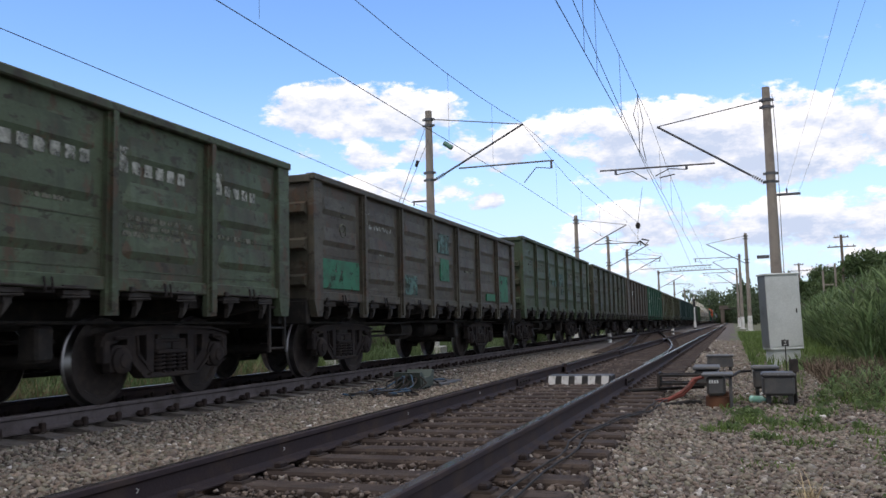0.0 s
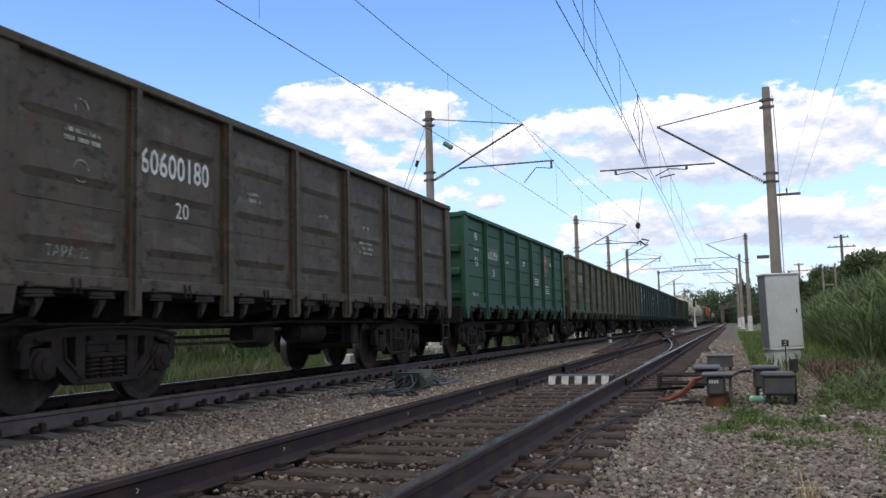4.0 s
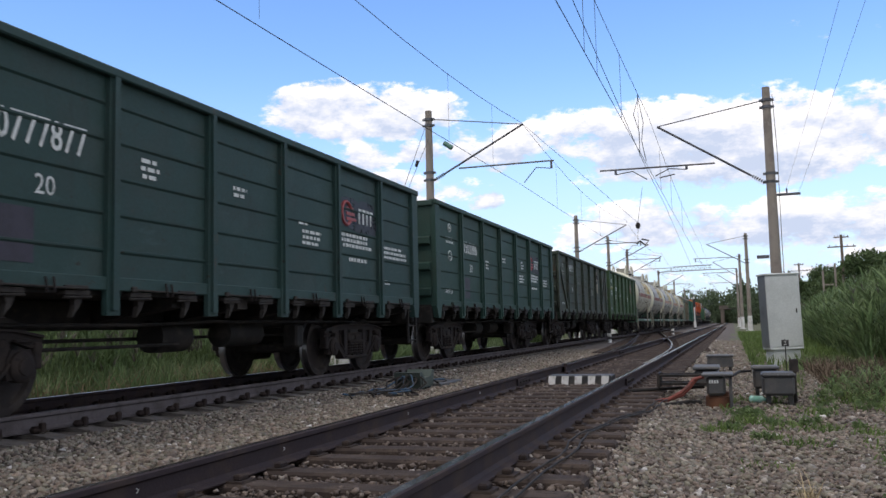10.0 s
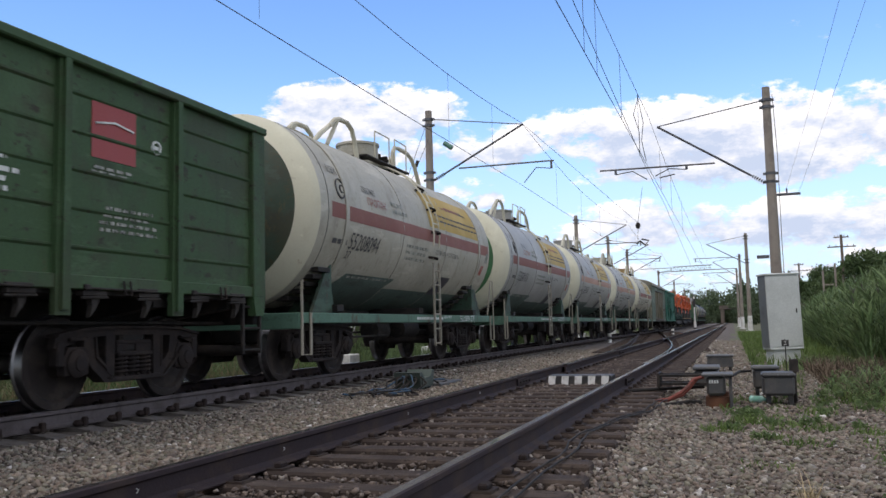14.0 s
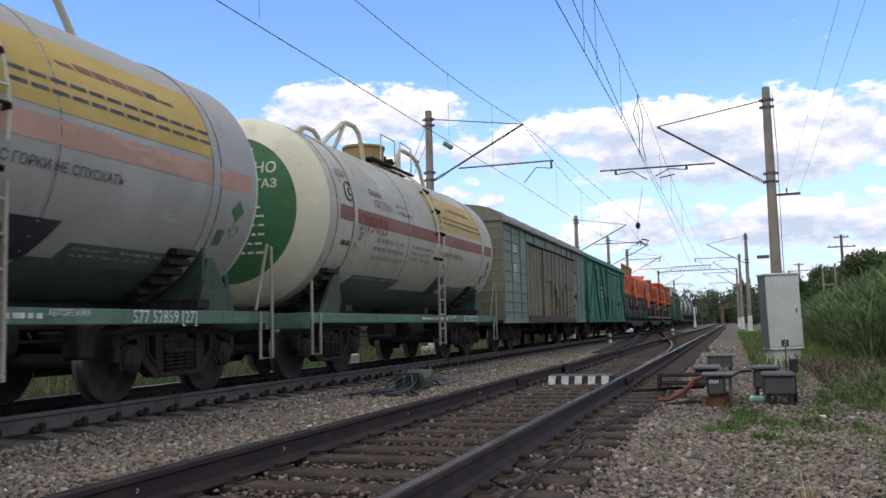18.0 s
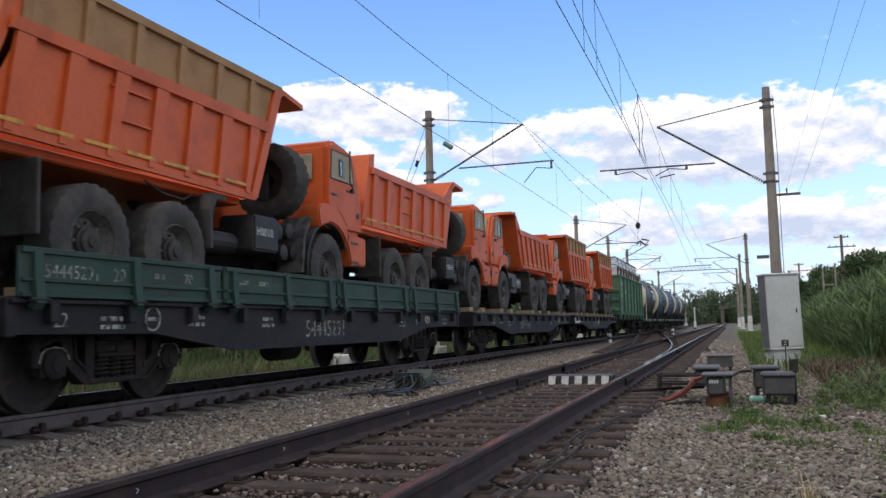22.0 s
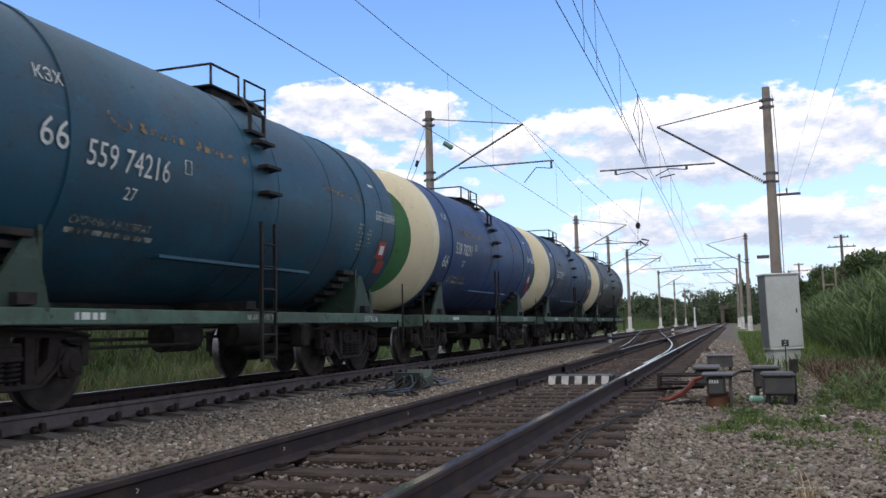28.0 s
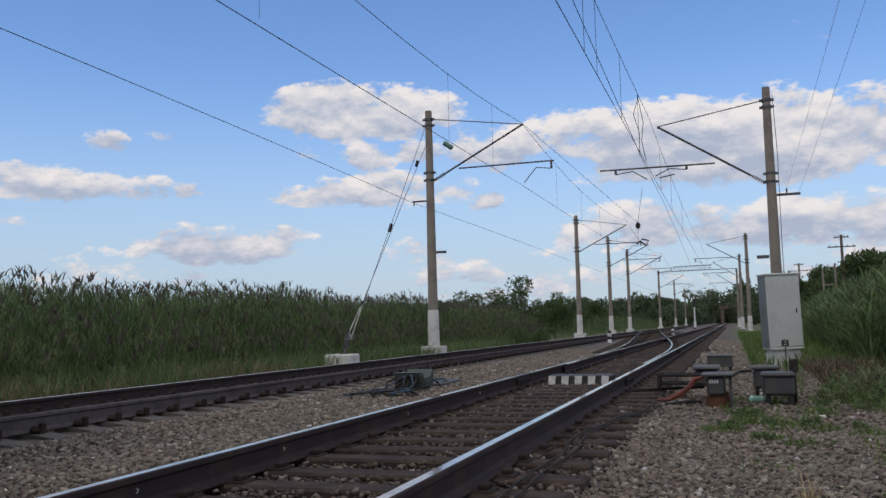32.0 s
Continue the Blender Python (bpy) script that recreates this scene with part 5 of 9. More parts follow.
def side_frame_mesh():
    """Cast side frame of a freight bogie: top chord, axle jaws, columns and slanting lower chord, its windows open, with raised rims."""
    b = Build()
    x0, x1 = 0.97, 1.06
    b.prism([(-1.23, 0.58), (-1.20, 0.715), (-0.85, 0.785), (-0.4, 0.81), (0.4, 0.81), (0.85, 0.785), (1.20, 0.715), (1.23, 0.58), (1.07, 0.60), (0.72, 0.70), (0.3, 0.715), (-0.3, 0.715), (-0.72, 0.70), (-1.07, 0.60)], x0, x1)
    b.prism([(-1.21, 0.70), (-0.85, 0.770), (-0.4, 0.795), (0.4, 0.795), (0.85, 0.770), (1.21, 0.70), (1.20, 0.735), (0.85, 0.80), (0.4, 0.825), (-0.4, 0.825), (-0.85, 0.80), (-1.20, 0.735)], x0 - 0.03, x1 + 0.035)
    for s in (-1, 1):
        b.prism([(s * 0.65, 0.71), (s * 0.80, 0.68), (s * 0.79, 0.42), (s * 0.72, 0.34), (s * 0.52, 0.165), (s * 0.34, 0.165), (s * 0.34, 0.26), (s * 0.45, 0.30), (s * 0.62, 0.46)][::s], x0, x1)
        b.prism([(s * 0.79, 0.44), (s * 0.72, 0.335), (s * 0.52, 0.16), (s * 0.34, 0.16), (s * 0.34, 0.19), (s * 0.51, 0.195), (s * 0.70, 0.365), (s * 0.76, 0.45)][::s], x0 - 0.03, x1 + 0.035)
        b.prism([(s * 0.34, 0.20), (s * 0.46, 0.28), (s * 0.47, 0.72), (s * 0.33, 0.72)][::s], x0 - 0.02, x1 + 0.01)
        b.prism([(s * 0.46, 0.30), (s * 0.63, 0.45), (s * 0.655, 0.70), (s * 0.63, 0.70), (s * 0.605, 0.47), (s * 0.485, 0.36), (s * 0.49, 0.70), (s * 0.465, 0.70)][::s], x1 - 0.01, x1 + 0.022)
        b.box(x0 - 0.01, x1 + 0.02, min(s * 1.09, s * 1.2), max(s * 1.09, s * 1.2), 0.37, 0.66, 0.015)
        b.box(x1 - 0.01, x1 + 0.05, min(s * 0.82, s * 1.04), max(s * 0.82, s * 1.04), 0.655, 0.70, 0.012)
    b.box(x0 - 0.09, x1 + 0.05, -0.44, 0.44, 0.150, 0.215, 0.015)
    b.v = [(x, y, lifted(z)) for x, y, z in b.v]
    return b.mesh("side_frame", BOGIE_IRON)


def spring_mesh():
    turns, n = 4.5, 54
    pts = [(1.02 + 0.078 * math.cos(a), 0.078 * math.sin(a), 0.315 + 0.205 * k / n) for k in range(n + 1) for a in (2 * math.pi * turns * k / n,)]
    return Build().tube(pts, 0.016, 6).rod((1.02, 0, 0.30), (1.02, 0, 0.53), 0.045, 10).mesh("spring", BOGIE_IRON, 50)


SPRING_CAP = Build().box(0.9, 1.10, -0.30, 0.30, 0.52, 0.575, 0.015).box(0.9, 1.07, -0.30, 0.30, 0.65, 0.70, 0.015).box(0.9, 1.07, -0.30, -0.12, 0.57, 0.66, 0.01).box(0.9, 1.07, 0.02, 0.30, 0.57, 0.66, 0.01).box(0.9, 1.02, -0.13, 0.03, 0.57, 0.66).mesh("spring_cap", BOGIE_IRON)
SIDE_FRAME, SPRING = side_frame_mesh(), spring_mesh()
AXLE_BOX = Build().lathe([(1.0, 0.15), (1.10, 0.15), (1.12, 0.13), (1.13, 0.085), (1.145, 0.08), (1.15, 0.02)], 18).prism([(-0.17, -0.12), (0.17, -0.12), (0.175, 0.06), (0.12, 0.165), (-0.12, 0.165), (-0.175, 0.06)], 0.98, 1.075).mesh("axle_box", BOGIE_IRON, 35)
BOLSTER = Build().box(-1.05, 1.05, -0.2, 0.2, 0.56, 0.82, 0.03).box(-0.25, 0.25, -0.28, 0.28, 0.8, 0.94).mesh("bolster", BLACK_IRON)
COUPLER = Build().box(-0.09, 0.09, -0.1, 0.45, 0.98, 1.14, 0.02).prism([(-0.2, 0.42), (-0.16, 0.62), (-0.02, 0.60), (0.04, 0.52), (0.16, 0.62), (0.22, 0.50), (0.14, 0.40)], 0.92, 1.2, "z").mesh("coupler", BOGIE_IRON)
HOSE = Build().tube([(0.3, 0.0, 0.85), (0.32, 0.12, 0.6), (0.3, 0.3, 0.42), (0.2, 0.48, 0.42), (0.1, 0.58, 0.55)], 0.025, 8).mesh("brake_hose", BLACK_IRON)


def bogies(w, base):
    for c in (-base / 2, base / 2):
        for turn in (0, 180):
            m = pose(0, c, 0, 0, 0, turn)
            part("side_frame", SIDE_FRAME, None, w, at=m)
            part("spring_cap", SPRING_CAP, None, w, at=m)
            for d in (-0.2, 0.0, 0.2):
                part("spring", SPRING, None, w, at=m @ pose(0, d, 0))
            for d in (-0.925, 0.925):
                part("axle_box", AXLE_BOX, None, w, at=pose(0, c + d, 0.475, 0, 0, turn))
        part("bolster", BOLSTER, None, w, at=(0, c, 0))
        for d in (-0.925, 0.925):
            ax = part("wheelset", AXLE, None, w, at=(0, c + d, 0.475))
            for s in (1, -1):
                part("wheel", WHEEL, None, ax, at=pose(0.77 * s, 0, 0, 0, 0, 0 if s > 0 else 180))


def couplers(w, half):
    """half: from the middle to the coupling plane."""
    for s, turn in ((1, 0), (-1, 180)):
        part("coupler", COUPLER, None, w, at=pose(0, s * (half - 0.5), 0, 0, 0, turn))
        part("brake_hose", HOSE, None, w, at=pose(0, s * (half - 0.65), 0, 0, 0, turn))


def dress(w, material, names):
    for o in w.children:
        if o.name.split(".")[0] in names:
            o.material_slots[0].link = "OBJECT"
            o.material_slots[0].material = material


PITCH_P = (2 * 6.40 - 0.3) / 7


def panel_y(i):
    """Start of side panel i of a gondola, counted from the leading end."""
    return -6.25 + PITCH_P * i


def gondola(height=3.43, pressed=False, brace=False):
    w = thing("gondola_wagon", "open steel gondola wagon", "wagon", "wagons of the freight train")
    h, hl = height, 6.40
    rib = Build()
    lo, hi = 1.34, h - 0.10
    if pressed:                  # three wedge-shaped pressings with pinched ends, lapped plates between
        for k in (0.24, 0.53, 0.84):
            zz = hi - k * (hi - lo)
            vs = [(1.478, y, zz - 0.075 if abs(y) < 0.65 else zz - 0.03) for y in (-0.68, -0.58, 0.58, 0.68)] + [(1.478, y, zz + 0.24) for y in (-0.66, -0.56, 0.56, 0.66)] + [(1.508 if abs(y) < 0.6 else 1.481, y, zz + 0.015) for y in (-0.68, -0.57, 0.57, 0.68)]
            rib.add(vs, [(i, i + 1, i + 9, i + 8) for i in range(3)] + [(i + 8, i + 9, i + 5, i + 4) for i in range(3)] + [(0, 8, 4), (3, 7, 11)])
        for k in (0.66, 0.955):
            zz = hi - k * (hi - lo)
            rib.box(1.476, 1.487, -0.80, 0.80, zz, zz + 0.012)
    else:
        for k in range(5):
            zz = 1.42 + (k + 0.5) * (h - 1.60) / 5
            rib.prism([(1.478, zz - 0.03), (1.478, zz + 0.02), (1.502, zz + 0.015), (1.50, zz - 0.005)], -0.79, 0.79, "y")
    rib_mesh = rib.mesh("pressed_rib", None)
    post_mesh = Build().prism([(-0.10, 1.30), (-0.075, h - 0.08), (0.075, h - 0.08), (0.10, 1.30), (0.10, 0.95), (-0.10, 0.95)], 1.47, 1.535).prism([(-0.05, 1.0), (-0.04, h - 0.09), (0.04, h - 0.09), (0.05, 1.0)], 1.53, 1.575).mesh("post", None)
    bracket_mesh = Build().prism([(-0.075, 1.26), (0.085, 1.26), (0.085, 1.12), (0.03, 1.02), (-0.055, 0.93), (-0.02, 1.05), (-0.045, 1.14)], 1.43, 1.49).box(1.42, 1.525, -0.19, 0.15, 1.14, 1.19, 0.006).rod((1.51, -0.2, 1.12), (1.51, 0.17, 1.13), 0.014, 6).mesh("hatch_bracket", BRACKET_IRON)
    loop_mesh = Build().tube([(1.55, -0.05, 1.3), (1.57, -0.05, 1.16), (1.57, 0.05, 1.16), (1.55, 0.05, 1.3)], 0.012, 6).mesh("tie_loop", BOGIE_IRON)
    latch_mesh = Build().box(1.52, 1.56, -0.52, -0.44, 1.19, 1.25, 0.01).rod((1.545, -0.5, 1.215), (1.545, 0.55, 1.205), 0.012, 6).box(1.515, 1.55, 0.30, 0.62, 1.195, 1.235, 0.008).mesh("hatch_latch", BRACKET_IRON)
    for s in (1, -1):
        m = pose(0, 0, 0, 0, 0, 0 if s > 0 else 180)
        part("side_wall", Build().box(1.44, 1.48, -hl, hl, 1.24, h - 0.06), None, w, at=m)
        part("top_chord", Build().box(1.42, 1.575, -hl - 0.02, hl + 0.02, h - 0.10, h, 0.015), None, w, at=m)
        part("bottom_chord", Build().box(1.40, 1.525, -hl, hl, 1.20, 1.34, 0.01), None, w, at=m)
        for i in range(8):
            y = -6.25 + PITCH_P * i
            if i in (0, 7):
                e = 1 if i else -1
                b = Build().box(1.43, 1.55, y - 0.15, y + 0.15, 1.20, h - 0.08, 0.012)
                b.prism([(y - 0.15, 1.21), (y + 0.15, 1.21), (y + 0.15 - 0.05, 0.96), (y - 0.15 + 0.05, 0.96)] if e > 0 else [(y - 0.15, 1.21), (y + 0.17, 1.21), (y + 0.12, 0.96), (y - 0.05, 0.96)], 1.43, 1.545)
                part("corner_post", b, None, w, at=m)
            else:
                part("post", post_mesh, None, w, at=m @ pose(0, y, 0))
        for i in range(7):
            c = panel_y(i) + PITCH_P / 2
            part("pressed_rib", rib_mesh, None, w, at=m @ pose(0, c, 0))
            for d in (-0.42, 0.42):
                part("hatch_bracket", bracket_mesh, None, w, at=m @ pose(0, c + d, 0))
            part("tie_loop", loop_mesh, None, w, at=m @ pose(0, c, 0))
            if s > 0:
                part("hatch_latch", latch_mesh, None, w, at=m @ pose(0, c - 0.1, 0))
        part("end_wall", Build().box(-1.45, 1.45, hl - 0.06, hl - 0.02, 1.15, h - 0.05), None, w, at=m)
        part("end_chord", Build().box(-1.5, 1.5, hl - 0.1, hl + 0.04, h - 0.14, h - 0.02, 0.015), None, w, at=m)
        for zz in (1.5, 2.05, 2.6):
            part("end_rib", Build().prism([(hl - 0.03, zz - 0.11), (hl + 0.08, zz - 0.06), (hl + 0.08, zz + 0.06), (hl - 0.03, zz + 0.11)], -1.42, 1.42), None, w, at=m)
        part("end_sill", Build().box(-1.42, 1.42, hl - 0.1, hl + 0.02, 0.85, 1.2, 0.015), BLACK_IRON, w, at=m)
        b = Build()
        for zz in (0.52, 0.80, 1.08):
            b.rod((1.46, hl - 0.44, zz), (1.46, hl - 0.02, zz), 0.016)
        b.box(1.44, 1.48, hl - 0.04, hl, 0.47, 1.25).box(1.44, 1.48, hl - 0.46, hl - 0.42, 0.47, 1.25)
        part("step", b, BLACK_IRON, w, at=m)
        if brace:
            part("end_brace", Build().prism([(-6.40, h - 0.1), (-6.22, h - 0.1), (panel_y(1) - 0.03, 1.35), (panel_y(1) - 0.24, 1.35)], 1.48, 1.54), None, w, at=m)
            part("end_brace", Build().prism([(6.40, h - 0.1), (6.22, h - 0.1), (panel_y(6) + 0.03, 1.35), (panel_y(6) + 0.24, 1.35)][::-1], 1.48, 1.54), None, w, at=m)
    part("floor", Build().box(-1.42, 1.42, -hl, hl, 1.16, 1.24), BLACK_IRON, w)
    under_gear(w, 6.4, (-5.8, -4.32, -1.4, 0, 1.4, 4.32, 5.8))
    bogies(w, 8.65)
    couplers(w, 6.96)
    return w


BEAM = Build().prism([(-1.4, 1.16), (1.4, 1.16), (1.4, 1.05), (0.3, 0.9), (-0.3, 0.9), (-1.4, 1.05)], -0.12, 0.12, "y").mesh("crossbearer", BLACK_IRON)
CYLINDER = Build().lathe([(-0.35, 0.02), (-0.34, 0.2), (0.3, 0.2), (0.32, 0.06), (0.5, 0.05)], 20, "y").mesh("brake_cylinder", BLACK_IRON, 35)
RESERVOIR = Build().lathe([(-0.52, 0.02), (-0.46, 0.19), (0.46, 0.19), (0.52, 0.02)], 20, "y").mesh("air_reservoir", BLACK_IRON, 35)


def under_gear(w, half, beams):
    part("centre_sill", Build().box(-0.28, 0.28, -half, half, 0.82, 1.16, 0.02), BLACK_IRON, w)
    for y in beams:
        part("crossbearer", BEAM, None, w, at=(0, y, 0))
    part("brake_cylinder", CYLINDER, None, w, at=(0.6, -0.5, 0.72))
    part("air_reservoir", RESERVOIR, None, w, at=(0.55, 1.25, 0.74))
    part("brake_rod", Build().rod((0.35, -3.2, 0.70), (0.35, 3.2, 0.70), 0.022), BLACK_IRON, w)
    part("brake_rod", Build().rod((0.85, -2.9, 0.62), (0.85, -0.6, 0.62), 0.02), BLACK_IRON, w)
    part("brake_pipe", Build().tube([(0.95, -half, 0.88), (0.95, -1.5, 0.86), (0.9, 0, 0.9), (0.95, half, 0.88)], 0.022, 6), BLACK_IRON, w)
    part("brake_valve", Build().box(0.75, 1.0, 2.25, 2.5, 0.5, 0.86, 0.03), BLACK_IRON, w)


BODY = ("side_wall", "pressed_rib", "top_chord", "bottom_chord", "corner_post", "post", "end_wall", "end_chord", "end_rib", "end_brace")
TRAIN = []      # (thing, distance of its middle along the line at the start)


def worn(m, lo, hi, scale=9.0):
    """Lets the coat below show where the paint has gone."""
    N, L = m.node_tree.nodes, m.node_tree.links
    p, out = N["Principled BSDF"], N["Material Output"]
    tc, t, r = N.new("ShaderNodeTexCoord"), N.new("ShaderNodeTexNoise"), N.new("ShaderNodeMapRange")
    L.new(tc.outputs["Object"], t.inputs["Vector"])
    t.inputs["Scale"].default_value, t.inputs["Detail"].default_value, t.inputs["Roughness"].default_value = scale, 7, 0.7
    r.inputs["From Min"].default_value, r.inputs["From Max"].default_value = lo, hi
    L.new(t.outputs[0], r.inputs["Value"])
    tr, mx = N.new("ShaderNodeBsdfTransparent"), N.new("ShaderNodeMixShader")
    L.new(r.outputs[0], mx.inputs[0])
    L.new(p.outputs[0], mx.inputs[1])
    L.new(tr.outputs[0], mx.inputs[2])
    L.new(mx.outputs[0], out.inputs[0])


FADED = surface("faded_lettering", (0.34, 0.35, 0.31), 0.8, 0, (0.16, 0.17, 0.15), None, 7, 50, 0.6, 0, 0.05)
GHOST = surface("ghost_lettering", (0.15, 0.15, 0.115), 0.8, 0, (0.085, 0.09, 0.06), None, 7, 50, 0.7, 0, 0.05)
worn(FADED, 0.46, 0.66)
worn(GHOST, 0.42, 0.64)
RED_PATCH = surface("red_sign_paint", (0.30, 0.045, 0.04), 0.55, 0, (0.3, 0.05, 0.045), None, 4, 40, 0.4, 0, 0.05)
GREEN_PATCH = surface("fresh_green_patch", (0.014, 0.125, 0.062), 0.7, 0, (0.022, 0.090, 0.050), (0.05, 0.06, 0.045), 4, 40, 0.5, 0.35, 0.05)
PALE_PATCH = surface("pale_green_patch", (0.10, 0.15, 0.09), 0.7, 0, (0.065, 0.09, 0.055), (0.05, 0.055, 0.035), 4, 40, 0.6, 0.4, 0.05)
worn(GREEN_PATCH, 0.57, 0.63, 5.0)
BLUE_PATCH = surface("dark_blue_patch", (0.020, 0.023, 0.034), 0.6, 0, (0.02, 0.022, 0.03), None, 4, 40, 0.4, 0, 0.05)
TEAL_PATCH = surface("teal_patch", (0.048, 0.118, 0.092), 0.6, 0, (0.04, 0.085, 0.07), None, 4, 40, 0.5, 0, 0.05)
PLUM_PATCH = surface("dark_plum_patch", (0.030, 0.024, 0.038), 0.6, 0, (0.022, 0.019, 0.028), None, 3, 40, 0.5, 0, 0.05)
worn(TEAL_PATCH, 0.42, 0.62, 4.0)
worn(BLUE_PATCH, 0.52, 0.66, 4.0)


def patch(w, y0, y1, z0, z1, material, label="painted patch", x=1.486, crisp=False, foot=0.006):
    r = random.Random(int(1000 * (y0 + 7 * z0)))
    ring, dy, dz = [], y1 - y0, z1 - z0
    for k in range(24):
        u = k / 6.0
        e, f = int(u), u - int(u)
        p = ((f, 0), (1, f), (1 - f, 1), (0, 1 - f))[e]
        j = 0.0 if crisp else 0.06
        ring.append((y0 + dy * p[0] + dy * r.uniform(-j, j), z0 + dz * p[1] + dz * r.uniform(-j, j)))
    return part("paint_patch", Build().prism(ring, x - foot, x), material, w, label)


def text_bars(w, y, z, width, rows, material=None, x=1.4885, height=0.045, gap=0.085, seed=1):
    """Writing too small to read: rows of bars."""
    r = random.Random(seed)
    for k in range(rows):
        b = Build()
        yy = y + r.uniform(0, 0.12) * width
        end = y + width * r.uniform(0.75, 1.0)
        while yy < end:
            q = min(end, yy + r.uniform(0.05, 0.16))
            b.box(x - 0.003, x, yy, q, z - k * gap, z - k * gap + height)
            yy = q + 0.035
        part("small_print", b, material or LETTER, w)


def emblem(w, y, z, material, r=0.09, x=1.489):
    b = Build()
    pts = [(x, y + math.cos(a) * r, z + math.sin(a) * r) for a in np.linspace(0, 2 * math.pi, 13)]
    b.tube(pts, 0.014, 4)
    b.box(x - 0.004, x, y - r * 0.6, y + r * 0.6, z - 0.02, z + 0.02)
    part("emblem", b, material, w)


def gondola_marks(w, number, ink, kind, seed, h=3.43, small=None):
    r = random.Random(seed)
    big_ink, ink = ink, small or ink
    part_number = letters(number, 0.40, big_ink, w, panel_y(1) + (0.20 if kind == "gear" else 0.12), 2.82 if kind == "gear" else 2.50, 1.489, "wagon_number", True)
    part_number.scale = (0.82, 1.0, 1.0)
    letters("20", 0.22 if kind == "gear" else 0.27, big_ink, w, panel_y(1) + (1.05 if kind == "gear" else 0.75), 2.06, 1.489, "class_number")
    emblem(w, panel_y(0) + 1.0, h - 0.45, ink)
    emblem(w, panel_y(0) + 1.0, 2.35, ink, 0.11)
    text_bars(w, panel_y(0) + 0.75, 2.72, 0.6, 2, ink, seed=seed)
    for i in (2, 3, 4):
        text_bars(w, panel_y(i) + r.uniform(0.4, 0.9), r.uniform(2.3, 2.75), 0.35, 1 + r.randrange(3), ink, seed=seed + i)
    text_bars(w, panel_y(4) + 0.6, 2.2, 0.7, 3, ink, seed=seed + 9)
    letters("ТАРА 23", 0.17 if kind == "gear" else 0.15, big_ink if kind == "gear" else ink, w, panel_y(0) + 0.55, 1.50, 1.489, "tare_mark")
    if kind == "ring":           # red and white emblem, name as plain bars
        patch(w, panel_y(5) + 0.14, panel_y(5) + 1.62, 2.42, 2.92, BLUE_PATCH, "dark panel behind the emblem")
        b = Build()
        b.tube([(1.493, panel_y(5) + 0.42 + math.cos(a) * 0.19, 2.67 + math.sin(a) * 0.19) for a in np.linspace(0.5, 5.6, 12)], 0.03, 6)
        for k in range(3):
            b.box(1.488, 1.494, panel_y(5) + 0.42, panel_y(5) + 0.80 - 0.05 * k, 2.56 + 0.085 * k, 2.61 + 0.085 * k)
        part("logo", b, RED_PATCH, w, "red ring logo")
        b = Build()
        for k in range(4):
            y = panel_y(5) + 0.92 + 0.165 * k
            b.box(1.488, 1.494, y, y + 0.05, 2.54, 2.80).box(1.488, 1.494, y + 0.05, y + 0.12, 2.74, 2.80)
        part("logo_letters", b, LETTER, w, "white block letters")
        text_bars(w, panel_y(5) + 0.15, 2.28, 1.4, 3, ink, height=0.055, seed=seed + 2)
        text_bars(w, panel_y(5) + 0.5, 1.88, 0.8, 1, ink, height=0.06, seed=seed + 3)
        text_bars(w, panel_y(6) + 0.1, 2.2, 1.3, 3, ink, seed=seed + 4)
        text_bars(w, panel_y(6) + 0.1, 1.6, 0.4, 2, ink, height=0.03, gap=0.05, seed=seed + 6)
    elif kind == "red":
        s = 0.15 if number == "55302451" else 0.42
        patch(w, panel_y(5) + s, panel_y(5) + s + 0.68, 2.53, 3.12, RED_PATCH, "red square sign", crisp=True)
        part("logo", Build().tube([(1.492, panel_y(5) + s + 0.05, 2.88), (1.492, panel_y(5) + s + 0.33, 2.93), (1.492, panel_y(5) + s + 0.63, 2.89)], 0.014, 4), LETTER, w)
        text_bars(w, panel_y(5) + s, 2.42, 0.7, 2, FADED, height=0.03, gap=0.05, seed=seed + 2)
        text_bars(w, panel_y(5) + s + 0.1, 2.02, 1.0, 4, ink if s < 0.3 else FADED, height=0.035, gap=0.075, seed=seed + 3)
        emblem(w, panel_y(5) + 1.45, 2.8, ink, 0.07)
    elif kind == "name":         # company name as three runs of plain bars
        for i, n in ((4, 7), (5, 6), (6, 5)):
            for k in range(n):
                b = Build()
                y = panel_y(i) + 0.16 + 0.2 * k
                b.box(1.486, 1.4895, y, y + 0.13, 2.45, 2.72)
                part("painted_letter", b, big_ink, w)
        text_bars(w, panel_y(5) + 0.15, 1.95, 1.4, 4, ink, height=0.06, seed=seed)
        text_bars(w, panel_y(6) + 0.1, 1.9, 1.0, 1, ink, height=0.06, seed=seed + 1)
    elif kind == "gear":
        patch(w, panel_y(5) + 0.06, panel_y(5) + 0.94, 2.18, 3.14, surface("beige_sign", (0.40, 0.34, 0.24), 0.7, 0, (0.3, 0.25, 0.18), None, 5, 40, 0.5, 0, 0.05), "pale worn sign with an emblem", crisp=True)
        b = Build()
        b.tube([(1.492, panel_y(5) + 0.5 + math.cos(a) * 0.24, 2.78 + math.sin(a) * 0.24) for a in np.linspace(0.1, 3.04, 12)], 0.035, 6)
        for a in np.linspace(0.2, 2.94, 6):
            b.rod((1.492, panel_y(5) + 0.5 + math.cos(a) * 0.25, 2.78 + math.sin(a) * 0.25), (1.492, panel_y(5) + 0.5 + math.cos(a) * 0.33, 2.78 + math.sin(a) * 0.33), 0.03, 6)
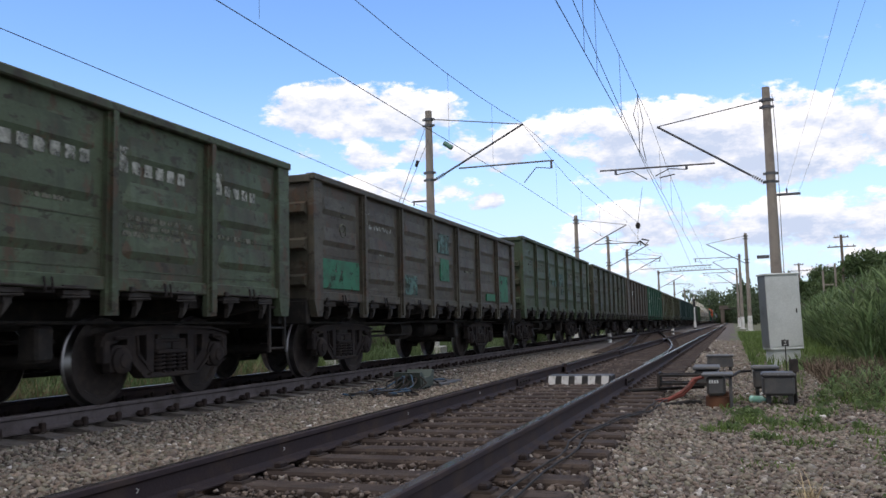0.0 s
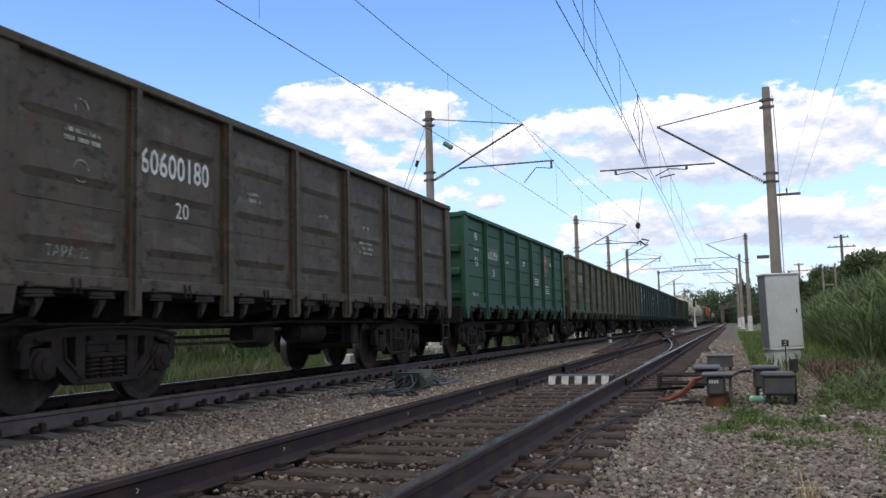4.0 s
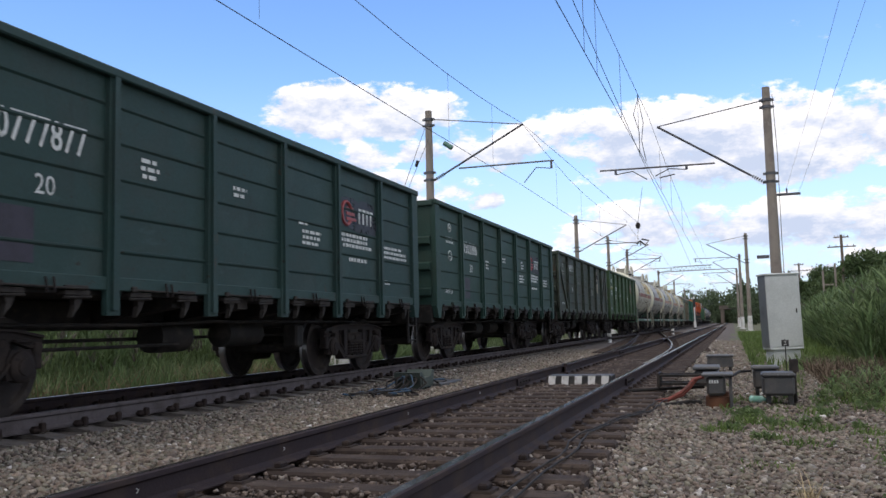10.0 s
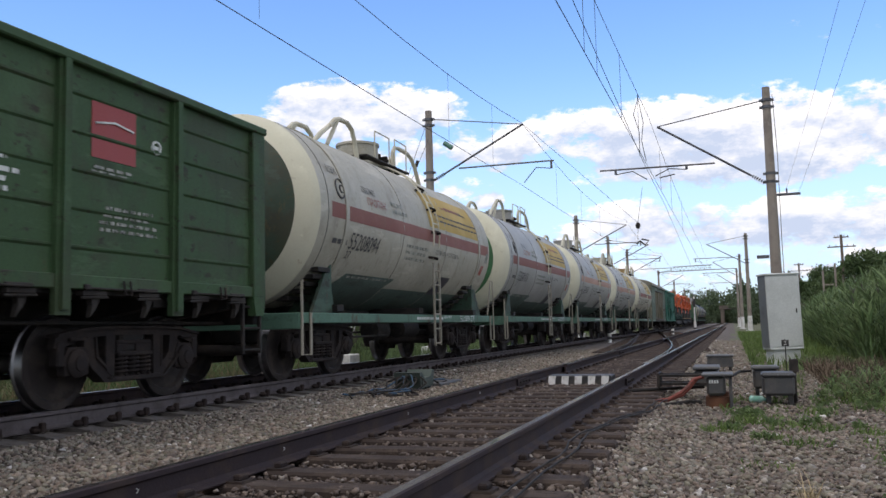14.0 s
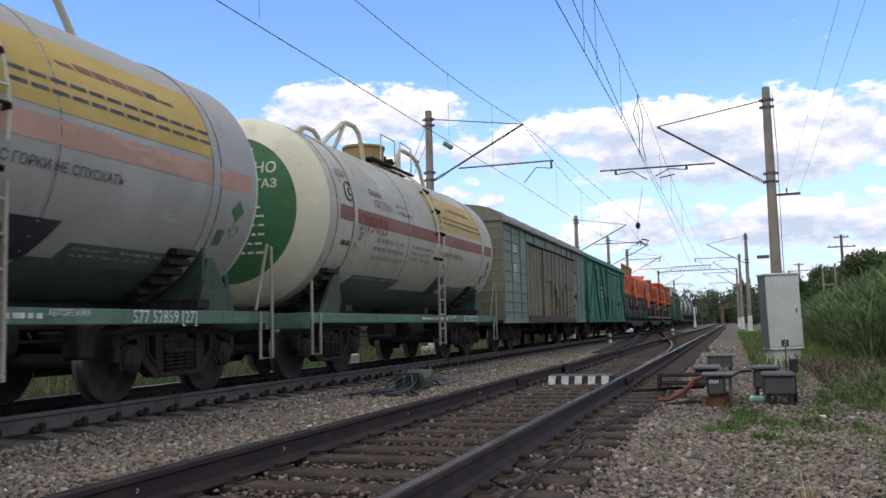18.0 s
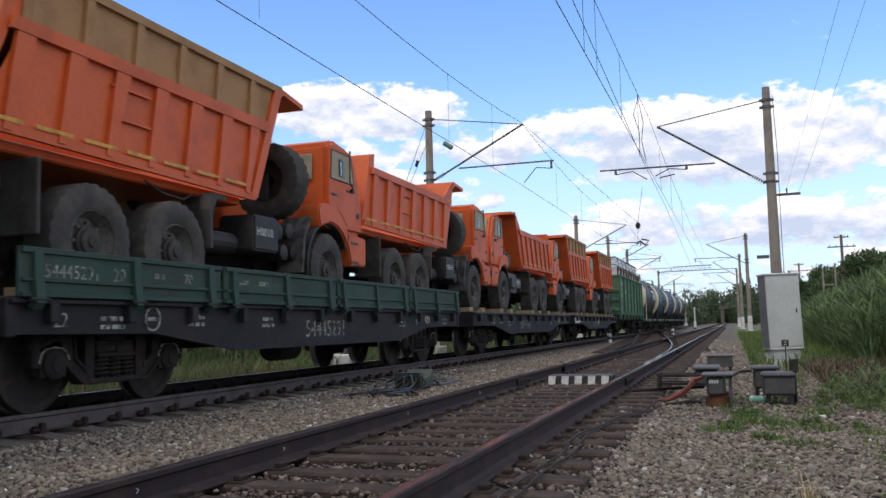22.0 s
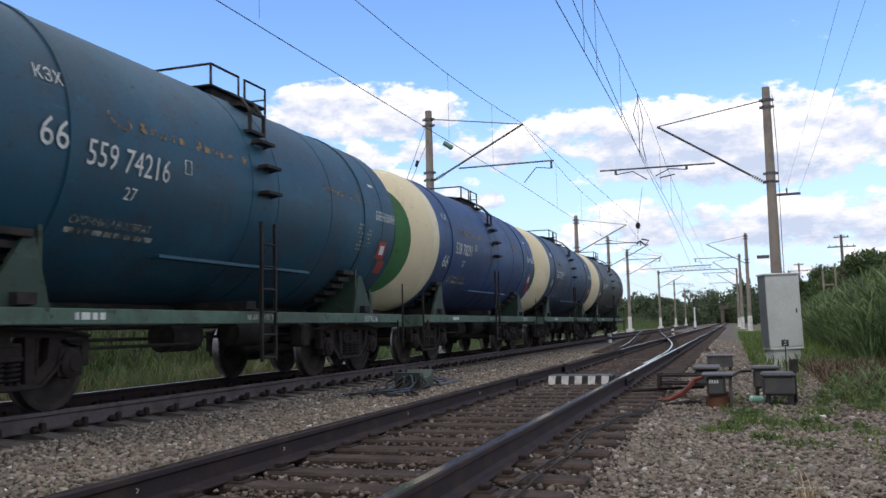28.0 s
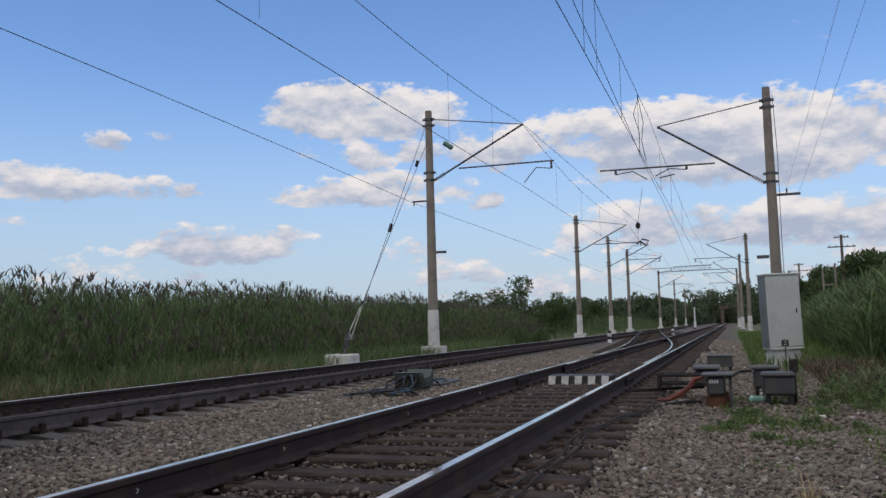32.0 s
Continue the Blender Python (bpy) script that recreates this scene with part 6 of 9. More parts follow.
        part("emblem", b, BLACK_IRON, w, "dark half cogwheel emblem")
        b = Build()
        for k in range(4):
            b.box(1.488, 1.494, panel_y(5) + 0.22 + 0.15 * k, panel_y(5) + 0.33 + 0.15 * k, 2.58, 2.72)
        part("logo_letters", b, BLACK_IRON, w, "dark block letters")
    return w


OLD = lambda: gondola(pressed=True)
GONDOLAS = [
    ("low", "dark green weathered open gondola wagon with faded white lettering", (0.064, 0.088, 0.050), 0.75, "52731973", "name", FADED),
    ("low", "dark brown-grey open gondola wagon with green touched-up patches", (0.070, 0.064, 0.046), 0.75, "52486657", "", FADED),
    ("old", "dull grey-green dirty open gondola wagon", (0.050, 0.074, 0.040), 0.65, "55841262", "name", GHOST),
    ("old", "brown-green dirty open gondola wagon with faded white lettering", (0.056, 0.066, 0.040), 0.8, "52724200", "name", GHOST),
    ("old", "brown-grey dirty open gondola wagon", (0.080, 0.068, 0.050), 0.75, "60600180", "", LETTER),
    ("new", "clean bright green open gondola wagon with a red square sign", (0.022, 0.090, 0.052), 0.25, "55302451", "red", LETTER),
    ("old", "olive green faded open gondola wagon with dark and teal patches", (0.084, 0.092, 0.043), 0.75, "56921133", "", LETTER),
    ("old", "olive green dusty open gondola wagon", (0.072, 0.084, 0.042), 0.8, "56919443", "", FADED),
    ("new", "dark teal clean open gondola wagon with white markings", (0.022, 0.052, 0.050), 0.2, "61450290", "ring", LETTER),
    ("new", "dark teal open gondola wagon with a red ring emblem", (0.022, 0.054, 0.049), 0.2, "60777877", "ring", LETTER),
    ("new", "dark blue-green open gondola wagon with white markings", (0.022, 0.058, 0.046), 0.2, "61502886", "ring", LETTER),
    ("braced", "dark grey-green open gondola wagon with slanting end braces", (0.042, 0.058, 0.042), 0.6, "55093777", "gear", LETTER),
    ("new", "grass green open gondola wagon with a dark square patch", (0.042, 0.088, 0.035), 0.5, "55369136", "red", LETTER),
]
PROTO = {"low": gondola(3.13, True), "old": gondola(3.45, True), "new": gondola(3.49, False), "braced": gondola(3.44, False, True)}
used = set()
C0 = 18.23 - 13.92
for i, (model, label, col, wear, number, kind, ink) in enumerate(GONDOLAS):
    TRAIN.append((PROTO[model] if model not in used else copy_thing(PROTO[model], Matrix.Identity(4)), C0 + 13.92 * i + (0.35 if i == 0 else 0.17 if i == 3 else 0)))
    used.add(model)
LOADED = copy_thing(PROTO["new"], Matrix.Identity(4))
RUSTS = {"low": 0.6, "old": 0.55, "new": 0.2, "braced": 0.5}
for k, ((w, _), (model, label, col, wear, number, kind, ink)) in enumerate(zip(TRAIN, GONDOLAS)):
    tagged(w, label)
    dress(w, wagon_paint("gondola_paint", col, wear=wear, rusty=RUSTS[model]), BODY)
    gondola_marks(w, number, ink, kind, 20 * k, 3.1 if model == "low" else 3.43, None if model == "new" else GHOST if model == "low" or ink is GHOST else FADED)
g1, g5, g6, g7, g12 = (TRAIN[k][0] for k in (1, 5, 6, 7, 12))
for i, y0, y1, z0, z1, mt in ((0, 0.2, 1.6, 1.40, 1.86, GREEN_PATCH), (2, 0.0, 0.9, 1.40, 1.78, TEAL_PATCH), (3, 0.62, 1.22, 1.76, 2.24, GREEN_PATCH), (3, 0.50, 1.25, 2.36, 2.78, TEAL_PATCH), (6, 0.3, 1.2, 1.4, 2.1, GREEN_PATCH), (5, 0.75, 1.6, 1.4, 1.58, GREEN_PATCH)):
    patch(g1, panel_y(i) + y0, panel_y(i) + y1, z0, z1, mt, "bright green touched-up patch", 1.5095, True, 0.031)
g2, g3 = TRAIN[2][0], TRAIN[3][0]
for w, i, y0, y1, z0, z1, mt in ((g2, 2, 0.1, 0.6, 2.3, 2.75, TEAL_PATCH), (g2, 2, 0.8, 1.3, 2.15, 2.3, TEAL_PATCH), (g2, 2, 1.35, 1.7, 2.1, 2.32, TEAL_PATCH), (g2, 3, 0.5, 1.2, 2.15, 2.6, TEAL_PATCH), (g2, 3, 0.9, 1.2, 1.85, 2.05, TEAL_PATCH), (g3, 1, 0.1, 0.8, 1.4, 1.75, BLUE_PATCH)):
    patch(w, panel_y(i) + y0, panel_y(i) + y1, z0, z1, mt, "worn repainted patch", 1.5095, True, 0.031)
for i, y0, y1, z0, z1, mt in ((1, 0.15, 1.0, 1.40, 1.9, BLUE_PATCH), (1, 0.95, 1.55, 1.38, 1.66, GREEN_PATCH), (3, 0.3, 1.2, 2.3, 2.6, TEAL_PATCH), (2, 0.5, 0.9, 1.38, 1.5, GREEN_PATCH)):
    patch(g6, panel_y(i) + y0, panel_y(i) + y1, z0, z1, mt, "repainted patch", 1.5095, True, 0.031)
patch(g7, panel_y(4) + 0.6, panel_y(4) + 0.95, 1.8, 2.05, TEAL_PATCH, "teal patch")
patch(g12, panel_y(1) + 0.12, panel_y(1) + 0.85, 1.45, 1.95, PLUM_PATCH, "dark plum square patch", crisp=True)
patch(g12, panel_y(0) + 0.6, panel_y(0) + 1.5, 2.55, 2.68, surface("yellow_smear", (0.30, 0.28, 0.10), 0.7, 0, scale=5), "yellow smear")
for k in (8, 9, 10):
    patch(TRAIN[k][0], panel_y(1) + 0.08, panel_y(1) + 0.76, 1.42, 1.92, PLUM_PATCH, "dark plum square patch", crisp=True)
FACE = 18.23 + 13.92 * 11 + 6.96

# load of wrapped packages
tagged(LOADED, "green open gondola wagon loaded above the rim with wrapped packages")
dress(LOADED, wagon_paint("gondola_paint", (0.080, 0.175, 0.105), wear=0.6, rusty=0.45), BODY)
gondola_marks(LOADED, "54180641", LETTER, "", 900)
patch(LOADED, panel_y(1) - 0.7, panel_y(1) - 0.1, 1.45, 1.98, PLUM_PATCH, "dark plum square patch", crisp=True)
patch(LOADED, panel_y(4) + 0.3, panel_y(4) + 0.75, 2.25, 2.75, TEAL_PATCH, "teal sign patch")
WRAP = surface("silver_wrap", (0.62, 0.63, 0.65), 0.32, 0.55, (0.40, 0.41, 0.43), (0.74, 0.75, 0.76), 5, 9, 0.5, 0.4, 1.0)
WOOD = surface("raw_timber", (0.15, 0.105, 0.07), 0.85, 0, (0.14, 0.09, 0.055), None, 5, 50, 0.5, 0, 0.3)
BATTEN = surface("dark_batten", (0.07, 0.055, 0.042), 0.85, 0, (0.12, 0.09, 0.06), None, 5, 50, 0.5, 0, 0.3)
PRINT = surface("red_print", (0.22, 0.06, 0.07), 0.6, 0, scale=5)
rk = random.Random(3)
for tier, (z0, z1, xo) in enumerate(((3.30, 3.62, 1.30), (3.64, 4.06, 1.26), (4.10, 4.50, 1.22))):
    for y0, y1 in ((-6.0, -0.2), (0.0, 5.9)):
        for s in (1, -1):
            b = Build().box(*sorted((s * 0.03, s * xo)), y0 + 0.12 * tier, y1 - 0.12 * tier, z0, z1, 0.03)
            pk = part("package", b, WRAP, LOADED, "silver-white wrapped bundle with red print")
            if s > 0 and tier:
                for k in range(6):
                    yy = y0 + 0.6 + k * 0.95
                    pr = Build()
                    for j in range(3):
                        pr.box(xo, xo + 0.004, yy + 0.13 * j, yy + 0.13 * j + 0.09, z0 + 0.16, z0 + 0.25)
                    part("print_mark", pr, PRINT, pk)
for k in range(9):
    y = -5.7 + k * 1.42
    part("stake", Build().box(1.31, 1.41, y - 0.06, y + 0.06, 2.6, 4.02, 0.008), WOOD, LOADED, "raw wooden stake")
for k in range(13):
    y = -5.7 + k * 0.95
    part("batten", Build().box(-1.2, 1.3, y - 0.06, y + 0.06, 4.505, 4.56, 0.006), BATTEN, LOADED)
    if k % 2:
        part("strap", Build().tube([(1.23, y, 4.55), (1.29, y + 0.3, 4.08), (1.34, y + 0.5, 3.6)], 0.012, 6), BATTEN, LOADED)
part("side_board", Build().box(1.33, 1.38, -5.8, 5.7, 3.86, 3.96), WOOD, LOADED)
part("handbrake_wheel", Build().tube([(1.5, -5.6 + math.cos(a) * 0.22, 0.95 + math.sin(a) * 0.22) for a in np.linspace(0, 6.29, 17)], 0.015, 6).rod((1.5, -5.82, 0.95), (1.5, -5.38, 0.95), 0.012, 6).rod((1.5, -5.6, 0.73), (1.5, -5.6, 1.17), 0.012, 6), BLACK_IRON, LOADED)


# ---- tank wagons ----
def shell_grid(y0, y1, a0, a1, r, zc, n=12, skew=0.0):
    """A patch of a tank's shell between two angles above the horizontal, on the siding's side."""
    vs, fs = [], []
    for i in range(n + 1):
        a = radians(a0 + (a1 - a0) * i / n)
        for j in range(2):
            vs.append((math.cos(a) * r, (y0, y1)[j] + skew * i / n, zc + math.sin(a) * r))
    for i in range(n):
        fs.append((2 * i, 2 * i + 1, 2 * i + 3, 2 * i + 2))
    b = Build()
    b.add(vs, fs)
    return b


def shell_text(w, text, size, material, y, angle, r, zc, name="lettering", bold=False):
    o = letters(text, size, material, w, y, 0, 0, name, bold)
    a = radians(angle)
    up, out = Vector((-math.sin(a), 0, math.cos(a))), Vector((math.cos(a), 0, math.sin(a)))
    at = Vector((0, 0, zc)) + out * (r + 0.012)
    o.matrix_basis = Matrix(((0, up.x, out.x, at.x), (1, 0, 0, y), (0, up.z, out.z, at.z), (0, 0, 0, 1)))
    return o


def shell_bars(w, y, angle, width, rows, material, r, zc, seed=1, step=2.6, tall=1.5):
    k = random.Random(seed)
    for i in range(rows):
        b = Build()
        yy = y
        while yy < y + width * k.uniform(0.7, 1.0):
            q = yy + k.uniform(0.06, 0.16)
            g = shell_grid(yy, q, angle - i * step, angle - i * step + tall, r + 0.006, zc, 2)
            b.add(g.v, g.f)
            yy = q + 0.035
        part("small_print", b, material, w)


def shell_diamond(y, angle, wide, tall, r, zc):
    b = Build()
    b.add([(math.cos(radians(a)) * r, q, zc + math.sin(radians(a)) * r) for q, a in ((y - wide, angle), (y, angle - tall), (y + wide, angle), (y, angle + tall))], [(0, 1, 2, 3)])
    return b


def ladder(w, y, x, z0, z1, material, width=0.36, step=0.3):
    stile = Build().box(x - 0.02, x + 0.02, y - width / 2 - 0.02, y - width / 2 + 0.02, z0, z1).mesh("stile", material)
    rung = Build().rod((x, y - width / 2, 0), (x, y + width / 2, 0), 0.018, 6).mesh("rung", material)
    lad = part("ladder", stile, None, w)
    part("stile", stile, None, lad, at=(0, width, 0))
    for k in range(int((z1 - z0 - 0.05) / step) + 1):
        part("rung", rung, None, lad, at=(0, 0, z0 + 0.05 + k * step))
    return lad


def rail_loop(pts, r=0.018):
    return Build().tube(pts, r, 6)


def tank_base(w, r, zc, sill, saddle, hl, strap, inset=0.0):
    for s in (1, -1):
        part("side_sill", Build().box(*sorted((s * 1.33, s * 1.46)), -5.42, 5.42, 0.86, 1.02, 0.01), sill, w)
        m = pose(0, 0, 0, 0, 0, 0 if s > 0 else 180)
        part("end_beam", Build().box(-1.45, 1.45, 5.30, 5.44, 0.78, 1.02, 0.01), sill, w, at=m)
        # saddle: gusset plates rising from the frame to the shell, with stepped wedges beside them
        for x in (1, -1):
            part("saddle_plate", Build().prism([(3.92, 1.02), (4.75, 1.02), (4.26, 1.68), (4.12, 1.68)], *sorted((x * 1.26, x * 1.31))), saddle, w, at=m @ pose(0, -inset, 0))
            part("saddle_rib", Build().prism([(0.5, 1.02), (1.3, 1.02), (1.3, zc - 0.75), (1.2, zc - 0.85), (0.8, zc - 1.26)] if x > 0 else [(-1.3, 1.02), (-0.5, 1.02), (-0.8, zc - 1.26), (-1.2, zc - 0.85), (-1.3, zc - 0.75)], 4.02, 4.08, "y"), saddle, w, at=m @ pose(0, -inset, 0))
            for k in range(5):       # stepped blocks under the shell
                drop = 0.95 + 0.11 * k
                out = math.sqrt(r * r - drop * drop)
                a0 = 3.42 if s > 0 else 4.18
                part("saddle_wedge", Build().box(*sorted((x * (out - 0.16), x * (out + 0.12))), a0, a0 + 0.42, zc - drop - 0.05, zc - drop + 0.025, 0.008), BLACK_IRON, w, at=m @ pose(0, -inset, 0))
        g = Build()
        prof = [(3.86, r + 0.002), (3.86, r + 0.022), (3.98, r + 0.022), (3.98, r + 0.002)]
        g.lathe(prof, 56, "y", pose(0, 0, zc))
        part("strap", g, strap, w, at=m @ pose(0, -inset, 0), smooth=40)
        for x in (1, -1) if s > 0 else ():
            part("end_strut", Build().prism([(4.62, 1.0), (4.72, 1.0), (5.10, 1.80), (5.32, 1.0), (5.42, 1.0), (5.16, 1.95), (5.06, 1.95)], *sorted((x * 0.84, x * 0.88))), saddle, w, at=m)
    under_gear(w, 5.3, (-3.9, 0, 3.9))
    bogies(w, 7.8)
    couplers(w, 6.01)


def dished(y0, r, sgn, k0, k1):
    """Part of a dished end from radius share k0 to k1."""
    prof = []
    for i in range(9):
        k = k0 + (k1 - k0) * i / 8
        prof.append((y0 + sgn * 0.62 * math.sqrt(max(0.0, 1 - (k * 0.998) ** 2)), r * k))
    return prof


def lathe_open(prof, n, zc):
    vs, fs = [], []
    for a, rr in prof:
        for k in range(n):
            vs.append((math.cos(2 * math.pi * k / n) * rr, a, zc + math.sin(2 * math.pi * k / n) * rr))
    for i in range(len(prof) - 1):
        for k in range(n):
            fs.append((i * n + k, i * n + (k + 1) % n, (i + 1) * n + (k + 1) % n, (i + 1) * n + k))
    b = Build()
    b.add(vs, fs)
    return b


SILL_GREEN = wagon_paint("sill_green", (0.085, 0.17, 0.12), wear=0.6, rusty=0.45)
SILL_DARK = wagon_paint("sill_dark_green", (0.032, 0.062, 0.045), wear=0.6)
SADDLE_GREEN = wagon_paint("saddle_green", (0.045, 0.085, 0.058), wear=0.7)
CAP_GREEN = wagon_paint("cap_green", (0.045, 0.155, 0.065), wear=0.3, rusty=0.15)
CAP_DARK = wagon_paint("cap_dark", (0.034, 0.060, 0.042), (0.075, 0.07, 0.04), (0.10, 0.09, 0.045), wear=0.7, rusty=0.5)
CAP_CREAM = wagon_paint("cap_cream", (0.60, 0.58, 0.45), (0.42, 0.37, 0.25), (0.33, 0.26, 0.16), wear=0.25, rusty=0.2)
STRIPE = wagon_paint("stripe_brown", (0.22, 0.085, 0.07), (0.2, 0.12, 0.09), (0.14, 0.09, 0.07), wear=0.4, rusty=0.2)
STRIPE_PALE = wagon_paint("stripe_faded", (0.42, 0.25, 0.19), (0.3, 0.2, 0.15), (0.25, 0.16, 0.12), wear=0.4, rusty=0.2)
YELLOW = wagon_paint("yellow_field", (0.43, 0.30, 0.075), (0.4, 0.3, 0.15), (0.3, 0.25, 0.15), wear=0.35, rusty=0.15)
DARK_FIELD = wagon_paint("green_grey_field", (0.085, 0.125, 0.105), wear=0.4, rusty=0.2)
DARK_SQUARE = surface("purple_black_paint", (0.026, 0.024, 0.036), 0.5, 0, (0.040, 0.036, 0.045), None, 3, 40, 0.5, 0, 0.05)
DARK_INK = surface("dark_lettering", (0.045, 0.045, 0.05), 0.7, 0, (0.12, 0.11, 0.10), None, 6, 50, 0.4, 0, 0.05)
RED_INK = surface("red_lettering", (0.30, 0.06, 0.045), 0.7, 0, (0.35, 0.2, 0.16), None, 6, 50, 0.4, 0, 0.05)
PIPE_CREAM = wagon_paint("cream_pipe", (0.52, 0.50, 0.40), (0.35, 0.3, 0.22), (0.25, 0.18, 0.1), wear=0.4, rusty=0.3)
LADDER_GREY = wagon_paint("ladder_grey", (0.30, 0.275, 0.22), (0.12, 0.10, 0.08), (0.15, 0.1, 0.06), wear=0.6, rusty=0.45)
R_T, Z_T, H_T = 1.56, 2.67, 4.85


def gas_tank(label, cream, number, number_ink, stripe_number, green_end, hatch, stripe):
    w = thing("gas_tank_wagon", label, "wagon", "wagons of the freight train")
    part("tank_shell", lathe_open([(y, R_T) for y in (-H_T - 0.04, -3.9, -1.3, 1.3, 3.9, H_T + 0.04)], 64, Z_T), cream, w, smooth=40)
    for sgn in (-1, 1):
        part("end_ring", lathe_open(dished(sgn * H_T, R_T, sgn, 0.75 if green_end or sgn > 0 else 0.82, 1.0), 64, Z_T), CAP_CREAM, w, smooth=60)
        part("end_disc", lathe_open(dished(sgn * H_T, R_T, sgn, 0.001, 0.75 if green_end or sgn > 0 else 0.82), 64, Z_T), CAP_GREEN if green_end or sgn > 0 else CAP_DARK, w, "green painted end disc" if green_end or sgn > 0 else "dark grey-green dirty end disc", smooth=60)
    for y in (-1.3, 1.3):
        part("weld_band", Build().lathe([(y - 0.012, R_T + 0.001), (y - 0.012, R_T + 0.006), (y + 0.012, R_T + 0.006), (y + 0.012, R_T + 0.001)], 56, "y", pose(0, 0, Z_T)), cream, w, smooth=40)
    part("stripe", shell_grid(-4.5, 4.75, -5, 4, R_T + 0.004, Z_T), stripe, w, "faded red-brown stripe")
    part("colour_field", shell_grid(0.25, 4.0, 7, 39, R_T + 0.004, Z_T), YELLOW, w, "yellow painted field")
    part("lower_field", shell_grid(-3.55, -1.3, -47, -38, R_T + 0.005, Z_T, 12, 0.25), DARK_FIELD, w, "grey-green painted field")
    # darker band from 47 degrees down, along most of the belly
    part("lower_coat", shell_grid(-3.6, 4.3, -86, -47, R_T + 0.003, Z_T), DARK_FIELD, w, "dark green lower band")
    sq = 0.72 if stripe_number else 1.3
    part("dark_square", shell_grid(sq, sq + 0.66, -49, -31, R_T + 0.006, Z_T, 6, 0.22), DARK_SQUARE, w, "purple-black painted square")
    if stripe_number:
        part("rear_field", shell_grid(sq + 1.0, 3.75, -50, -39, R_T + 0.0055, Z_T, 12, 0.12), DARK_FIELD, w, "grey-green painted field")
        shell_bars(w, sq + 1.2, -42, 1.7, 2, FADED, R_T + 0.004, Z_T, 16, 3.0, 1.3)
    for y in (-4.62, -3.98, -1.31, 1.32, 4.05):
        part("weld_seam", Build().lathe([(y - 0.006, R_T + 0.001), (y - 0.006, R_T + 0.006), (y + 0.006, R_T + 0.006), (y + 0.006, R_T + 0.001)], 56, "y", pose(0, 0, Z_T)), DARK_INK, w, smooth=40)
    # the operator's name and arrows as plain bars
    for k in range(12):
        b = Build()
        yy = 0.72 + 0.265 * k
        strokes = [(0.0, 0.22, 17.6, 19.2), (0.0, 0.22, 13.0, 14.6)]
        for y0, y1, a0, a1 in strokes:
            g = shell_grid(yy + y0, yy + y1, a0, a1, R_T + 0.008, Z_T, 3)
            b.add(g.v, g.f)
        part("name_stroke", b, DARK_INK, w)
    for k in range(7):
        part("arrow_mark", shell_grid(1.45 + 0.27 * k, 1.68 + 0.27 * k, 26.5, 29.5 if 0 < k < 6 else 28.0, R_T + 0.008, Z_T, 2, -0.06), DARK_INK if k > 4 else STRIPE, w)
    o = shell_text(w, number, 0.42, number_ink, -3.74, -9 if stripe_number else -22, R_T, Z_T, "wagon_number")
    o.scale = (0.76, 1.0, 1.0)
    shell_text(w, "27", 0.2, DARK_INK, -3.74, -15 if stripe_number else -28, R_T, Z_T)
    shell_text(w, "ПРОПАН", 0.2, RED_INK, -3.05, 8, R_T, Z_T)
    shell_text(w, "С ГОРКИ НЕ СПУСКАТЬ", 0.14, DARK_INK, 0.62, -14, R_T, Z_T)
    shell_text(w, "КЗХ", 0.19, DARK_INK, -4.45, 22, R_T, Z_T)
    for a0, a1 in ((40, 320), (60, 300)):
        o = Build().tube([(math.cos(radians(13)) * (R_T + 0.004) - math.sin(radians(13)) * math.sin(radians(a)) * (0.16 if a0 == 40 else 0.06), -4.12 + math.cos(radians(a)) * (0.15 if a0 == 40 else 0.06) + (0.05 if a0 > 40 else 0), Z_T + 0.36 + math.sin(radians(a)) * (0.16 if a0 == 40 else 0.06)) for a in range(a0, a1 + 1, 20)], 0.014, 5)
        part("emblem", o, DARK_INK, w)
    shell_text(w, "П063402", 0.16, DARK_INK, -3.2, 16, R_T, Z_T)
    shell_bars(w, -1.9, 8, 0.8, 2, FADED, R_T, Z_T, 3, -5, 3)
    if stripe_number:
        shell_bars(w, -2.9, -14, 1.5, 1, FADED, R_T, Z_T, 4, 4, 3)
        shell_bars(w, -3.0, -20, 1.6, 2, FADED, R_T, Z_T, 24, 6, 3)
    shell_bars(w, -1.1, -13, 1.2, 3, FADED, R_T, Z_T, 26, 4.5, 2.2)
    shell_bars(w, -4.35, -20, 0.6, 1, DARK_INK, R_T, Z_T, 8, 4, 3)
    shell_bars(w, -3.2, -41, 2.2, 1, FADED, R_T, Z_T, 6, 3.5, 1.6)
    if stripe_number:            # green diamond with a white one below it, a pale rust-edged plate under both
        for a, mt in ((-14, CAP_GREEN), (-23, FADED)):
            part("hazard_diamond", shell_diamond(4.5, a, 0.14, 5.2, R_T + 0.007, Z_T), mt, w)
        part("hazard_plate", shell_grid(4.15, 4.32, -32, -24, R_T + 0.006, Z_T, 4), PALE_PATCH, w)
    else:
        for y, a, mt in ((4.15, -24, RED_INK), (4.45, -12, FADED)):
            part("hazard_diamond", shell_grid(y, y + 0.22, a, a + 9, R_T + 0.006, Z_T, 4, 0.1), mt, w)
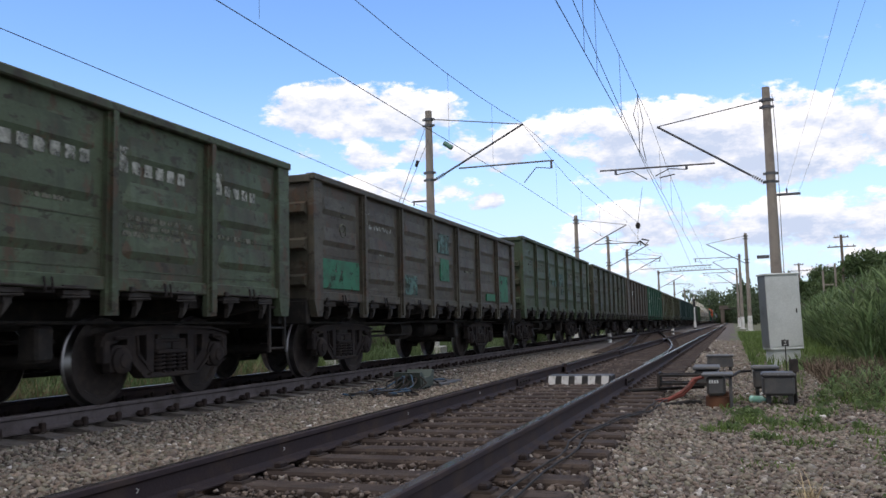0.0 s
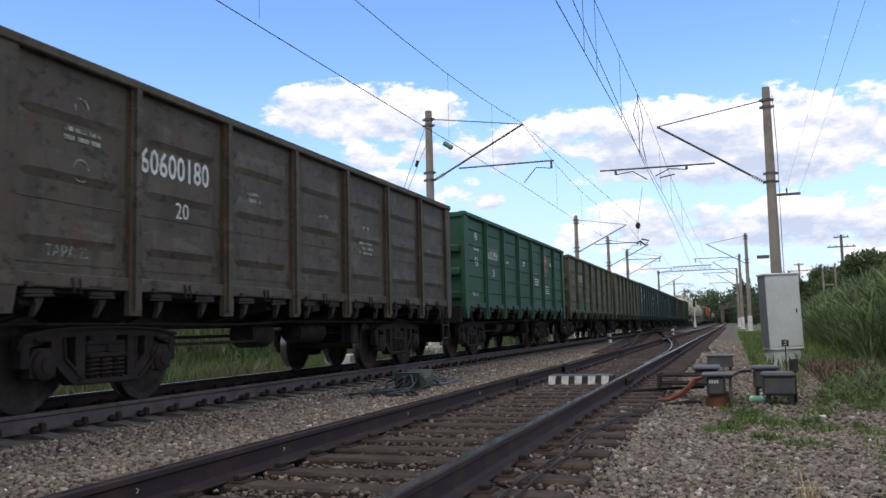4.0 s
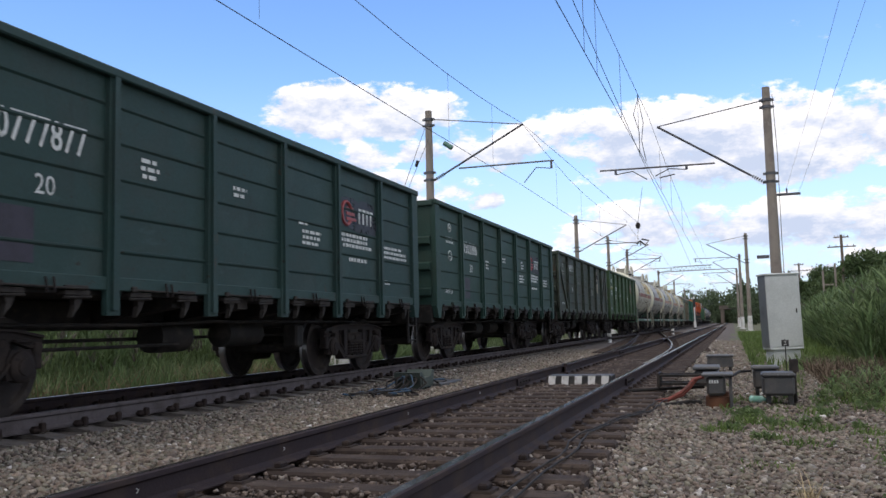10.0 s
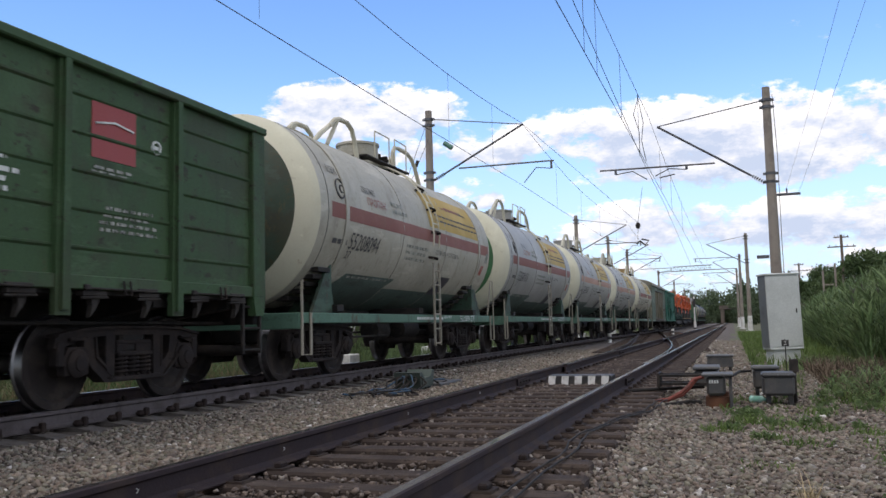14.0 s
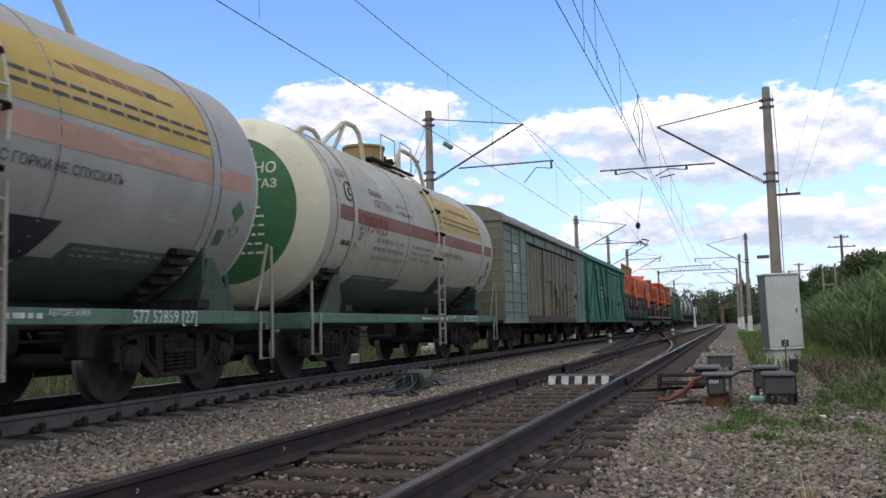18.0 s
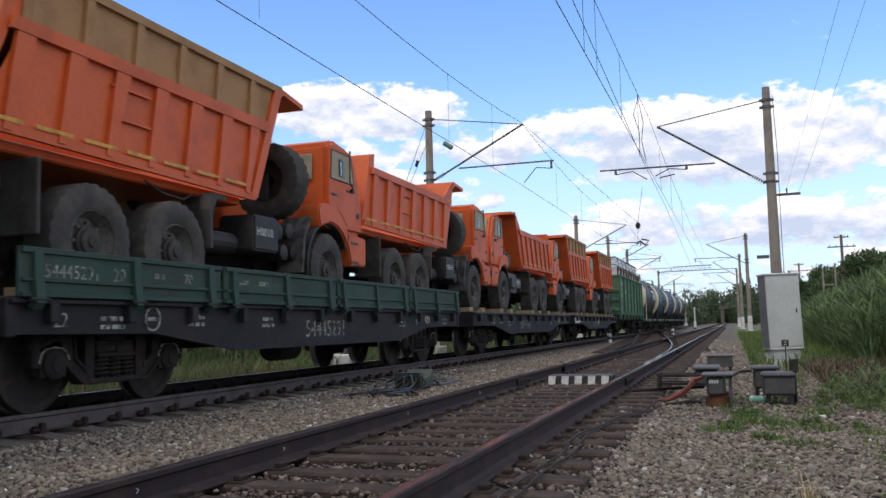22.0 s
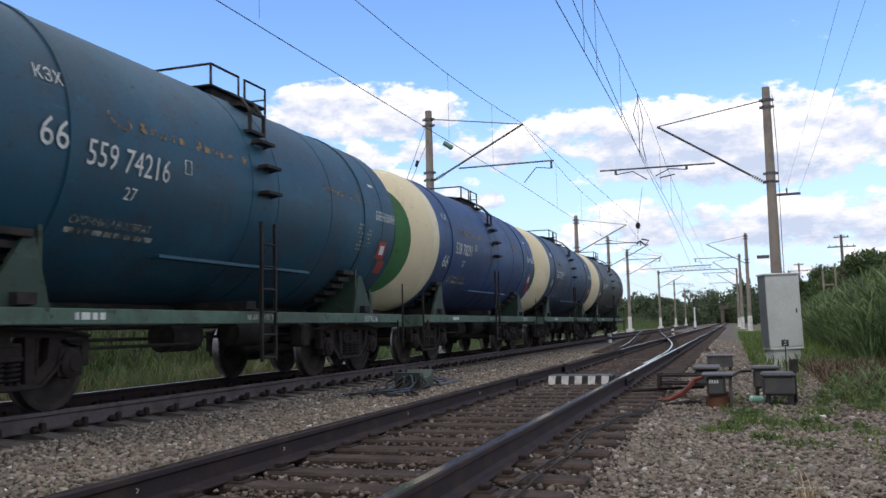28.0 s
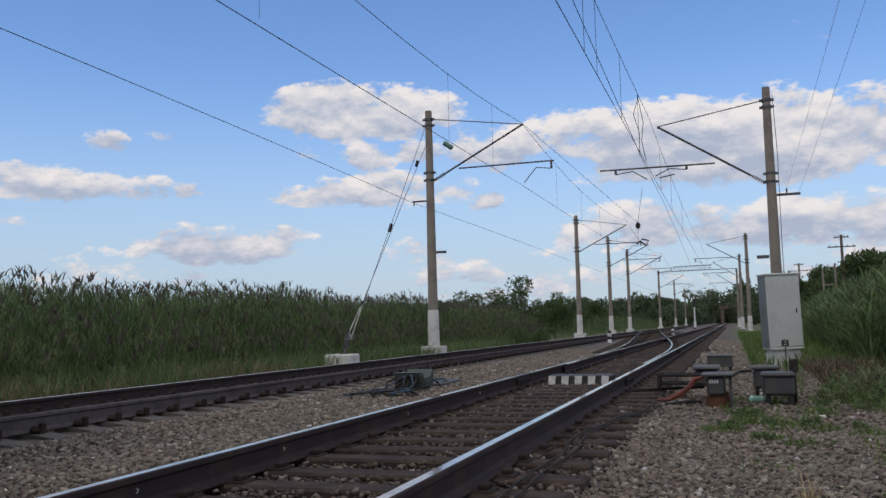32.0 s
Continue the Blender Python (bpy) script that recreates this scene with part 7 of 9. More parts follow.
    if green_end:
        for i, (words, size, hgt) in enumerate((("ПРОПАН", 0.21, 0.80), ("ОГНЕОПАСНО", 0.24, 0.54), ("СЖИЖЕННЫЙ ГАЗ", 0.19, 0.30))):
            o = letters(words, size, LETTER, w, 0, 0, 0, "end_lettering", True)
            half = max(q.co.x for q in o.data.vertices) / 2
            o.matrix_basis = Matrix(((1, 0, 0, -half), (0, 0, -1, -5.46 + 0.0), (0, 1, 0, Z_T + hgt), (0, 0, 0, 1)))
            for q in o.data.vertices:      # laid on the dished end
                k = min(0.999, math.hypot(q.co.x - half, q.co.y + hgt) / R_T)
                q.co.z = -0.006 + 0.62 * (math.sqrt(1 - (k * 0.998) ** 2)) + H_T - 5.46 + 0.016
        for i in range(6):
            b = Build()
            xx, zz, rr = -0.70 + 0.06 * (i % 3), -0.02 - 0.14 * i, random.Random(40 + i)
            while xx < 0.62:
                q = xx + rr.uniform(0.06, 0.16)
                pts = [(xx, zz), (q, zz), (q, zz + 0.035), (xx, zz + 0.035)]
                b.add([(u, -H_T - 0.62 * math.sqrt(1 - (u * u + v * v) / R_T ** 2 * 0.996) - 0.008, Z_T + v) for u, v in pts], [(0, 1, 2, 3)])
                xx = q + 0.04
            part("end_print", b, LETTER, w)
    # dome, valves, platform and guards
    part("dome", Build().lathe([(R_T + Z_T - 0.12, 0.44), (R_T + Z_T + 0.40, 0.44), (R_T + Z_T + 0.41, 0.47), (R_T + Z_T + 0.46, 0.47), (R_T + Z_T + 0.48, 0.2)], 20, "z", pose(0.0, 0.1, 0)), hatch, w, smooth=40)
    part("platform", Build().box(-0.6, 0.62, -0.85, -0.42, 4.24, 4.28, 0.01).box(-0.6, 0.62, 0.62, 1.6, 4.24, 4.28, 0.01).box(0.45, 0.62, -0.45, 0.65, 4.24, 4.28, 0.01), BLACK_IRON, w)
    part("guard_rail", rail_loop([(0.6, -0.38, 4.26), (0.6, -0.38, 4.84), (0.6, 0.42, 4.84), (0.6, 0.42, 4.26)], 0.016), PIPE_CREAM, w)
    part("guard_rail", rail_loop([(0.6, 0.75, 4.26), (0.6, 0.75, 4.88), (0.6, 1.45, 4.86), (0.6, 1.45, 4.26)], 0.016), PIPE_CREAM, w)
    part("guard_rail", rail_loop([(-0.55, 0.75, 4.26), (-0.55, 0.75, 4.88), (-0.55, 1.45, 4.86), (-0.55, 1.45, 4.26)], 0.016), PIPE_CREAM, w)
    for y in (0.8, 1.15):
        part("valve", Build().rod((0.2, y, 4.25), (0.2, y, 4.6), 0.05).rod((0.05, y, 4.5), (0.4, y, 4.5), 0.04), BLACK_IRON, w)
    for x in (-0.45, 0.45):
        part("roll_guard", Build().tube([(x, -2.92, 4.12), (x, -2.6, 4.36), (x, -2.25, 4.56), (x, -1.98, 4.74), (x, -1.8, 4.79), (x, -1.42, 4.80), (x, -1.2, 4.70), (x, -1.08, 4.5), (x, -0.95, 4.12)], 0.048, 8).rod((x, -1.85, 4.78), (x, -2.35, 4.18), 0.042), PIPE_CREAM, w)
        part("roll_guard", Build().tube([(x, 0.95, 4.15), (x, 1.0, 4.66), (x, 1.12, 4.78), (x, 1.35, 4.81), (x, 1.9, 4.80), (x, 2.2, 4.72), (x, 2.42, 4.56), (x, 2.75, 4.12)], 0.048, 8), PIPE_CREAM, w)
    ladder(w, 0.45, 1.60, 0.38, 2.1, LADDER_GREY)
    for a in (-17, 2, 20, 38):
        b = Build()
        for s in (-0.17, 0.17):
            b.box(R_T - 0.01, R_T + 0.10, 0.45 + s - 0.01, 0.45 + s + 0.01, -0.02, 0.03, 0, pose(0, 0, Z_T, 0, -a, 0))
        b.box(R_T + 0.05, R_T + 0.10, 0.28, 0.62, 0.02, 0.04, 0, pose(0, 0, Z_T, 0, -a, 0))
        part("shell_step", b, BOGIE_IRON, w)
    bend = [(math.cos(radians(a)) * (R_T + 0.07), 0.27, Z_T + math.sin(radians(a)) * (R_T + 0.07)) for a in np.linspace(-8, 77, 11)]
    stile = Build().tube(bend, 0.018, 6).mesh("stile", PIPE_CREAM)
    lad = part("curved_ladder", stile, None, w)
    part("stile", stile, None, lad, at=(0, 0.36, 0))
    for k in range(5):
        a1 = radians(9 + 17 * k)
        part("rung", Build().rod((math.cos(a1) * (R_T + 0.07), 0.27, Z_T + math.sin(a1) * (R_T + 0.07)), (math.cos(a1) * (R_T + 0.07), 0.63, Z_T + math.sin(a1) * (R_T + 0.07)), 0.014, 6), PIPE_CREAM, lad)
    part("end_step", rail_loop([(1.48, -5.4, 1.5), (1.48, -5.4, 0.4), (1.48, -5.12, 0.4), (1.48, -5.12, 1.02)], 0.022), LADDER_GREY, w)
    part("end_step", rail_loop([(1.40, 5.12, 1.04), (1.44, 5.36, 1.95), (1.48, 5.40, 1.9), (1.48, 5.42, 0.4), (1.48, 5.10, 0.4), (1.48, 5.10, 1.02)], 0.022), LADDER_GREY, w)
    letters(number[:3] + " " + number[3:] + " [27]", 0.19, LETTER, w, 2.5, 0.88, 1.464, "sill_number")
    letters("АВТОРЕЖИМ", 0.085, LETTER, w, 1.3, 0.945, 1.464, "sill_lettering")
    text_bars(w, -0.5, 0.92, 2.2, 1, LETTER, 1.464, 0.05, seed=7)
    tank_base(w, R_T, Z_T, SILL_GREEN, SADDLE_GREEN, H_T, cream)
    return w


CREAM_OLD = wagon_paint("gas_cream_old", (0.39, 0.37, 0.30), (0.13, 0.11, 0.075), (0.24, 0.20, 0.14), wear=0.55, rusty=0.3, rough=0.5, spec=0.45)
CREAM_NEW = wagon_paint("gas_white", (0.315, 0.31, 0.285), (0.15, 0.14, 0.12), (0.33, 0.28, 0.2), wear=0.3, rusty=0.2, rough=0.45, spec=0.5)
HATCH_RUST = wagon_paint("hatch_rusty", (0.36, 0.24, 0.10), wear=0.5)
for i, (lab, cream, num, ink, onstripe, gend, hatch) in enumerate((
        ("dirty cream gas tank wagon with a red-brown stripe", CREAM_OLD, "55208094", DARK_INK, False, False, CREAM_OLD),
        ("whitish gas tank wagon with a red-brown stripe", CREAM_NEW, "55208100", DARK_INK, False, True, CREAM_NEW),
        ("whitish gas tank wagon with a yellow field and brown stripe", CREAM_NEW, "55208839", DARK_INK, False, True, CREAM_NEW),
        ("cream gas tank wagon with a green end disc and red number", CREAM_NEW, "57752859", RED_INK, True, True, CREAM_OLD),
        ("stained cream gas tank wagon with a rusty dome", CREAM_OLD, "57754723", RED_INK, True, True, HATCH_RUST))):
    TRAIN.append((gas_tank(lab, cream, num, ink, onstripe, gend, hatch, STRIPE if i in (0, 1, 4) else STRIPE_PALE), FACE + 6.01 + 12.02 * i))
FACE += 60.1


# ---- covered wagons ----
def bevelled(b, name, material, width, smooth=None):
    me = b.mesh(name, material)
    q = bmesh.new()
    q.from_mesh(me)
    edges = [e for e in q.edges if len(e.link_faces) == 2 and e.calc_face_angle(0) > 0.45]
    bmesh.ops.bevel(q, geom=edges, offset=width, segments=2, affect="EDGES", clamp_overlap=True)
    q.to_mesh(me)
    q.free()
    if smooth:
        me.polygons.foreach_set("use_smooth", [True] * len(me.polygons))
        me.set_sharp_from_angle(angle=radians(smooth))
    return me


def arched_roof(w, half, eave, crown, material):
    prof = [(1.5 * math.cos(a), eave + (crown - eave) * math.sin(a)) for a in np.linspace(0, math.pi, 13)]
    part("roof", Build().prism(prof, -half - 0.04, half + 0.04, "y"), material, w, smooth=30)
    for k in range(9):
        y = -half + (k + 0.5) * 2 * half / 9
        band = [(1.515 * math.cos(a), eave + (crown + 0.015 - eave) * math.sin(a)) for a in np.linspace(0.12, math.pi - 0.12, 13)]
        part("roof_seam", Build().prism(band, y - 0.03, y + 0.03, "y"), material, w)
    for s in (1, -1):
        part("eave", Build().box(*sorted((s * 1.44, s * 1.55)), -half - 0.04, half + 0.04, eave - 0.06, eave + 0.02, 0.01), material, w)


def louvre(w, y0, y1, z0, z1, material, x=1.47):
    part("louvre_frame", Build().box(x - 0.03, x - 0.01, y0, y1, z0, z1), material, w)
    n = int((z1 - z0) / 0.085)
    slat = Build().prism([(x - 0.022, 0.0), (x - 0.012, 0.082), (x + 0.016, 0.010), (x + 0.012, -0.004)], y0 + 0.02, y1 - 0.02, "y").mesh("slat", material)
    for k in range(n):
        part("slat", slat, None, w, at=(0, 0, z0 + 0.03 + k * (z1 - z0) / n))


def covered_wagon(label, half, eave, crown, paint, roof_paint, end_paint):
    w = thing("covered_wagon", label, "wagon", "wagons of the freight train")
    for s in (1, -1):
        part("side_wall", Build().box(*sorted((s * 1.38, s * 1.42)), -half, half, 0.90, eave), paint, w)
        m = pose(0, 0, 0, 0, 0, 0 if s > 0 else 180)
        part("end_wall", Build().box(-1.42, 1.42, half - 0.05, half, 0.9, eave), end_paint, w, at=m)
        for k in range(9):
            part("end_rib", Build().prism([(half - 0.01, 1.1 + 0.3 * k), (half + 0.014, 1.13 + 0.3 * k), (half - 0.01, 1.19 + 0.3 * k)], -1.3, 1.3), end_paint, w, at=m)
        part("side_sill", Build().box(1.36, 1.46, -half, half, 0.82, 0.94, 0.01), paint, w, at=m)
        b = Build()
        for zz in (0.45, 0.72):
            b.rod((1.45, half - 0.55, zz), (1.45, half - 0.1, zz), 0.016)
        b.rod((1.45, half - 0.62, 0.86), (1.45, half - 0.55, 0.4), 0.018).rod((1.45, half - 0.02, 0.86), (1.45, half - 0.1, 0.4), 0.018)
        part("step", b, BLACK_IRON, w, at=m)
    arched_roof(w, half, eave, crown, roof_paint)
    part("floor", Build().box(-1.4, 1.4, -half, half, 0.84, 0.92), BLACK_IRON, w)
    under_gear(w, half - 0.1, (-5, -2, 0, 2, 5))
    bogies(w, 10.0)
    couplers(w, half + 0.43)
    return w


GREY_GREEN = wagon_paint("grey_green_paint", (0.16, 0.21, 0.17), (0.06, 0.06, 0.05), (0.10, 0.10, 0.08), wear=0.6, rusty=0.35)
BROWN_DOOR = wagon_paint("brown_door_paint", (0.165, 0.143, 0.090), (0.05, 0.040, 0.032), (0.085, 0.065, 0.045), wear=0.8, rusty=0.6)
RUSTY_BROWN = wagon_paint("rusty_brown_steel", (0.085, 0.058, 0.045), wear=0.6, rusty=0.5)
BROWN_END = wagon_paint("olive_end_paint", (0.165, 0.165, 0.115), (0.07, 0.065, 0.05), wear=0.5, rusty=0.3)
GREY_ROOF = wagon_paint("grey_roof", (0.19, 0.18, 0.145), (0.12, 0.105, 0.085), wear=0.55)
BOX_GREEN = wagon_paint("box_green", (0.016, 0.142, 0.090), (0.016, 0.045, 0.034), (0.045, 0.045, 0.036), wear=0.45, rusty=0.35)

BOX_PATCH = wagon_paint("dull_green_patch", (0.060, 0.080, 0.062), wear=0.5, rusty=0.3)
worn(BOX_PATCH, 0.5, 0.7, 4.0)

box1 = covered_wagon("grey-green covered wagon with wide brown louvred doors", 7.08, 3.72, 4.25, GREY_GREEN, GREY_ROOF, BROWN_END)
b = Build().box(1.40, 1.455, -0.05, 0.05, 0.94, 3.68, 0.01).mesh("wall_post", GREY_GREEN)
for y in (-7.0, -6.0, -4.95, -4.1, 4.35, 5.2, 6.1, 7.0):
    part("wall_post", b, None, box1, at=(0, y, 0))
rib = Build().prism([(1.415, -0.04), (1.415, 0.05), (1.445, 0.02)], -0.36, 0.36, "y").mesh("wall_rib", GREY_GREEN)
for y in (-6.5, -5.5, -4.55, 4.75, 5.65, 6.55):
    for k in range(9):
        part("wall_rib", rib, None, box1, at=(0, y, 1.15 + 0.29 * k))
part("door_rail", Build().box(1.42, 1.54, -4.15, 4.42, 3.30, 3.36, 0.01), RUSTY_BROWN, box1, "rusty brown door rail")
part("door_sill", Build().box(1.40, 1.50, -4.1, 4.3, 0.85, 1.02, 0.01), RUSTY_BROWN, box1)
part("sill_strip", Build().box(1.50, 1.515, -4.1, 2.6, 0.99, 1.05), RUSTY_BROWN, box1)
hole = Build().box(1.514, 1.519, -0.03, 0.03, 1.005, 1.035).mesh("strip_hole", BLACK_IRON)
for k in range(33):
    part("strip_hole", hole, None, box1, at=(0, -4.0 + 0.2 * k, 0))
for y in (-2.9, -1.1, 0.7, 1.9, 3.0, 4.0):
    part("eave_rib", Build().box(1.42, 1.46, y - 0.04, y + 0.04, 3.37, 3.68, 0.008), GREY_GREEN, box1)
for y0, y1 in ((-4.0, -1.95), (-1.85, 0.12), (0.22, 2.36), (2.42, 4.25)):
    d = part("door_leaf", Build().box(1.42, 1.455, y0, y1, 1.02, 3.27, 0.01), BROWN_DOOR, box1, "faded brown steel door leaf")
    n_rib = 3 if y0 > 2 else 4
    for k in range(n_rib) if y0 > 2 or y0 < -2 else ():
        yy = y0 + (k + 0.5) * (y1 - y0) / n_rib
        part("door_rib", Build().prism([(1.452, yy - 0.07), (1.452, yy + 0.07), (1.478, yy + 0.04), (1.478, yy - 0.04)], 1.06, 3.22, "z"), BROWN_DOOR, d)
    if y0 > 2:
        part("door_bar", Build().box(1.455, 1.50, y0 + 0.1, y1 - 0.15, 2.10, 2.16, 0.006), RUSTY_BROWN, d)
        for z in (1.35, 1.65, 2.45, 2.75, 3.0):
            part("door_crease", Build().prism([(1.453, z - 0.02), (1.453, z + 0.02), (1.466, z)], y0 + 0.1, y1 - 0.1, "y"), BROWN_DOOR, d)
for y, wd in ((-1.9, 0.06), (-0.46, 0.05), (0.17, 0.06), (0.965, 0.05), (1.70, 0.05), (2.39, 0.035)):
    part("door_post", Build().box(1.45, 1.525, y - wd, y + wd, 1.0, 3.28, 0.01), BROWN_DOOR, box1)
for y0, y1, z0 in ((-1.8, -1.22, 2.2), (-1.18, -0.53, 2.25), (-0.39, 0.08, 2.2), (0.26, 0.90, 1.72), (1.03, 1.63, 2.05), (1.77, 2.33, 2.28)):
    louvre(box1, y0, y1, z0, 3.24, BROWN_DOOR, 1.495)
part("door_latch", Build().box(1.48, 1.56, -0.02, 0.30, 1.90, 1.97, 0.015).rod((1.54, 0.17, 1.35), (1.54, 0.17, 1.95), 0.016), RUSTY_BROWN, box1)
part("door_hook", Build().box(1.455, 1.53, 4.30, 4.50, 1.78, 1.90, 0.015).rod((1.53, 4.36, 1.72), (1.53, 4.36, 1.96), 0.025).box(1.455, 1.50, 4.26, 4.40, 1.44, 1.52, 0.012), RUSTY_BROWN, box1, "rusty door hook")
part("hatch_frame", rail_loop([(1.46, 4.46, 2.84), (1.47, 4.46, 3.24), (1.46, 4.94, 3.24), (1.47, 4.94, 2.84), (1.46, 4.46, 2.84)], 0.016), GREY_GREEN, box1)
part("hatch_hinge", Build().box(1.45, 1.50, 4.42, 5.0, 2.80, 2.85, 0.01), RUSTY_BROWN, box1)
part("grab_handle", rail_loop([(1.42, 6.72, 1.86), (1.50, 6.72, 1.84), (1.51, 6.72, 1.6), (1.50, 6.72, 1.38), (1.42, 6.72, 1.36)], 0.014), BLACK_IRON, box1)
part("seal", Build().box(1.565, 1.575, 0.14, 0.19, 1.84, 1.91), LETTER, box1, "small white seal tag")
for y, z, wd in ((1.35, 1.28, 0.24), (2.7, 1.22, 0.3), (3.5, 1.2, 0.42)):
    patch(box1, y - wd, y + wd, z, z + 0.2, BOX_PATCH, "grey-green painted-over patch", 1.4565 if y > 2.4 else 1.458)
for y in (-0.46, 1.70):
    text_bars(box1, y - 0.02, 2.9, 0.05, 5, FADED, 1.5285, 0.07, 0.1, seed=int(50 + y))
for y in (-4.6, 4.7):
    part("wall_hatch", Build().box(1.42, 1.45, y - 0.32, y + 0.32, 2.75, 3.3, 0.008), GREY_GREEN, box1)
for k, (y, z, r, wd) in enumerate(((-5.85, 3.1, 3, 0.5), (-5.85, 2.6, 5, 0.5), (-5.0, 2.0, 1, 0.4))):
    text_bars(box1, y, z, wd, r, LETTER, 1.424, seed=40 + k)
for row, z in enumerate((2.35, 1.72)):       # worn owner's mark in large white strokes, too worn to read
    b = Build()
    for k in range(7):
        y = 4.5 + 0.34 * k
        b.box(1.458, 1.462, y, y + 0.04, z, z + 0.42).box(1.458, 1.462, y + 0.04, y + 0.2, z + (0.375 if k % 2 else 0.18), z + (0.42 if k % 2 else 0.225))
    part("worn_letters", b, FADED, box1, "worn white block letters")
TRAIN.append((box1, 246.0))

box2 = covered_wagon("bright green covered wagon with slanting braces and a louvred door", 6.98, 3.68, 4.18, BOX_GREEN, BOX_GREEN, BOX_GREEN)
for y in (-6.95, -4.95, -3.0, -0.95, 1.5, 3.5, 5.2, 6.95):
    part("wall_post", Build().box(1.40, 1.45, y - 0.05, y + 0.05, 0.94, 3.64, 0.008), BOX_GREEN, box2)


def brace_bar(y0, z0, y1, z1, material, x0=1.42, x1=1.48, wd=0.07):
    d = Vector((y1 - y0, z1 - z0)).normalized()
    n = Vector((-d.y, d.x)) * wd
    return part("brace", Build().prism([(y0 - n.x, z0 - n.y), (y0 + n.x, z0 + n.y), (y1 + n.x, z1 + n.y), (y1 - n.x, z1 - n.y)], x0, x1), material, box2)


# box green darkened: shade coloured into the braces that slope down towards +y
SHADE_GREEN = wagon_paint("shadow_green", (0.016, 0.095, 0.055), wear=0.4)
for y0, z0, y1, z1, mt in ((-5.1, 3.5, -6.85, 0.95, BOX_GREEN), (-4.85, 3.5, -3.35, 0.95, SHADE_GREEN), (-2.85, 3.5, -1.15, 0.98, SHADE_GREEN), (5.3, 3.5, 6.8, 0.98, SHADE_GREEN), (3.6, 3.4, 2.1, 1.0, BOX_GREEN)):
    brace_bar(y0, z0, y1, z1, mt)
part("door_rail", Build().box(1.42, 1.54, -1.1, 3.9, 3.34, 3.44, 0.01), BOX_GREEN, box2)
d = part("door_leaf", Build().box(1.42, 1.46, -0.9, 1.35, 1.0, 3.34, 0.01), BOX_GREEN, box2)
louvre(box2, -0.82, -0.12, 1.1, 3.25, BOX_GREEN, 1.50)
louvre(box2, -0.02, 0.62, 1.9, 3.25, BOX_GREEN, 1.50)
louvre(box2, 0.72, 1.28, 1.1, 3.25, BOX_GREEN, 1.50)
part("door_leaf", Build().box(1.42, 1.455, 1.45, 3.45, 1.0, 3.34, 0.01), BOX_GREEN, box2)
part("door_latch", Build().box(1.46, 1.53, -1.0, -0.85, 1.95, 2.1, 0.01).rod((1.52, -0.92, 1.4), (1.52, -0.92, 2.0), 0.02), BLACK_IRON, box2)
part("door_latch", Build().box(1.46, 1.53, 3.4, 3.55, 1.7, 1.9, 0.01), BLACK_IRON, box2)
for y in (-3.6, 4.3):
    part("wall_hatch", Build().box(1.42, 1.45, y - 0.42, y + 0.42, 2.75, 3.35, 0.008), BOX_GREEN, box2)
    part("hatch_bar", Build().box(1.45, 1.48, y - 0.42, y + 0.42, 2.74, 2.78), BLACK_IRON, box2)
letters("525", 0.40, LETTER, box2, -4.05, 2.02, 1.424, "wagon_number")
letters("87052", 0.40, LETTER, box2, -3.02, 2.02, 1.424, "wagon_number")
letters("20", 0.22, LETTER, box2, -3.0, 1.72, 1.424, "class_number")
letters("22", 0.16, FADED, box2, -6.2, 1.02, 1.424, "lettering")
text_bars(box2, -2.98, 2.46, 0.8, 1, LETTER, 1.424, 0.09, seed=50)
text_bars(box2, -5.7, 1.75, 0.5, 2, FADED, 1.424, seed=51)
text_bars(box2, -5.9, 1.3, 0.5, 3, FADED, 1.424, seed=52)
text_bars(box2, 5.3, 1.6, 1.2, 4, FADED, 1.424, seed=53)
emblem(box2, -6.2, 2.75, FADED, 0.12, 1.424)
part("hazard_diamond", Build().prism([(-1.82, 2.34), (-1.64, 2.54), (-1.46, 2.34), (-1.64, 2.14)], 1.422, 1.426), surface("hazard_yellow", (0.60, 0.40, 0.04), 0.6, 0, (0.6, 0.55, 0.4), None, 8, 40, 0.4, 0, 0), box2, "yellow hazard diamond")
hz = part("hazard_plate", Build().box(1.422, 1.426, -1.9, -1.38, 1.76, 2.12), surface("hazard_orange", (0.55, 0.09, 0.03), 0.6, 0, (0.4, 0.08, 0.03), None, 8, 40, 0.4, 0, 0), box2, "orange hazard plate")
letters("50", 0.16, DARK_INK, box2, -1.74, 1.96, 1.43, "plate_number")
letters("1454", 0.16, DARK_INK, box2, -1.83, 1.79, 1.43, "plate_number")
TRAIN.append((box2, 260.97))

# ---- flat wagons ----
FLAT_BLACK = wagon_paint("flat_black", (0.010, 0.0105, 0.014), (0.018, 0.016, 0.016), (0.034, 0.026, 0.023), wear=0.5, rusty=0.35)
DECK_WOOD = surface("deck_boards", (0.13, 0.095, 0.065), 0.9, 0, (0.08, 0.06, 0.045), None, 4, 50, 0.5, 0, 0.4)
BOARD_GREEN = wagon_paint("drop_side_green", (0.024, 0.060, 0.047), (0.020, 0.030, 0.027), (0.045, 0.05, 0.042), wear=0.5, rusty=0.3)
CHOCK = surface("new_timber", (0.34, 0.24, 0.14), 0.85, 0, (0.22, 0.155, 0.09), None, 5, 40, 0.5, 0, 0.2)


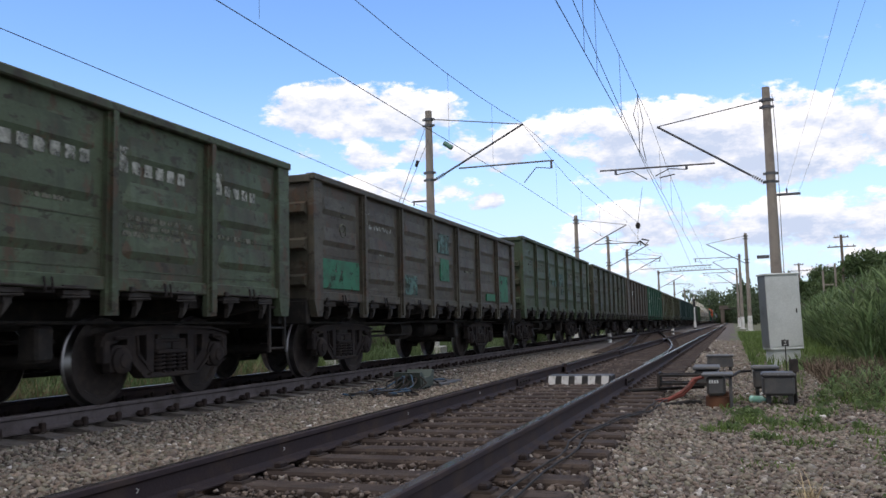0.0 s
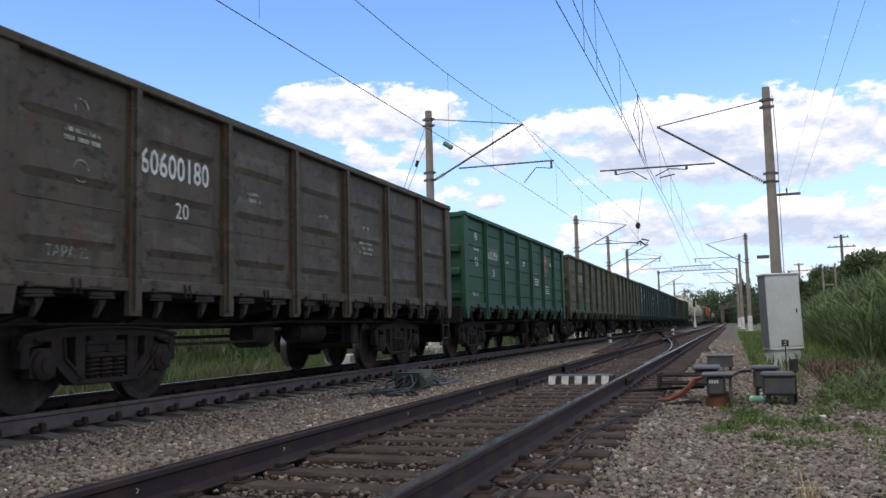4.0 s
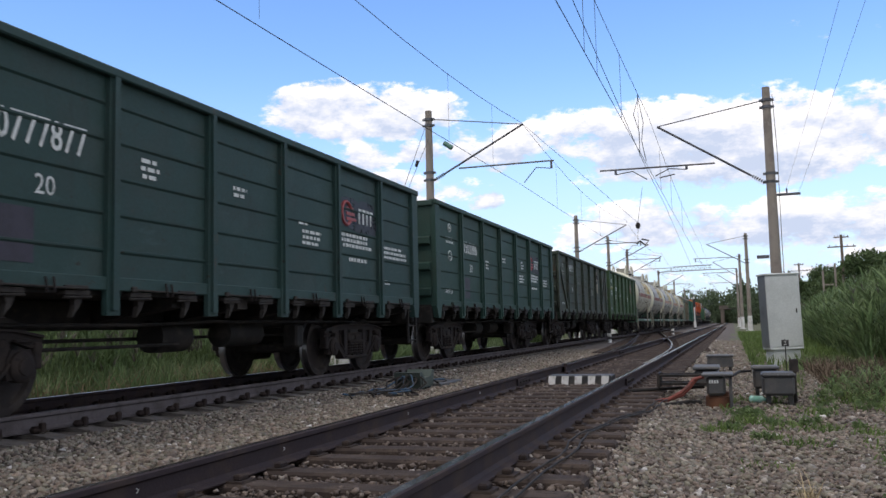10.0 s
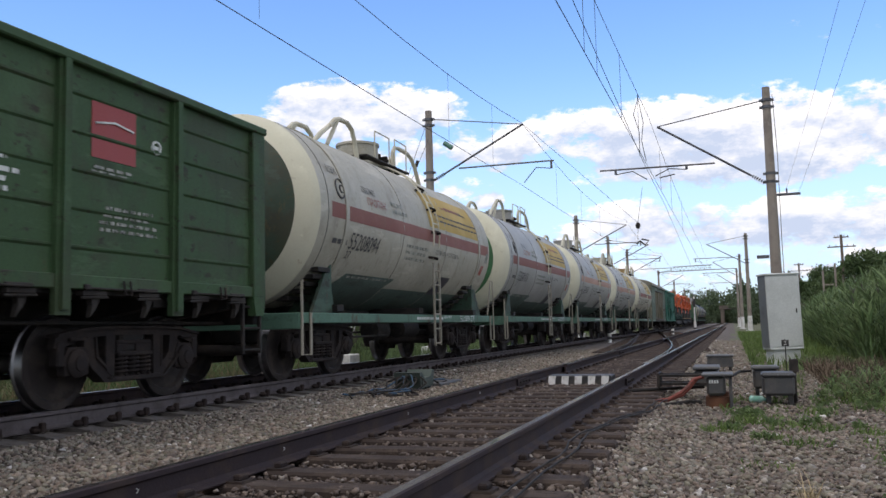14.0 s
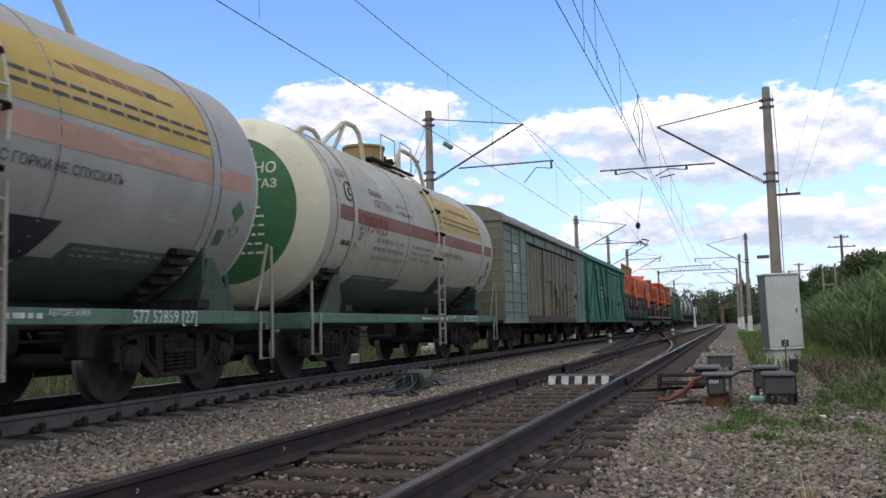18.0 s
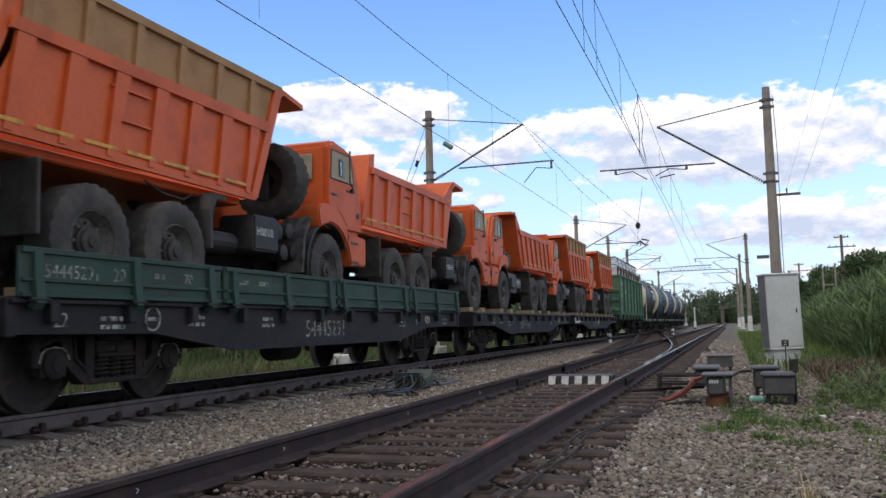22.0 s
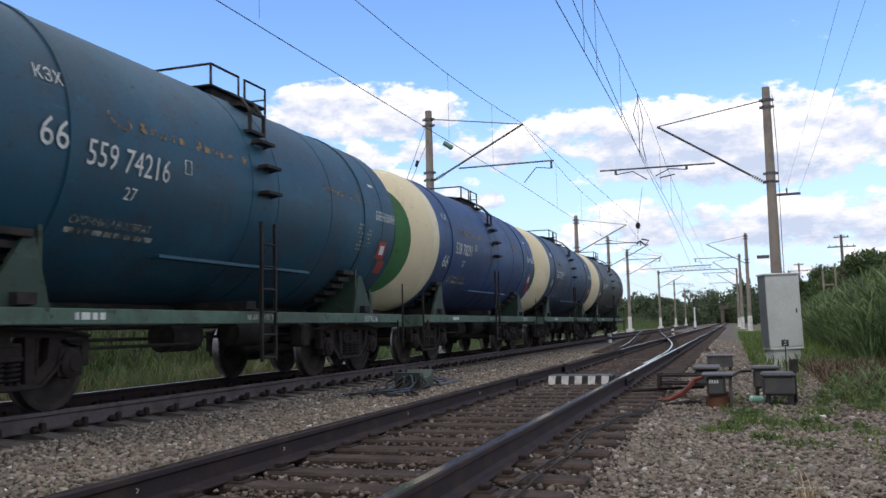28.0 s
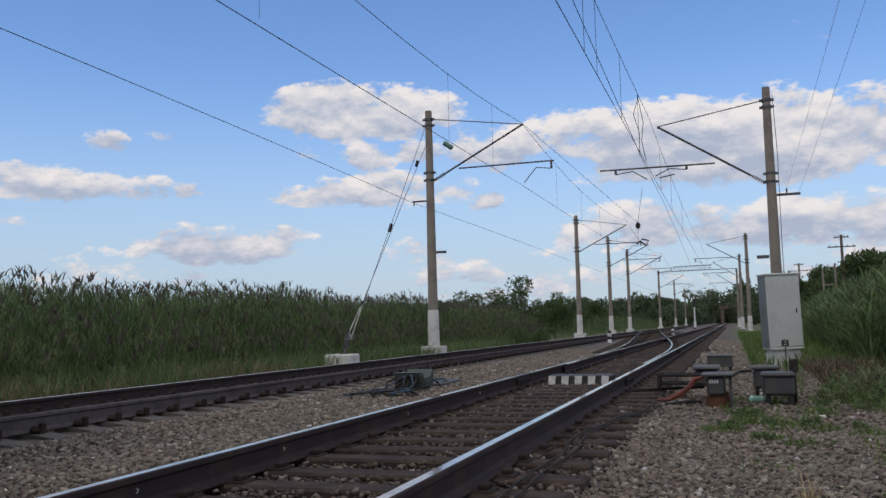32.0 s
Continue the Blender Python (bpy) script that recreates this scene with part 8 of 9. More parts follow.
def flat_wagon(label, number, sides):
    w = thing("flat_wagon", label, "wagon", "wagons of the freight train")
    belly = [(-6.7, 1.10), (6.7, 1.10), (6.7, 0.78), (4.6, 0.76), (2.9, 0.52), (-2.9, 0.52), (-4.6, 0.76), (-6.7, 0.78)]
    for s in (1, -1):
        part("side_sill", Build().prism(belly, *sorted((s * 1.34, s * 1.38))), FLAT_BLACK, w, label="black fish-bellied side sill")
        part("sill_flange", Build().box(*sorted((s * 1.30, s * 1.44)), -6.7, 6.7, 1.06, 1.10, 0.005), FLAT_BLACK, w)
        m = pose(0, 0, 0, 0, 0, 0 if s > 0 else 180)
        part("end_beam", Build().box(-1.4, 1.4, 6.6, 6.72, 0.75, 1.12, 0.015), FLAT_BLACK, w, at=m)
        pocket = Build().box(1.38, 1.47, -0.06, 0.06, 0.88, 1.06, 0.01).mesh("stake_pocket", FLAT_BLACK)
        for k in range(12):
            part("stake_pocket", pocket, None, w, at=m @ pose(0, -6.2 + k * 1.127, 0))
    for k in range(45):
        y = -6.6 + k * 0.2933
        part("deck_plank", DECK_PLANK, None, w, at=(0, y + 0.147, 0))
    part("centre_sill", Build().prism([(-6.6, 1.06), (6.6, 1.06), (6.6, 0.8), (3, 0.55), (-3, 0.55), (-6.6, 0.8)], -0.3, 0.3), FLAT_BLACK, w)
    letters(number, 0.36, FADED, w, -1.0 if sides else -1.65, 0.66, 1.384, "wagon_number")
    letters("22" if sides else "27", 0.2, FADED, w, -6.14 if sides else 0.9, 0.84, 1.384, "class_number")
    letters("70", 0.2, FADED, w, 6.2, 0.86, 1.384, "lettering")
    for k, (y, z) in enumerate(((-5.5, 0.9), (-4.0, 0.92), (-2.3, 0.90), (2.9, 0.86), (5.5, 0.9)) if sides else ((-4.95, 0.9), (-4.1, 0.9), (-3.2, 0.84), (2.9, 0.86), (5.5, 0.9))):
        text_bars(w, y, z, 0.4, 2, FADED, 1.384, seed=60 + k)
    emblem(w, -4.65 if sides else -2.5, 0.92, FADED, 0.13 if sides else 0.08, 1.384)
    letters("43т", 0.23, LETTER, w, 4.35, 0.84, 1.385, "load_mark")
    emblem(w, 3.85, 0.90, FADED, 0.07, 1.385)
    if number == "54587480":     # daubs and a chalked wheel
        part("white_daub", Build().prism([(-6.66, 0.80), (-5.35, 0.82), (-5.2, 0.89), (-5.55, 0.92), (-5.6, 1.03), (-6.2, 1.05), (-6.3, 1.0), (-6.66, 0.98)], 1.380, 1.3835), LETTER, w, "splashed white paint daub")
        emblem(w, 0.0, 0.86, LETTER, 0.13, 1.386)
        part("chalk_stroke", Build().box(1.384, 1.387, -0.012, 0.012, 0.68, 1.02), LETTER, w)
    if sides:
        for s in (1, -1):
            m = pose(0, 0, 0, 0, 0, 0 if s > 0 else 180)
            for k in range(4):
                y0 = -6.65 + k * 3.33
                bd = part("drop_side", Build().box(1.40, 1.44, y0 + 0.02, y0 + 3.28, 1.12, 1.57, 0.008), BOARD_GREEN, w, "dark green steel drop side", at=m)
                for zz, tall in ((1.13, 0.03), (1.27, 0.015), (1.53, 0.035)):
                    part("board_rib", Build().prism([(1.438, zz - 0.02), (1.438, zz + tall + 0.01), (1.468, zz + tall), (1.468, zz - 0.01)], y0 + 0.04, y0 + 3.26, "y"), BOARD_GREEN, bd)
                for yy in (0.22, 1.62, 3.02):
                    part("hinge", Build().prism([(1.40, 1.02), (1.47, 1.00), (1.52, 1.06), (1.49, 1.30), (1.478, 1.54), (1.44, 1.56)], y0 + yy - 0.055, y0 + yy + 0.055, "y"), BOARD_GREEN, bd)
                    part("hinge_pin", Build().rod((1.50, y0 + yy - 0.12, 1.09), (1.50, y0 + yy + 0.10, 1.09), 0.022, 8), FLAT_BLACK, bd)
        letters(number, 0.19, FADED, w, -6.33, 1.30, 1.444, "wagon_number")
        letters("20", 0.2, FADED, w, -5.38, 1.30, 1.444, "lettering")
        letters("70", 0.17, FADED, w, -4.15, 1.32, 1.444, "lettering")
        for k, y in enumerate((-4.72, -2.95, -2.45)):
            text_bars(w, y, 1.36, 0.25, 1, FADED, 1.444, 0.06, seed=70 + k)
    part("brake_cylinder", CYLINDER, None, w, at=(0.7, -0.5, 0.5))
    bogies(w, 9.72)
    couplers(w, 7.31)
    return w


DECK_PLANK = Build().box(-1.36, 1.36, -0.138, 0.138, 1.07, 1.13, 0.008).mesh("deck_plank", DECK_WOOD)
for k, (lab, num, sides) in enumerate((("black flat wagon with green drop sides carrying tipper trucks", "54445291", True), ("black fish-bellied flat wagon carrying tipper trucks", "54587340", False), ("black flat wagon with chalk marks carrying a tipper truck", "54587480", False))):
    TRAIN.append((flat_wagon(lab, num, sides), 275.6 + 14.62 * k))

# ---- tipper trucks ----
ORANGE = surface("truck_orange", (0.60, 0.105, 0.022), 0.5, 0, (0.47, 0.085, 0.024), (0.40, 0.13, 0.06), 1.3, 30, 0.4, 0.2, 0.05, 1.0, spec=0.35)
TAN = surface("dusty_tan_steel", (0.36, 0.19, 0.075), 0.7, 0, (0.29, 0.15, 0.06), (0.45, 0.17, 0.05), 2.0, 30, 0.5, 0.3, 0.1)
TYRE = surface("dusty_tyre", (0.042, 0.039, 0.037), 0.85, 0, (0.080, 0.070, 0.060), None, 3, 40, 0.5, 0, 0.3)
HUB = surface("dusty_hub", (0.115, 0.110, 0.100), 0.75, 0.1, (0.040, 0.037, 0.034), None, 6, 50, 0.5, 0, 0.2)
CHASSIS = surface("truck_chassis", (0.017, 0.017, 0.019), 0.6, 0.1, (0.036, 0.033, 0.030), None, 3, 40, 0.5, 0, 0.2)
COVER = surface("beige_window_cover", (0.36, 0.31, 0.22), 0.8, 0, (0.28, 0.24, 0.17), None, 4, 40, 0.4, 0, 0.2)
GLASS = surface("dark_glass", (0.02, 0.024, 0.028), 0.08, 0, scale=3, bump=0)
YELLOW_TAPE = surface("yellow_tape", (0.60, 0.30, 0.03), 0.5, 0, scale=8, bump=0)
DUSTY_GUARD = surface("mud_caked_guard", (0.090, 0.084, 0.076), 0.9, 0, (0.030, 0.028, 0.028), (0.10, 0.092, 0.08), 6, 40, 0.6, 0.4, 0.4)
TANK_COAT = surface("dusty_fuel_tank", (0.055, 0.052, 0.050), 0.5, 0.1, (0.030, 0.028, 0.027), (0.085, 0.078, 0.068), 4, 40, 0.5, 0.3, 0.1)
MUDFLAP = surface("dusty_mudguard", (0.052, 0.047, 0.043), 0.8, 0, (0.028, 0.025, 0.024), None, 4, 40, 0.5, 0, 0.1)


def tyre_mesh():
    prof = [(-0.17, 0.335), (-0.20, 0.42), (-0.195, 0.52), (-0.16, 0.582), (0.16, 0.582), (0.195, 0.52), (0.20, 0.42), (0.17, 0.335), (-0.17, 0.335)]
    n, vs, fs = 78, [], []
    for i, (a, r) in enumerate(prof):
        for k in range(n):
            lug = 0.024 if i in (3, 4) and (k + (1 if i == 4 else 0)) % 3 else 0.0
            q = r + lug - (0.03 if i in (2, 5) and not (k + (1 if i == 5 else 0)) % 3 else 0.0)
            vs.append((a, math.cos(2 * math.pi * k / n) * q, math.sin(2 * math.pi * k / n) * q))
    for i in range(len(prof) - 1):
        for k in range(n):
            fs.append((i * n + k, i * n + (k + 1) % n, (i + 1) * n + (k + 1) % n, (i + 1) * n + k))
    b = Build()
    b.add(vs, fs)
    return b.mesh("tyre", TYRE, 40)


TYRE_M = tyre_mesh()
RIM_M = Build().lathe([(-0.1, 0.345), (0.15, 0.345), (0.17, 0.32), (0.12, 0.30), (0.06, 0.26), (0.04, 0.25), (0.05, 0.16)], 24, "x").mesh("rim", HUB, 35)
CAP_M = Build().lathe([(0.04, 0.165), (0.10, 0.16), (0.11, 0.14), (0.15, 0.135), (0.16, 0.115), (0.16, 0.07), (0.185, 0.065), (0.185, 0.02)], 16, "x").mesh("hub_cap", MUDFLAP, 35)
SPARE_RIM = Build().lathe([(-0.12, 0.345), (0.12, 0.345), (0.13, 0.31), (0.03, 0.27), (0.03, 0.08), (-0.03, 0.08), (-0.03, 0.27), (-0.13, 0.31)], 24, "x").mesh("spare_rim", CHASSIS, 35)
NUT_M = Build().rod((0.06, 0.2, 0), (0.1, 0.2, 0), 0.018, 6).mesh("wheel_nut", HUB)


def truck(label, tall, chalk):
    """A three-axle tipper; its nose points to -y, its front axle stands at y = 0."""
    w = thing("tipper_truck", label, "truck", "tipper trucks on the flat wagons")
    for y in (0.0, 4.13, 5.58):
        for s in (1, -1):
            wh = part("wheel", RIM_M, None, w, "dusty wheel with a chunky tyre", at=pose(1.02 * s, y, 0.6, 0, 0, 0 if s > 0 else 180))
            part("tyre", TYRE_M, None, wh)
            part("hub_cap", CAP_M, None, wh)
            for k in range(8):
                part("wheel_nut", NUT_M, None, wh, at=Matrix.Rotation(2 * math.pi * k / 8, 4, "X"))
        part("axle", Build().rod((-0.95, y, 0.6), (0.95, y, 0.6), 0.09).lathe([(-0.22, 0.05), (-0.12, 0.24), (0.12, 0.24), (0.22, 0.05)], 14, "x", pose(0, y, 0.6)), CHASSIS, w)
    for s in (1, -1):
        part("frame_rail", Build().box(*sorted((s * 0.36, s * 0.46)), -1.2, 7.0, 0.86, 1.14, 0.01), CHASSIS, w)
    part("engine", Build().box(-0.4, 0.4, -0.9, 0.9, 0.5, 1.1, 0.05), CHASSIS, w)
    part("gearbox", Build().lathe([(0.9, 0.25), (2.2, 0.18)], 12, "y", pose(0, 0, 0.75)), CHASSIS, w)
    for x in (0.55, -0.7):
        part("rear_spring", Build().box(x, x + 0.15, 4.0, 5.7, 0.72, 0.86, 0.02), CHASSIS, w)
    # cab
    cab = [(-1.42, 1.28), (-1.44, 1.60), (-1.38, 2.06), (-1.10, 2.64), (-0.94, 2.76), (-0.3, 2.84), (0.02, 2.72), (0.06, 1.34), (-0.7, 1.28)]
    part("cab", bevelled(Build().prism(cab, -1.2, 1.2), "cab", ORANGE, 0.07, 40), None, w, "glossy orange driver's cab")
    part("cab_floor", Build().box(-0.9, 0.9, -1.1, 0.2, 1.1, 1.36, 0.02), CHASSIS, w)
    for s in (1, -1):
        ring = [(-0.03 + 0.76 * math.cos(q), 0.62 + 0.76 * math.sin(q)) for q in np.linspace(1.02, 2.55, 10)]
        part("fender", bevelled(Build().prism(ring + [(-0.70, 1.24), (-0.62, 1.42), (-0.42, 1.58), (-0.2, 1.66), (0.10, 1.70), (0.38, 1.66), (0.44, 1.52)], *sorted((s * 0.92, s * 1.25))), "fender", ORANGE, 0.025, 40), None, w, "orange wheel arch lip")
        lin = [(-0.03 + q * math.cos(k), 0.62 + q * math.sin(k)) for q, ks in ((0.74, np.linspace(2.6, -0.15, 14)), (0.79, np.linspace(-0.15, 2.6, 14))) for k in ks]
        part("arch_liner", Build().prism(lin, *sorted((s * 0.72, s * 1.2))), CHASSIS, w, "black plastic wheel arch liner")
        side = [(-1.46, 0.74), (-1.47, 1.24), (-0.74, 1.27)] + [(-0.03 + 0.8 * math.cos(q), 0.62 + 0.8 * math.sin(q)) for q in np.linspace(2.5, 2.98, 5)] + [(-0.82, 0.72)]
        part("bumper_corner", bevelled(Build().prism(side, *sorted((s * 0.95, s * 1.24))), "bumper_corner", ORANGE, 0.05, 40), None, w)
        for z0 in (1.09, 0.76):
            part("cab_step", Build().box(*sorted((s * 1.236, s * 1.246)), -1.12, -0.82, z0, z0 + 0.045), BLACK_PAINT, w)
        part("headlight", Build().box(*sorted((s * 0.78, s * 1.13)), -1.522, -1.50, 0.98, 1.16, 0.01).box(*sorted((s * 1.13, s * 1.235)), -1.475, -1.40, 0.98, 1.16, 0.02), GLASS, w, "dark glazed headlight")
        part("fog_light", Build().box(*sorted((s * 0.62, s * 1.0)), -1.522, -1.50, 0.80, 0.88, 0.008), BLACK_PAINT, w)
        dr = part("cab_door", Build().prism([(-1.06, 1.40), (-1.10, 2.04), (-0.92, 2.68), (-0.06, 2.70), (-0.01, 1.72), (-0.16, 1.66), (-0.5, 1.60), (-0.74, 1.40)], *sorted((s * 1.2, s * 1.212))), ORANGE, w)
        part("side_window", Build().prism([(-1.02, 2.16), (-0.88, 2.62), (-0.14, 2.63), (-0.10, 2.16)], *sorted((s * 1.212, s * 1.218))), COVER, dr, "beige covered side window")
        part("window_seal", Build().tube([(s * 1.216, -1.03, 2.15), (s * 1.216, -0.89, 2.63), (s * 1.216, -0.13, 2.64), (s * 1.216, -0.09, 2.15), (s * 1.216, -1.03, 2.15)], 0.012, 6), BLACK_PAINT, dr)
        part("window_pane", Build().box(*sorted((s * 1.218, s * 1.223)), -0.60, -0.40, 2.22, 2.52), GLASS, dr)
        part("pane_bar", Build().box(*sorted((s * 1.218, s * 1.226)), -0.50, -0.47, 2.24, 2.48), WHITE_PAINT, dr)
        part("door_handle", Build().box(*sorted((s * 1.212, s * 1.24)), -0.30, -0.14, 1.87, 1.91, 0.008), GALV, dr)
        part("lock_cap", Build().rod((s * 1.19, -1.21, 1.62), (s * 1.215, -1.21, 1.62), 0.05, 12), BLACK_PAINT, w)
        part("mirror_bracket", Build().tube([(s * 1.2, -0.97, 2.04), (s * 1.28, -0.85, 2.06), (s * 1.31, -0.66, 2.15), (s * 1.32, -0.64, 2.4), (s * 1.31, -0.66, 2.68), (s * 1.24, -0.85, 2.72), (s * 1.19, -0.95, 2.70)], 0.013, 6).box(*sorted((s * 1.19, s * 1.25)), -1.0, -0.88, 2.0, 2.07, 0.01), BLACK_PAINT, w)
        part("side_vent", Build().box(*sorted((s * 1.2, s * 1.215)), -0.88, -0.72, 1.99, 2.03, 0.004), BLACK_PAINT, w)
    part("windscreen", Build().prism([(-1.402, 2.10), (-1.135, 2.64), (-1.12, 2.64), (-1.38, 2.10)], -1.06, 1.06), COVER, w, "beige covered windscreen")
    part("bumper", bevelled(Build().box(-1.0, 1.0, -1.51, -1.30, 0.74, 1.24), "bumper", ORANGE, 0.03, 40), None, w)
    part("grille", Build().box(-0.7, 0.7, -1.455, -1.42, 1.34, 1.62, 0.01), BLACK_PAINT, w)
    part("radiator", Build().box(-0.7, 0.7, -1.3, -1.1, 0.7, 1.28, 0.02), CHASSIS, w)
    part("roof_lamp", Build().rod((0.4, -0.9, 2.74), (0.4, -0.9, 2.84), 0.06, 10), ORANGE, w)
    part("mudflap", Build().box(0.72, 1.2, 0.72, 0.76, 0.45, 0.75, 0.01), CHASSIS, w)
    part("mudflap", Build().box(-1.2, -0.72, 0.72, 0.76, 0.45, 0.75, 0.01), CHASSIS, w)
    # gear between cab and body
    tank_b = bevelled(Build().box(0.62, 1.18, 0.92, 2.34, 0.64, 1.22), "fuel_tank", TANK_COAT, 0.15, 40)
    ft = part("fuel_tank", tank_b, None, w)
    for y in (1.22, 1.62, 2.1):
        part("tank_strap", Build().box(1.18, 1.19, y - 0.018, y + 0.018, 0.66, 1.14), GALV, ft)
    if chalk:
        letters(chalk, 0.2, LETTER, w, 1.60, 0.88, 1.194, "chalk_mark")
    part("battery_box", bevelled(Build().box(-1.18, -0.6, 1.62, 2.32, 0.76, 1.27), "battery_box", CHASSIS, 0.03, 40), None, w)
    for k, (y, z) in enumerate(((0.98, 0.82), (1.3, 0.80), (1.12, 1.14), (1.45, 1.1))):
        part("air_cylinder", Build().lathe([(-1.12, 0.02), (-1.09, 0.12), (-0.55, 0.12), (-0.52, 0.02)], 14, "x", pose(0, y, z)), CHASSIS, w, smooth=40)
    part("mud_guard", Build().prism([(0.60, 1.42), (0.72, 1.40), (0.92, 1.10), (0.98, 0.52), (0.92, 0.52), (0.84, 1.05)], -1.22, -0.78), DUSTY_GUARD, w, "mud-caked grey mudguard")
    if not chalk:
        o = letters("Н0010", 0.17, LETTER, w, -2.28, 0.97, 1.194, "chalk_mark")
        o.matrix_basis = Matrix.Rotation(math.pi, 4, "Z") @ o.matrix_basis
    part("air_filter", bevelled(Build().box(0.66, 1.12, 0.72, 1.28, 1.34, 1.86), "air_filter", CHASSIS, 0.09, 40), None, w)
    part("filter_pipe", Build().tube([(0.9, 1.12, 1.85), (0.9, 1.14, 2.08), (0.9, 1.08, 2.28), (0.9, 0.92, 2.40), (0.9, 0.74, 2.38), (0.9, 0.60, 2.22), (0.9, 0.58, 1.98), (0.9, 0.66, 1.75)], 0.014, 8).lathe([(1.84, 0.07), (1.90, 0.07), (1.91, 0.045), (1.98, 0.04)], 10, "z", pose(0.9, 1.12, 0)), CHASSIS, w)
    part("air_intake", Build().box(0.85, 1.05, 0.12, 0.3, 1.3, 2.74, 0.03), CHASSIS, w)
    part("spare_wheel", TYRE_M, None, w, "upright spare wheel behind the cab", at=pose(-0.62, 0.84, 1.98, 0, 0, 84))
    part("spare_rim", SPARE_RIM, None, w, at=pose(-0.62, 0.84, 1.98, 0, 0, 84))
    part("rear_window", Build().box(-0.95, 0.95, 0.05, 0.075, 2.12, 2.55, 0.01), COVER, w, "beige covered rear window")
    part("spare_carrier", Build().box(-0.62, -0.45, 0.6, 0.95, 1.0, 2.1, 0.02), CHASSIS, w)
    part("air_tank", Build().lathe([(2.4, 0.02), (2.45, 0.15), (3.1, 0.15), (3.15, 0.02)], 14, "y", pose(-0.85, 0, 0.85)), CHASSIS, w)
    for s in (1, -1):
        part("mudguard", Build().prism([(3.05, 1.42), (3.36, 1.42), (3.44, 1.20), (3.42, 0.70), (3.37, 0.70), (3.38, 1.16), (3.28, 1.34), (3.05, 1.36)], *sorted((s * 0.78, s * 1.2))), MUDFLAP, w)
        part("mudflap", Build().box(*sorted((s * 0.74, s * 1.2)), 6.32, 6.37, 0.6, 1.35, 0.01), MUDFLAP, w)
        part("hose", Build().tube([(s * 1.0, 3.5, 1.4), (s * 1.05, 3.8, 1.28), (s * 1.05, 4.2, 1.30), (s * 1.0, 4.5, 1.42)], 0.015, 6), CHASSIS, w)
    # tipping body
    top = 2.57
    bed = part("tipper_body", Build().box(-1.0, 1.0, 2.4, 7.0, 1.38, 1.5, 0.02).prism([(2.30, 1.46), (2.42, 1.46), (1.72, 3.08), (1.62, 3.08)], -1.2, 1.2), ORANGE, w, "orange steel tipping body")
    for s in (1, -1):
        part("body_side", Build().prism([(2.38, 1.46), (7.16, 1.52), (6.72, top), (1.92, top)], *sorted((s * 1.16, s * 1.2))), ORANGE, bed)
        if not tall:
            part("front_cheek", Build().prism([(2.05, top - 0.02), (2.5, top - 0.02), (1.72, 3.1), (1.55, 3.1)], *sorted((s * 1.14, s * 1.2))), ORANGE, bed)
        part("body_rail", Build().prism([(2.02, top - 0.10), (6.78, top - 0.08), (6.74, top + 0.05), (1.95, top + 0.05)], *sorted((s * 1.19, s * 1.26))), ORANGE, bed)
        part("lower_rail", Build().prism([(2.38, 1.44), (7.18, 1.50), (7.15, 1.60), (2.36, 1.55)], *sorted((s * 1.18, s * 1.235))), ORANGE, bed)
        for k in range(7):
            y = 2.55 + 0.70 * k
            part("side_rib", Build().prism([(y, 1.52), (y + 0.10, 1.52), (y - 0.06, top - 0.08), (y - 0.30, top - 0.08)], *sorted((s * 1.195, s * 1.25))), ORANGE, bed)
        part("grab_rail", Build().box(*sorted((s * 1.2, s * 1.24)), 4.7, 5.35, 1.95, 1.98).box(*sorted((s * 1.2, s * 1.24)), 4.7, 5.35, 2.3, 2.33), ORANGE, bed)
        for k in range(7):
            y = 2.65 + 0.66 * k
            part("reflector_tape", Build().box(*sorted((s * 1.245, s * 1.252)), y, y + 0.5, 1.60, 1.64), YELLOW_TAPE, bed)
        if tall:
            part("corner_post", Build().prism([(2.33, 1.48), (2.50, 1.48), (1.80, 3.16), (1.60, 3.16)], *sorted((s * 1.15, s * 1.245))), ORANGE, bed)
            part("extension_side", Build().prism([(1.90, top + 0.04), (6.76, top + 0.04), (6.70, 3.22), (1.62, 3.22)], *sorted((s * 1.15, s * 1.19))), TAN, bed, "dusty tan extension board")
            part("extension_rail", Build().prism([(1.6, 3.14), (6.76, 3.14), (6.76, 3.24), (1.58, 3.24)], *sorted((s * 1.15, s * 1.24))), TAN, bed)
            for k in range(6):
                y = 2.4 + 0.82 * k
                part("extension_post", Build().prism([(y, top + 0.04), (y + 0.12, top + 0.04), (y + 0.06, 3.16), (y - 0.06, 3.16)], *sorted((s * 1.18, s * 1.235))), TAN, bed)
    part("visor", Build().prism([(0.88, 2.98), (0.90, 3.06), (1.62, 3.12), (1.78, 2.95), (1.70, 2.95), (1.5, 3.04)] if not tall else [(0.88, 3.06), (0.90, 3.14), (1.62, 3.24), (1.78, 3.04), (1.70, 3.04), (1.5, 3.15)], -1.22, 1.22), ORANGE, bed, "sloping cab guard")
    for x in (-0.7, 0.0, 0.7):
        part("front_rib", Build().prism([(2.32, 1.5), (2.2, 1.5), (1.55, 3.0), (1.66, 3.0)], x - 0.05, x + 0.05), ORANGE, bed)
    part("tailgate", Build().prism([(7.14, 1.52), (7.20, 1.52), (6.78, 2.86), (6.55, 2.90), (6.62, 2.5)], -1.2, 1.2), ORANGE, bed)
    part("hoist", Build().rod((0, 2.8, 0.9), (0, 3.4, 1.4), 0.1), CHASSIS, w)
    return w


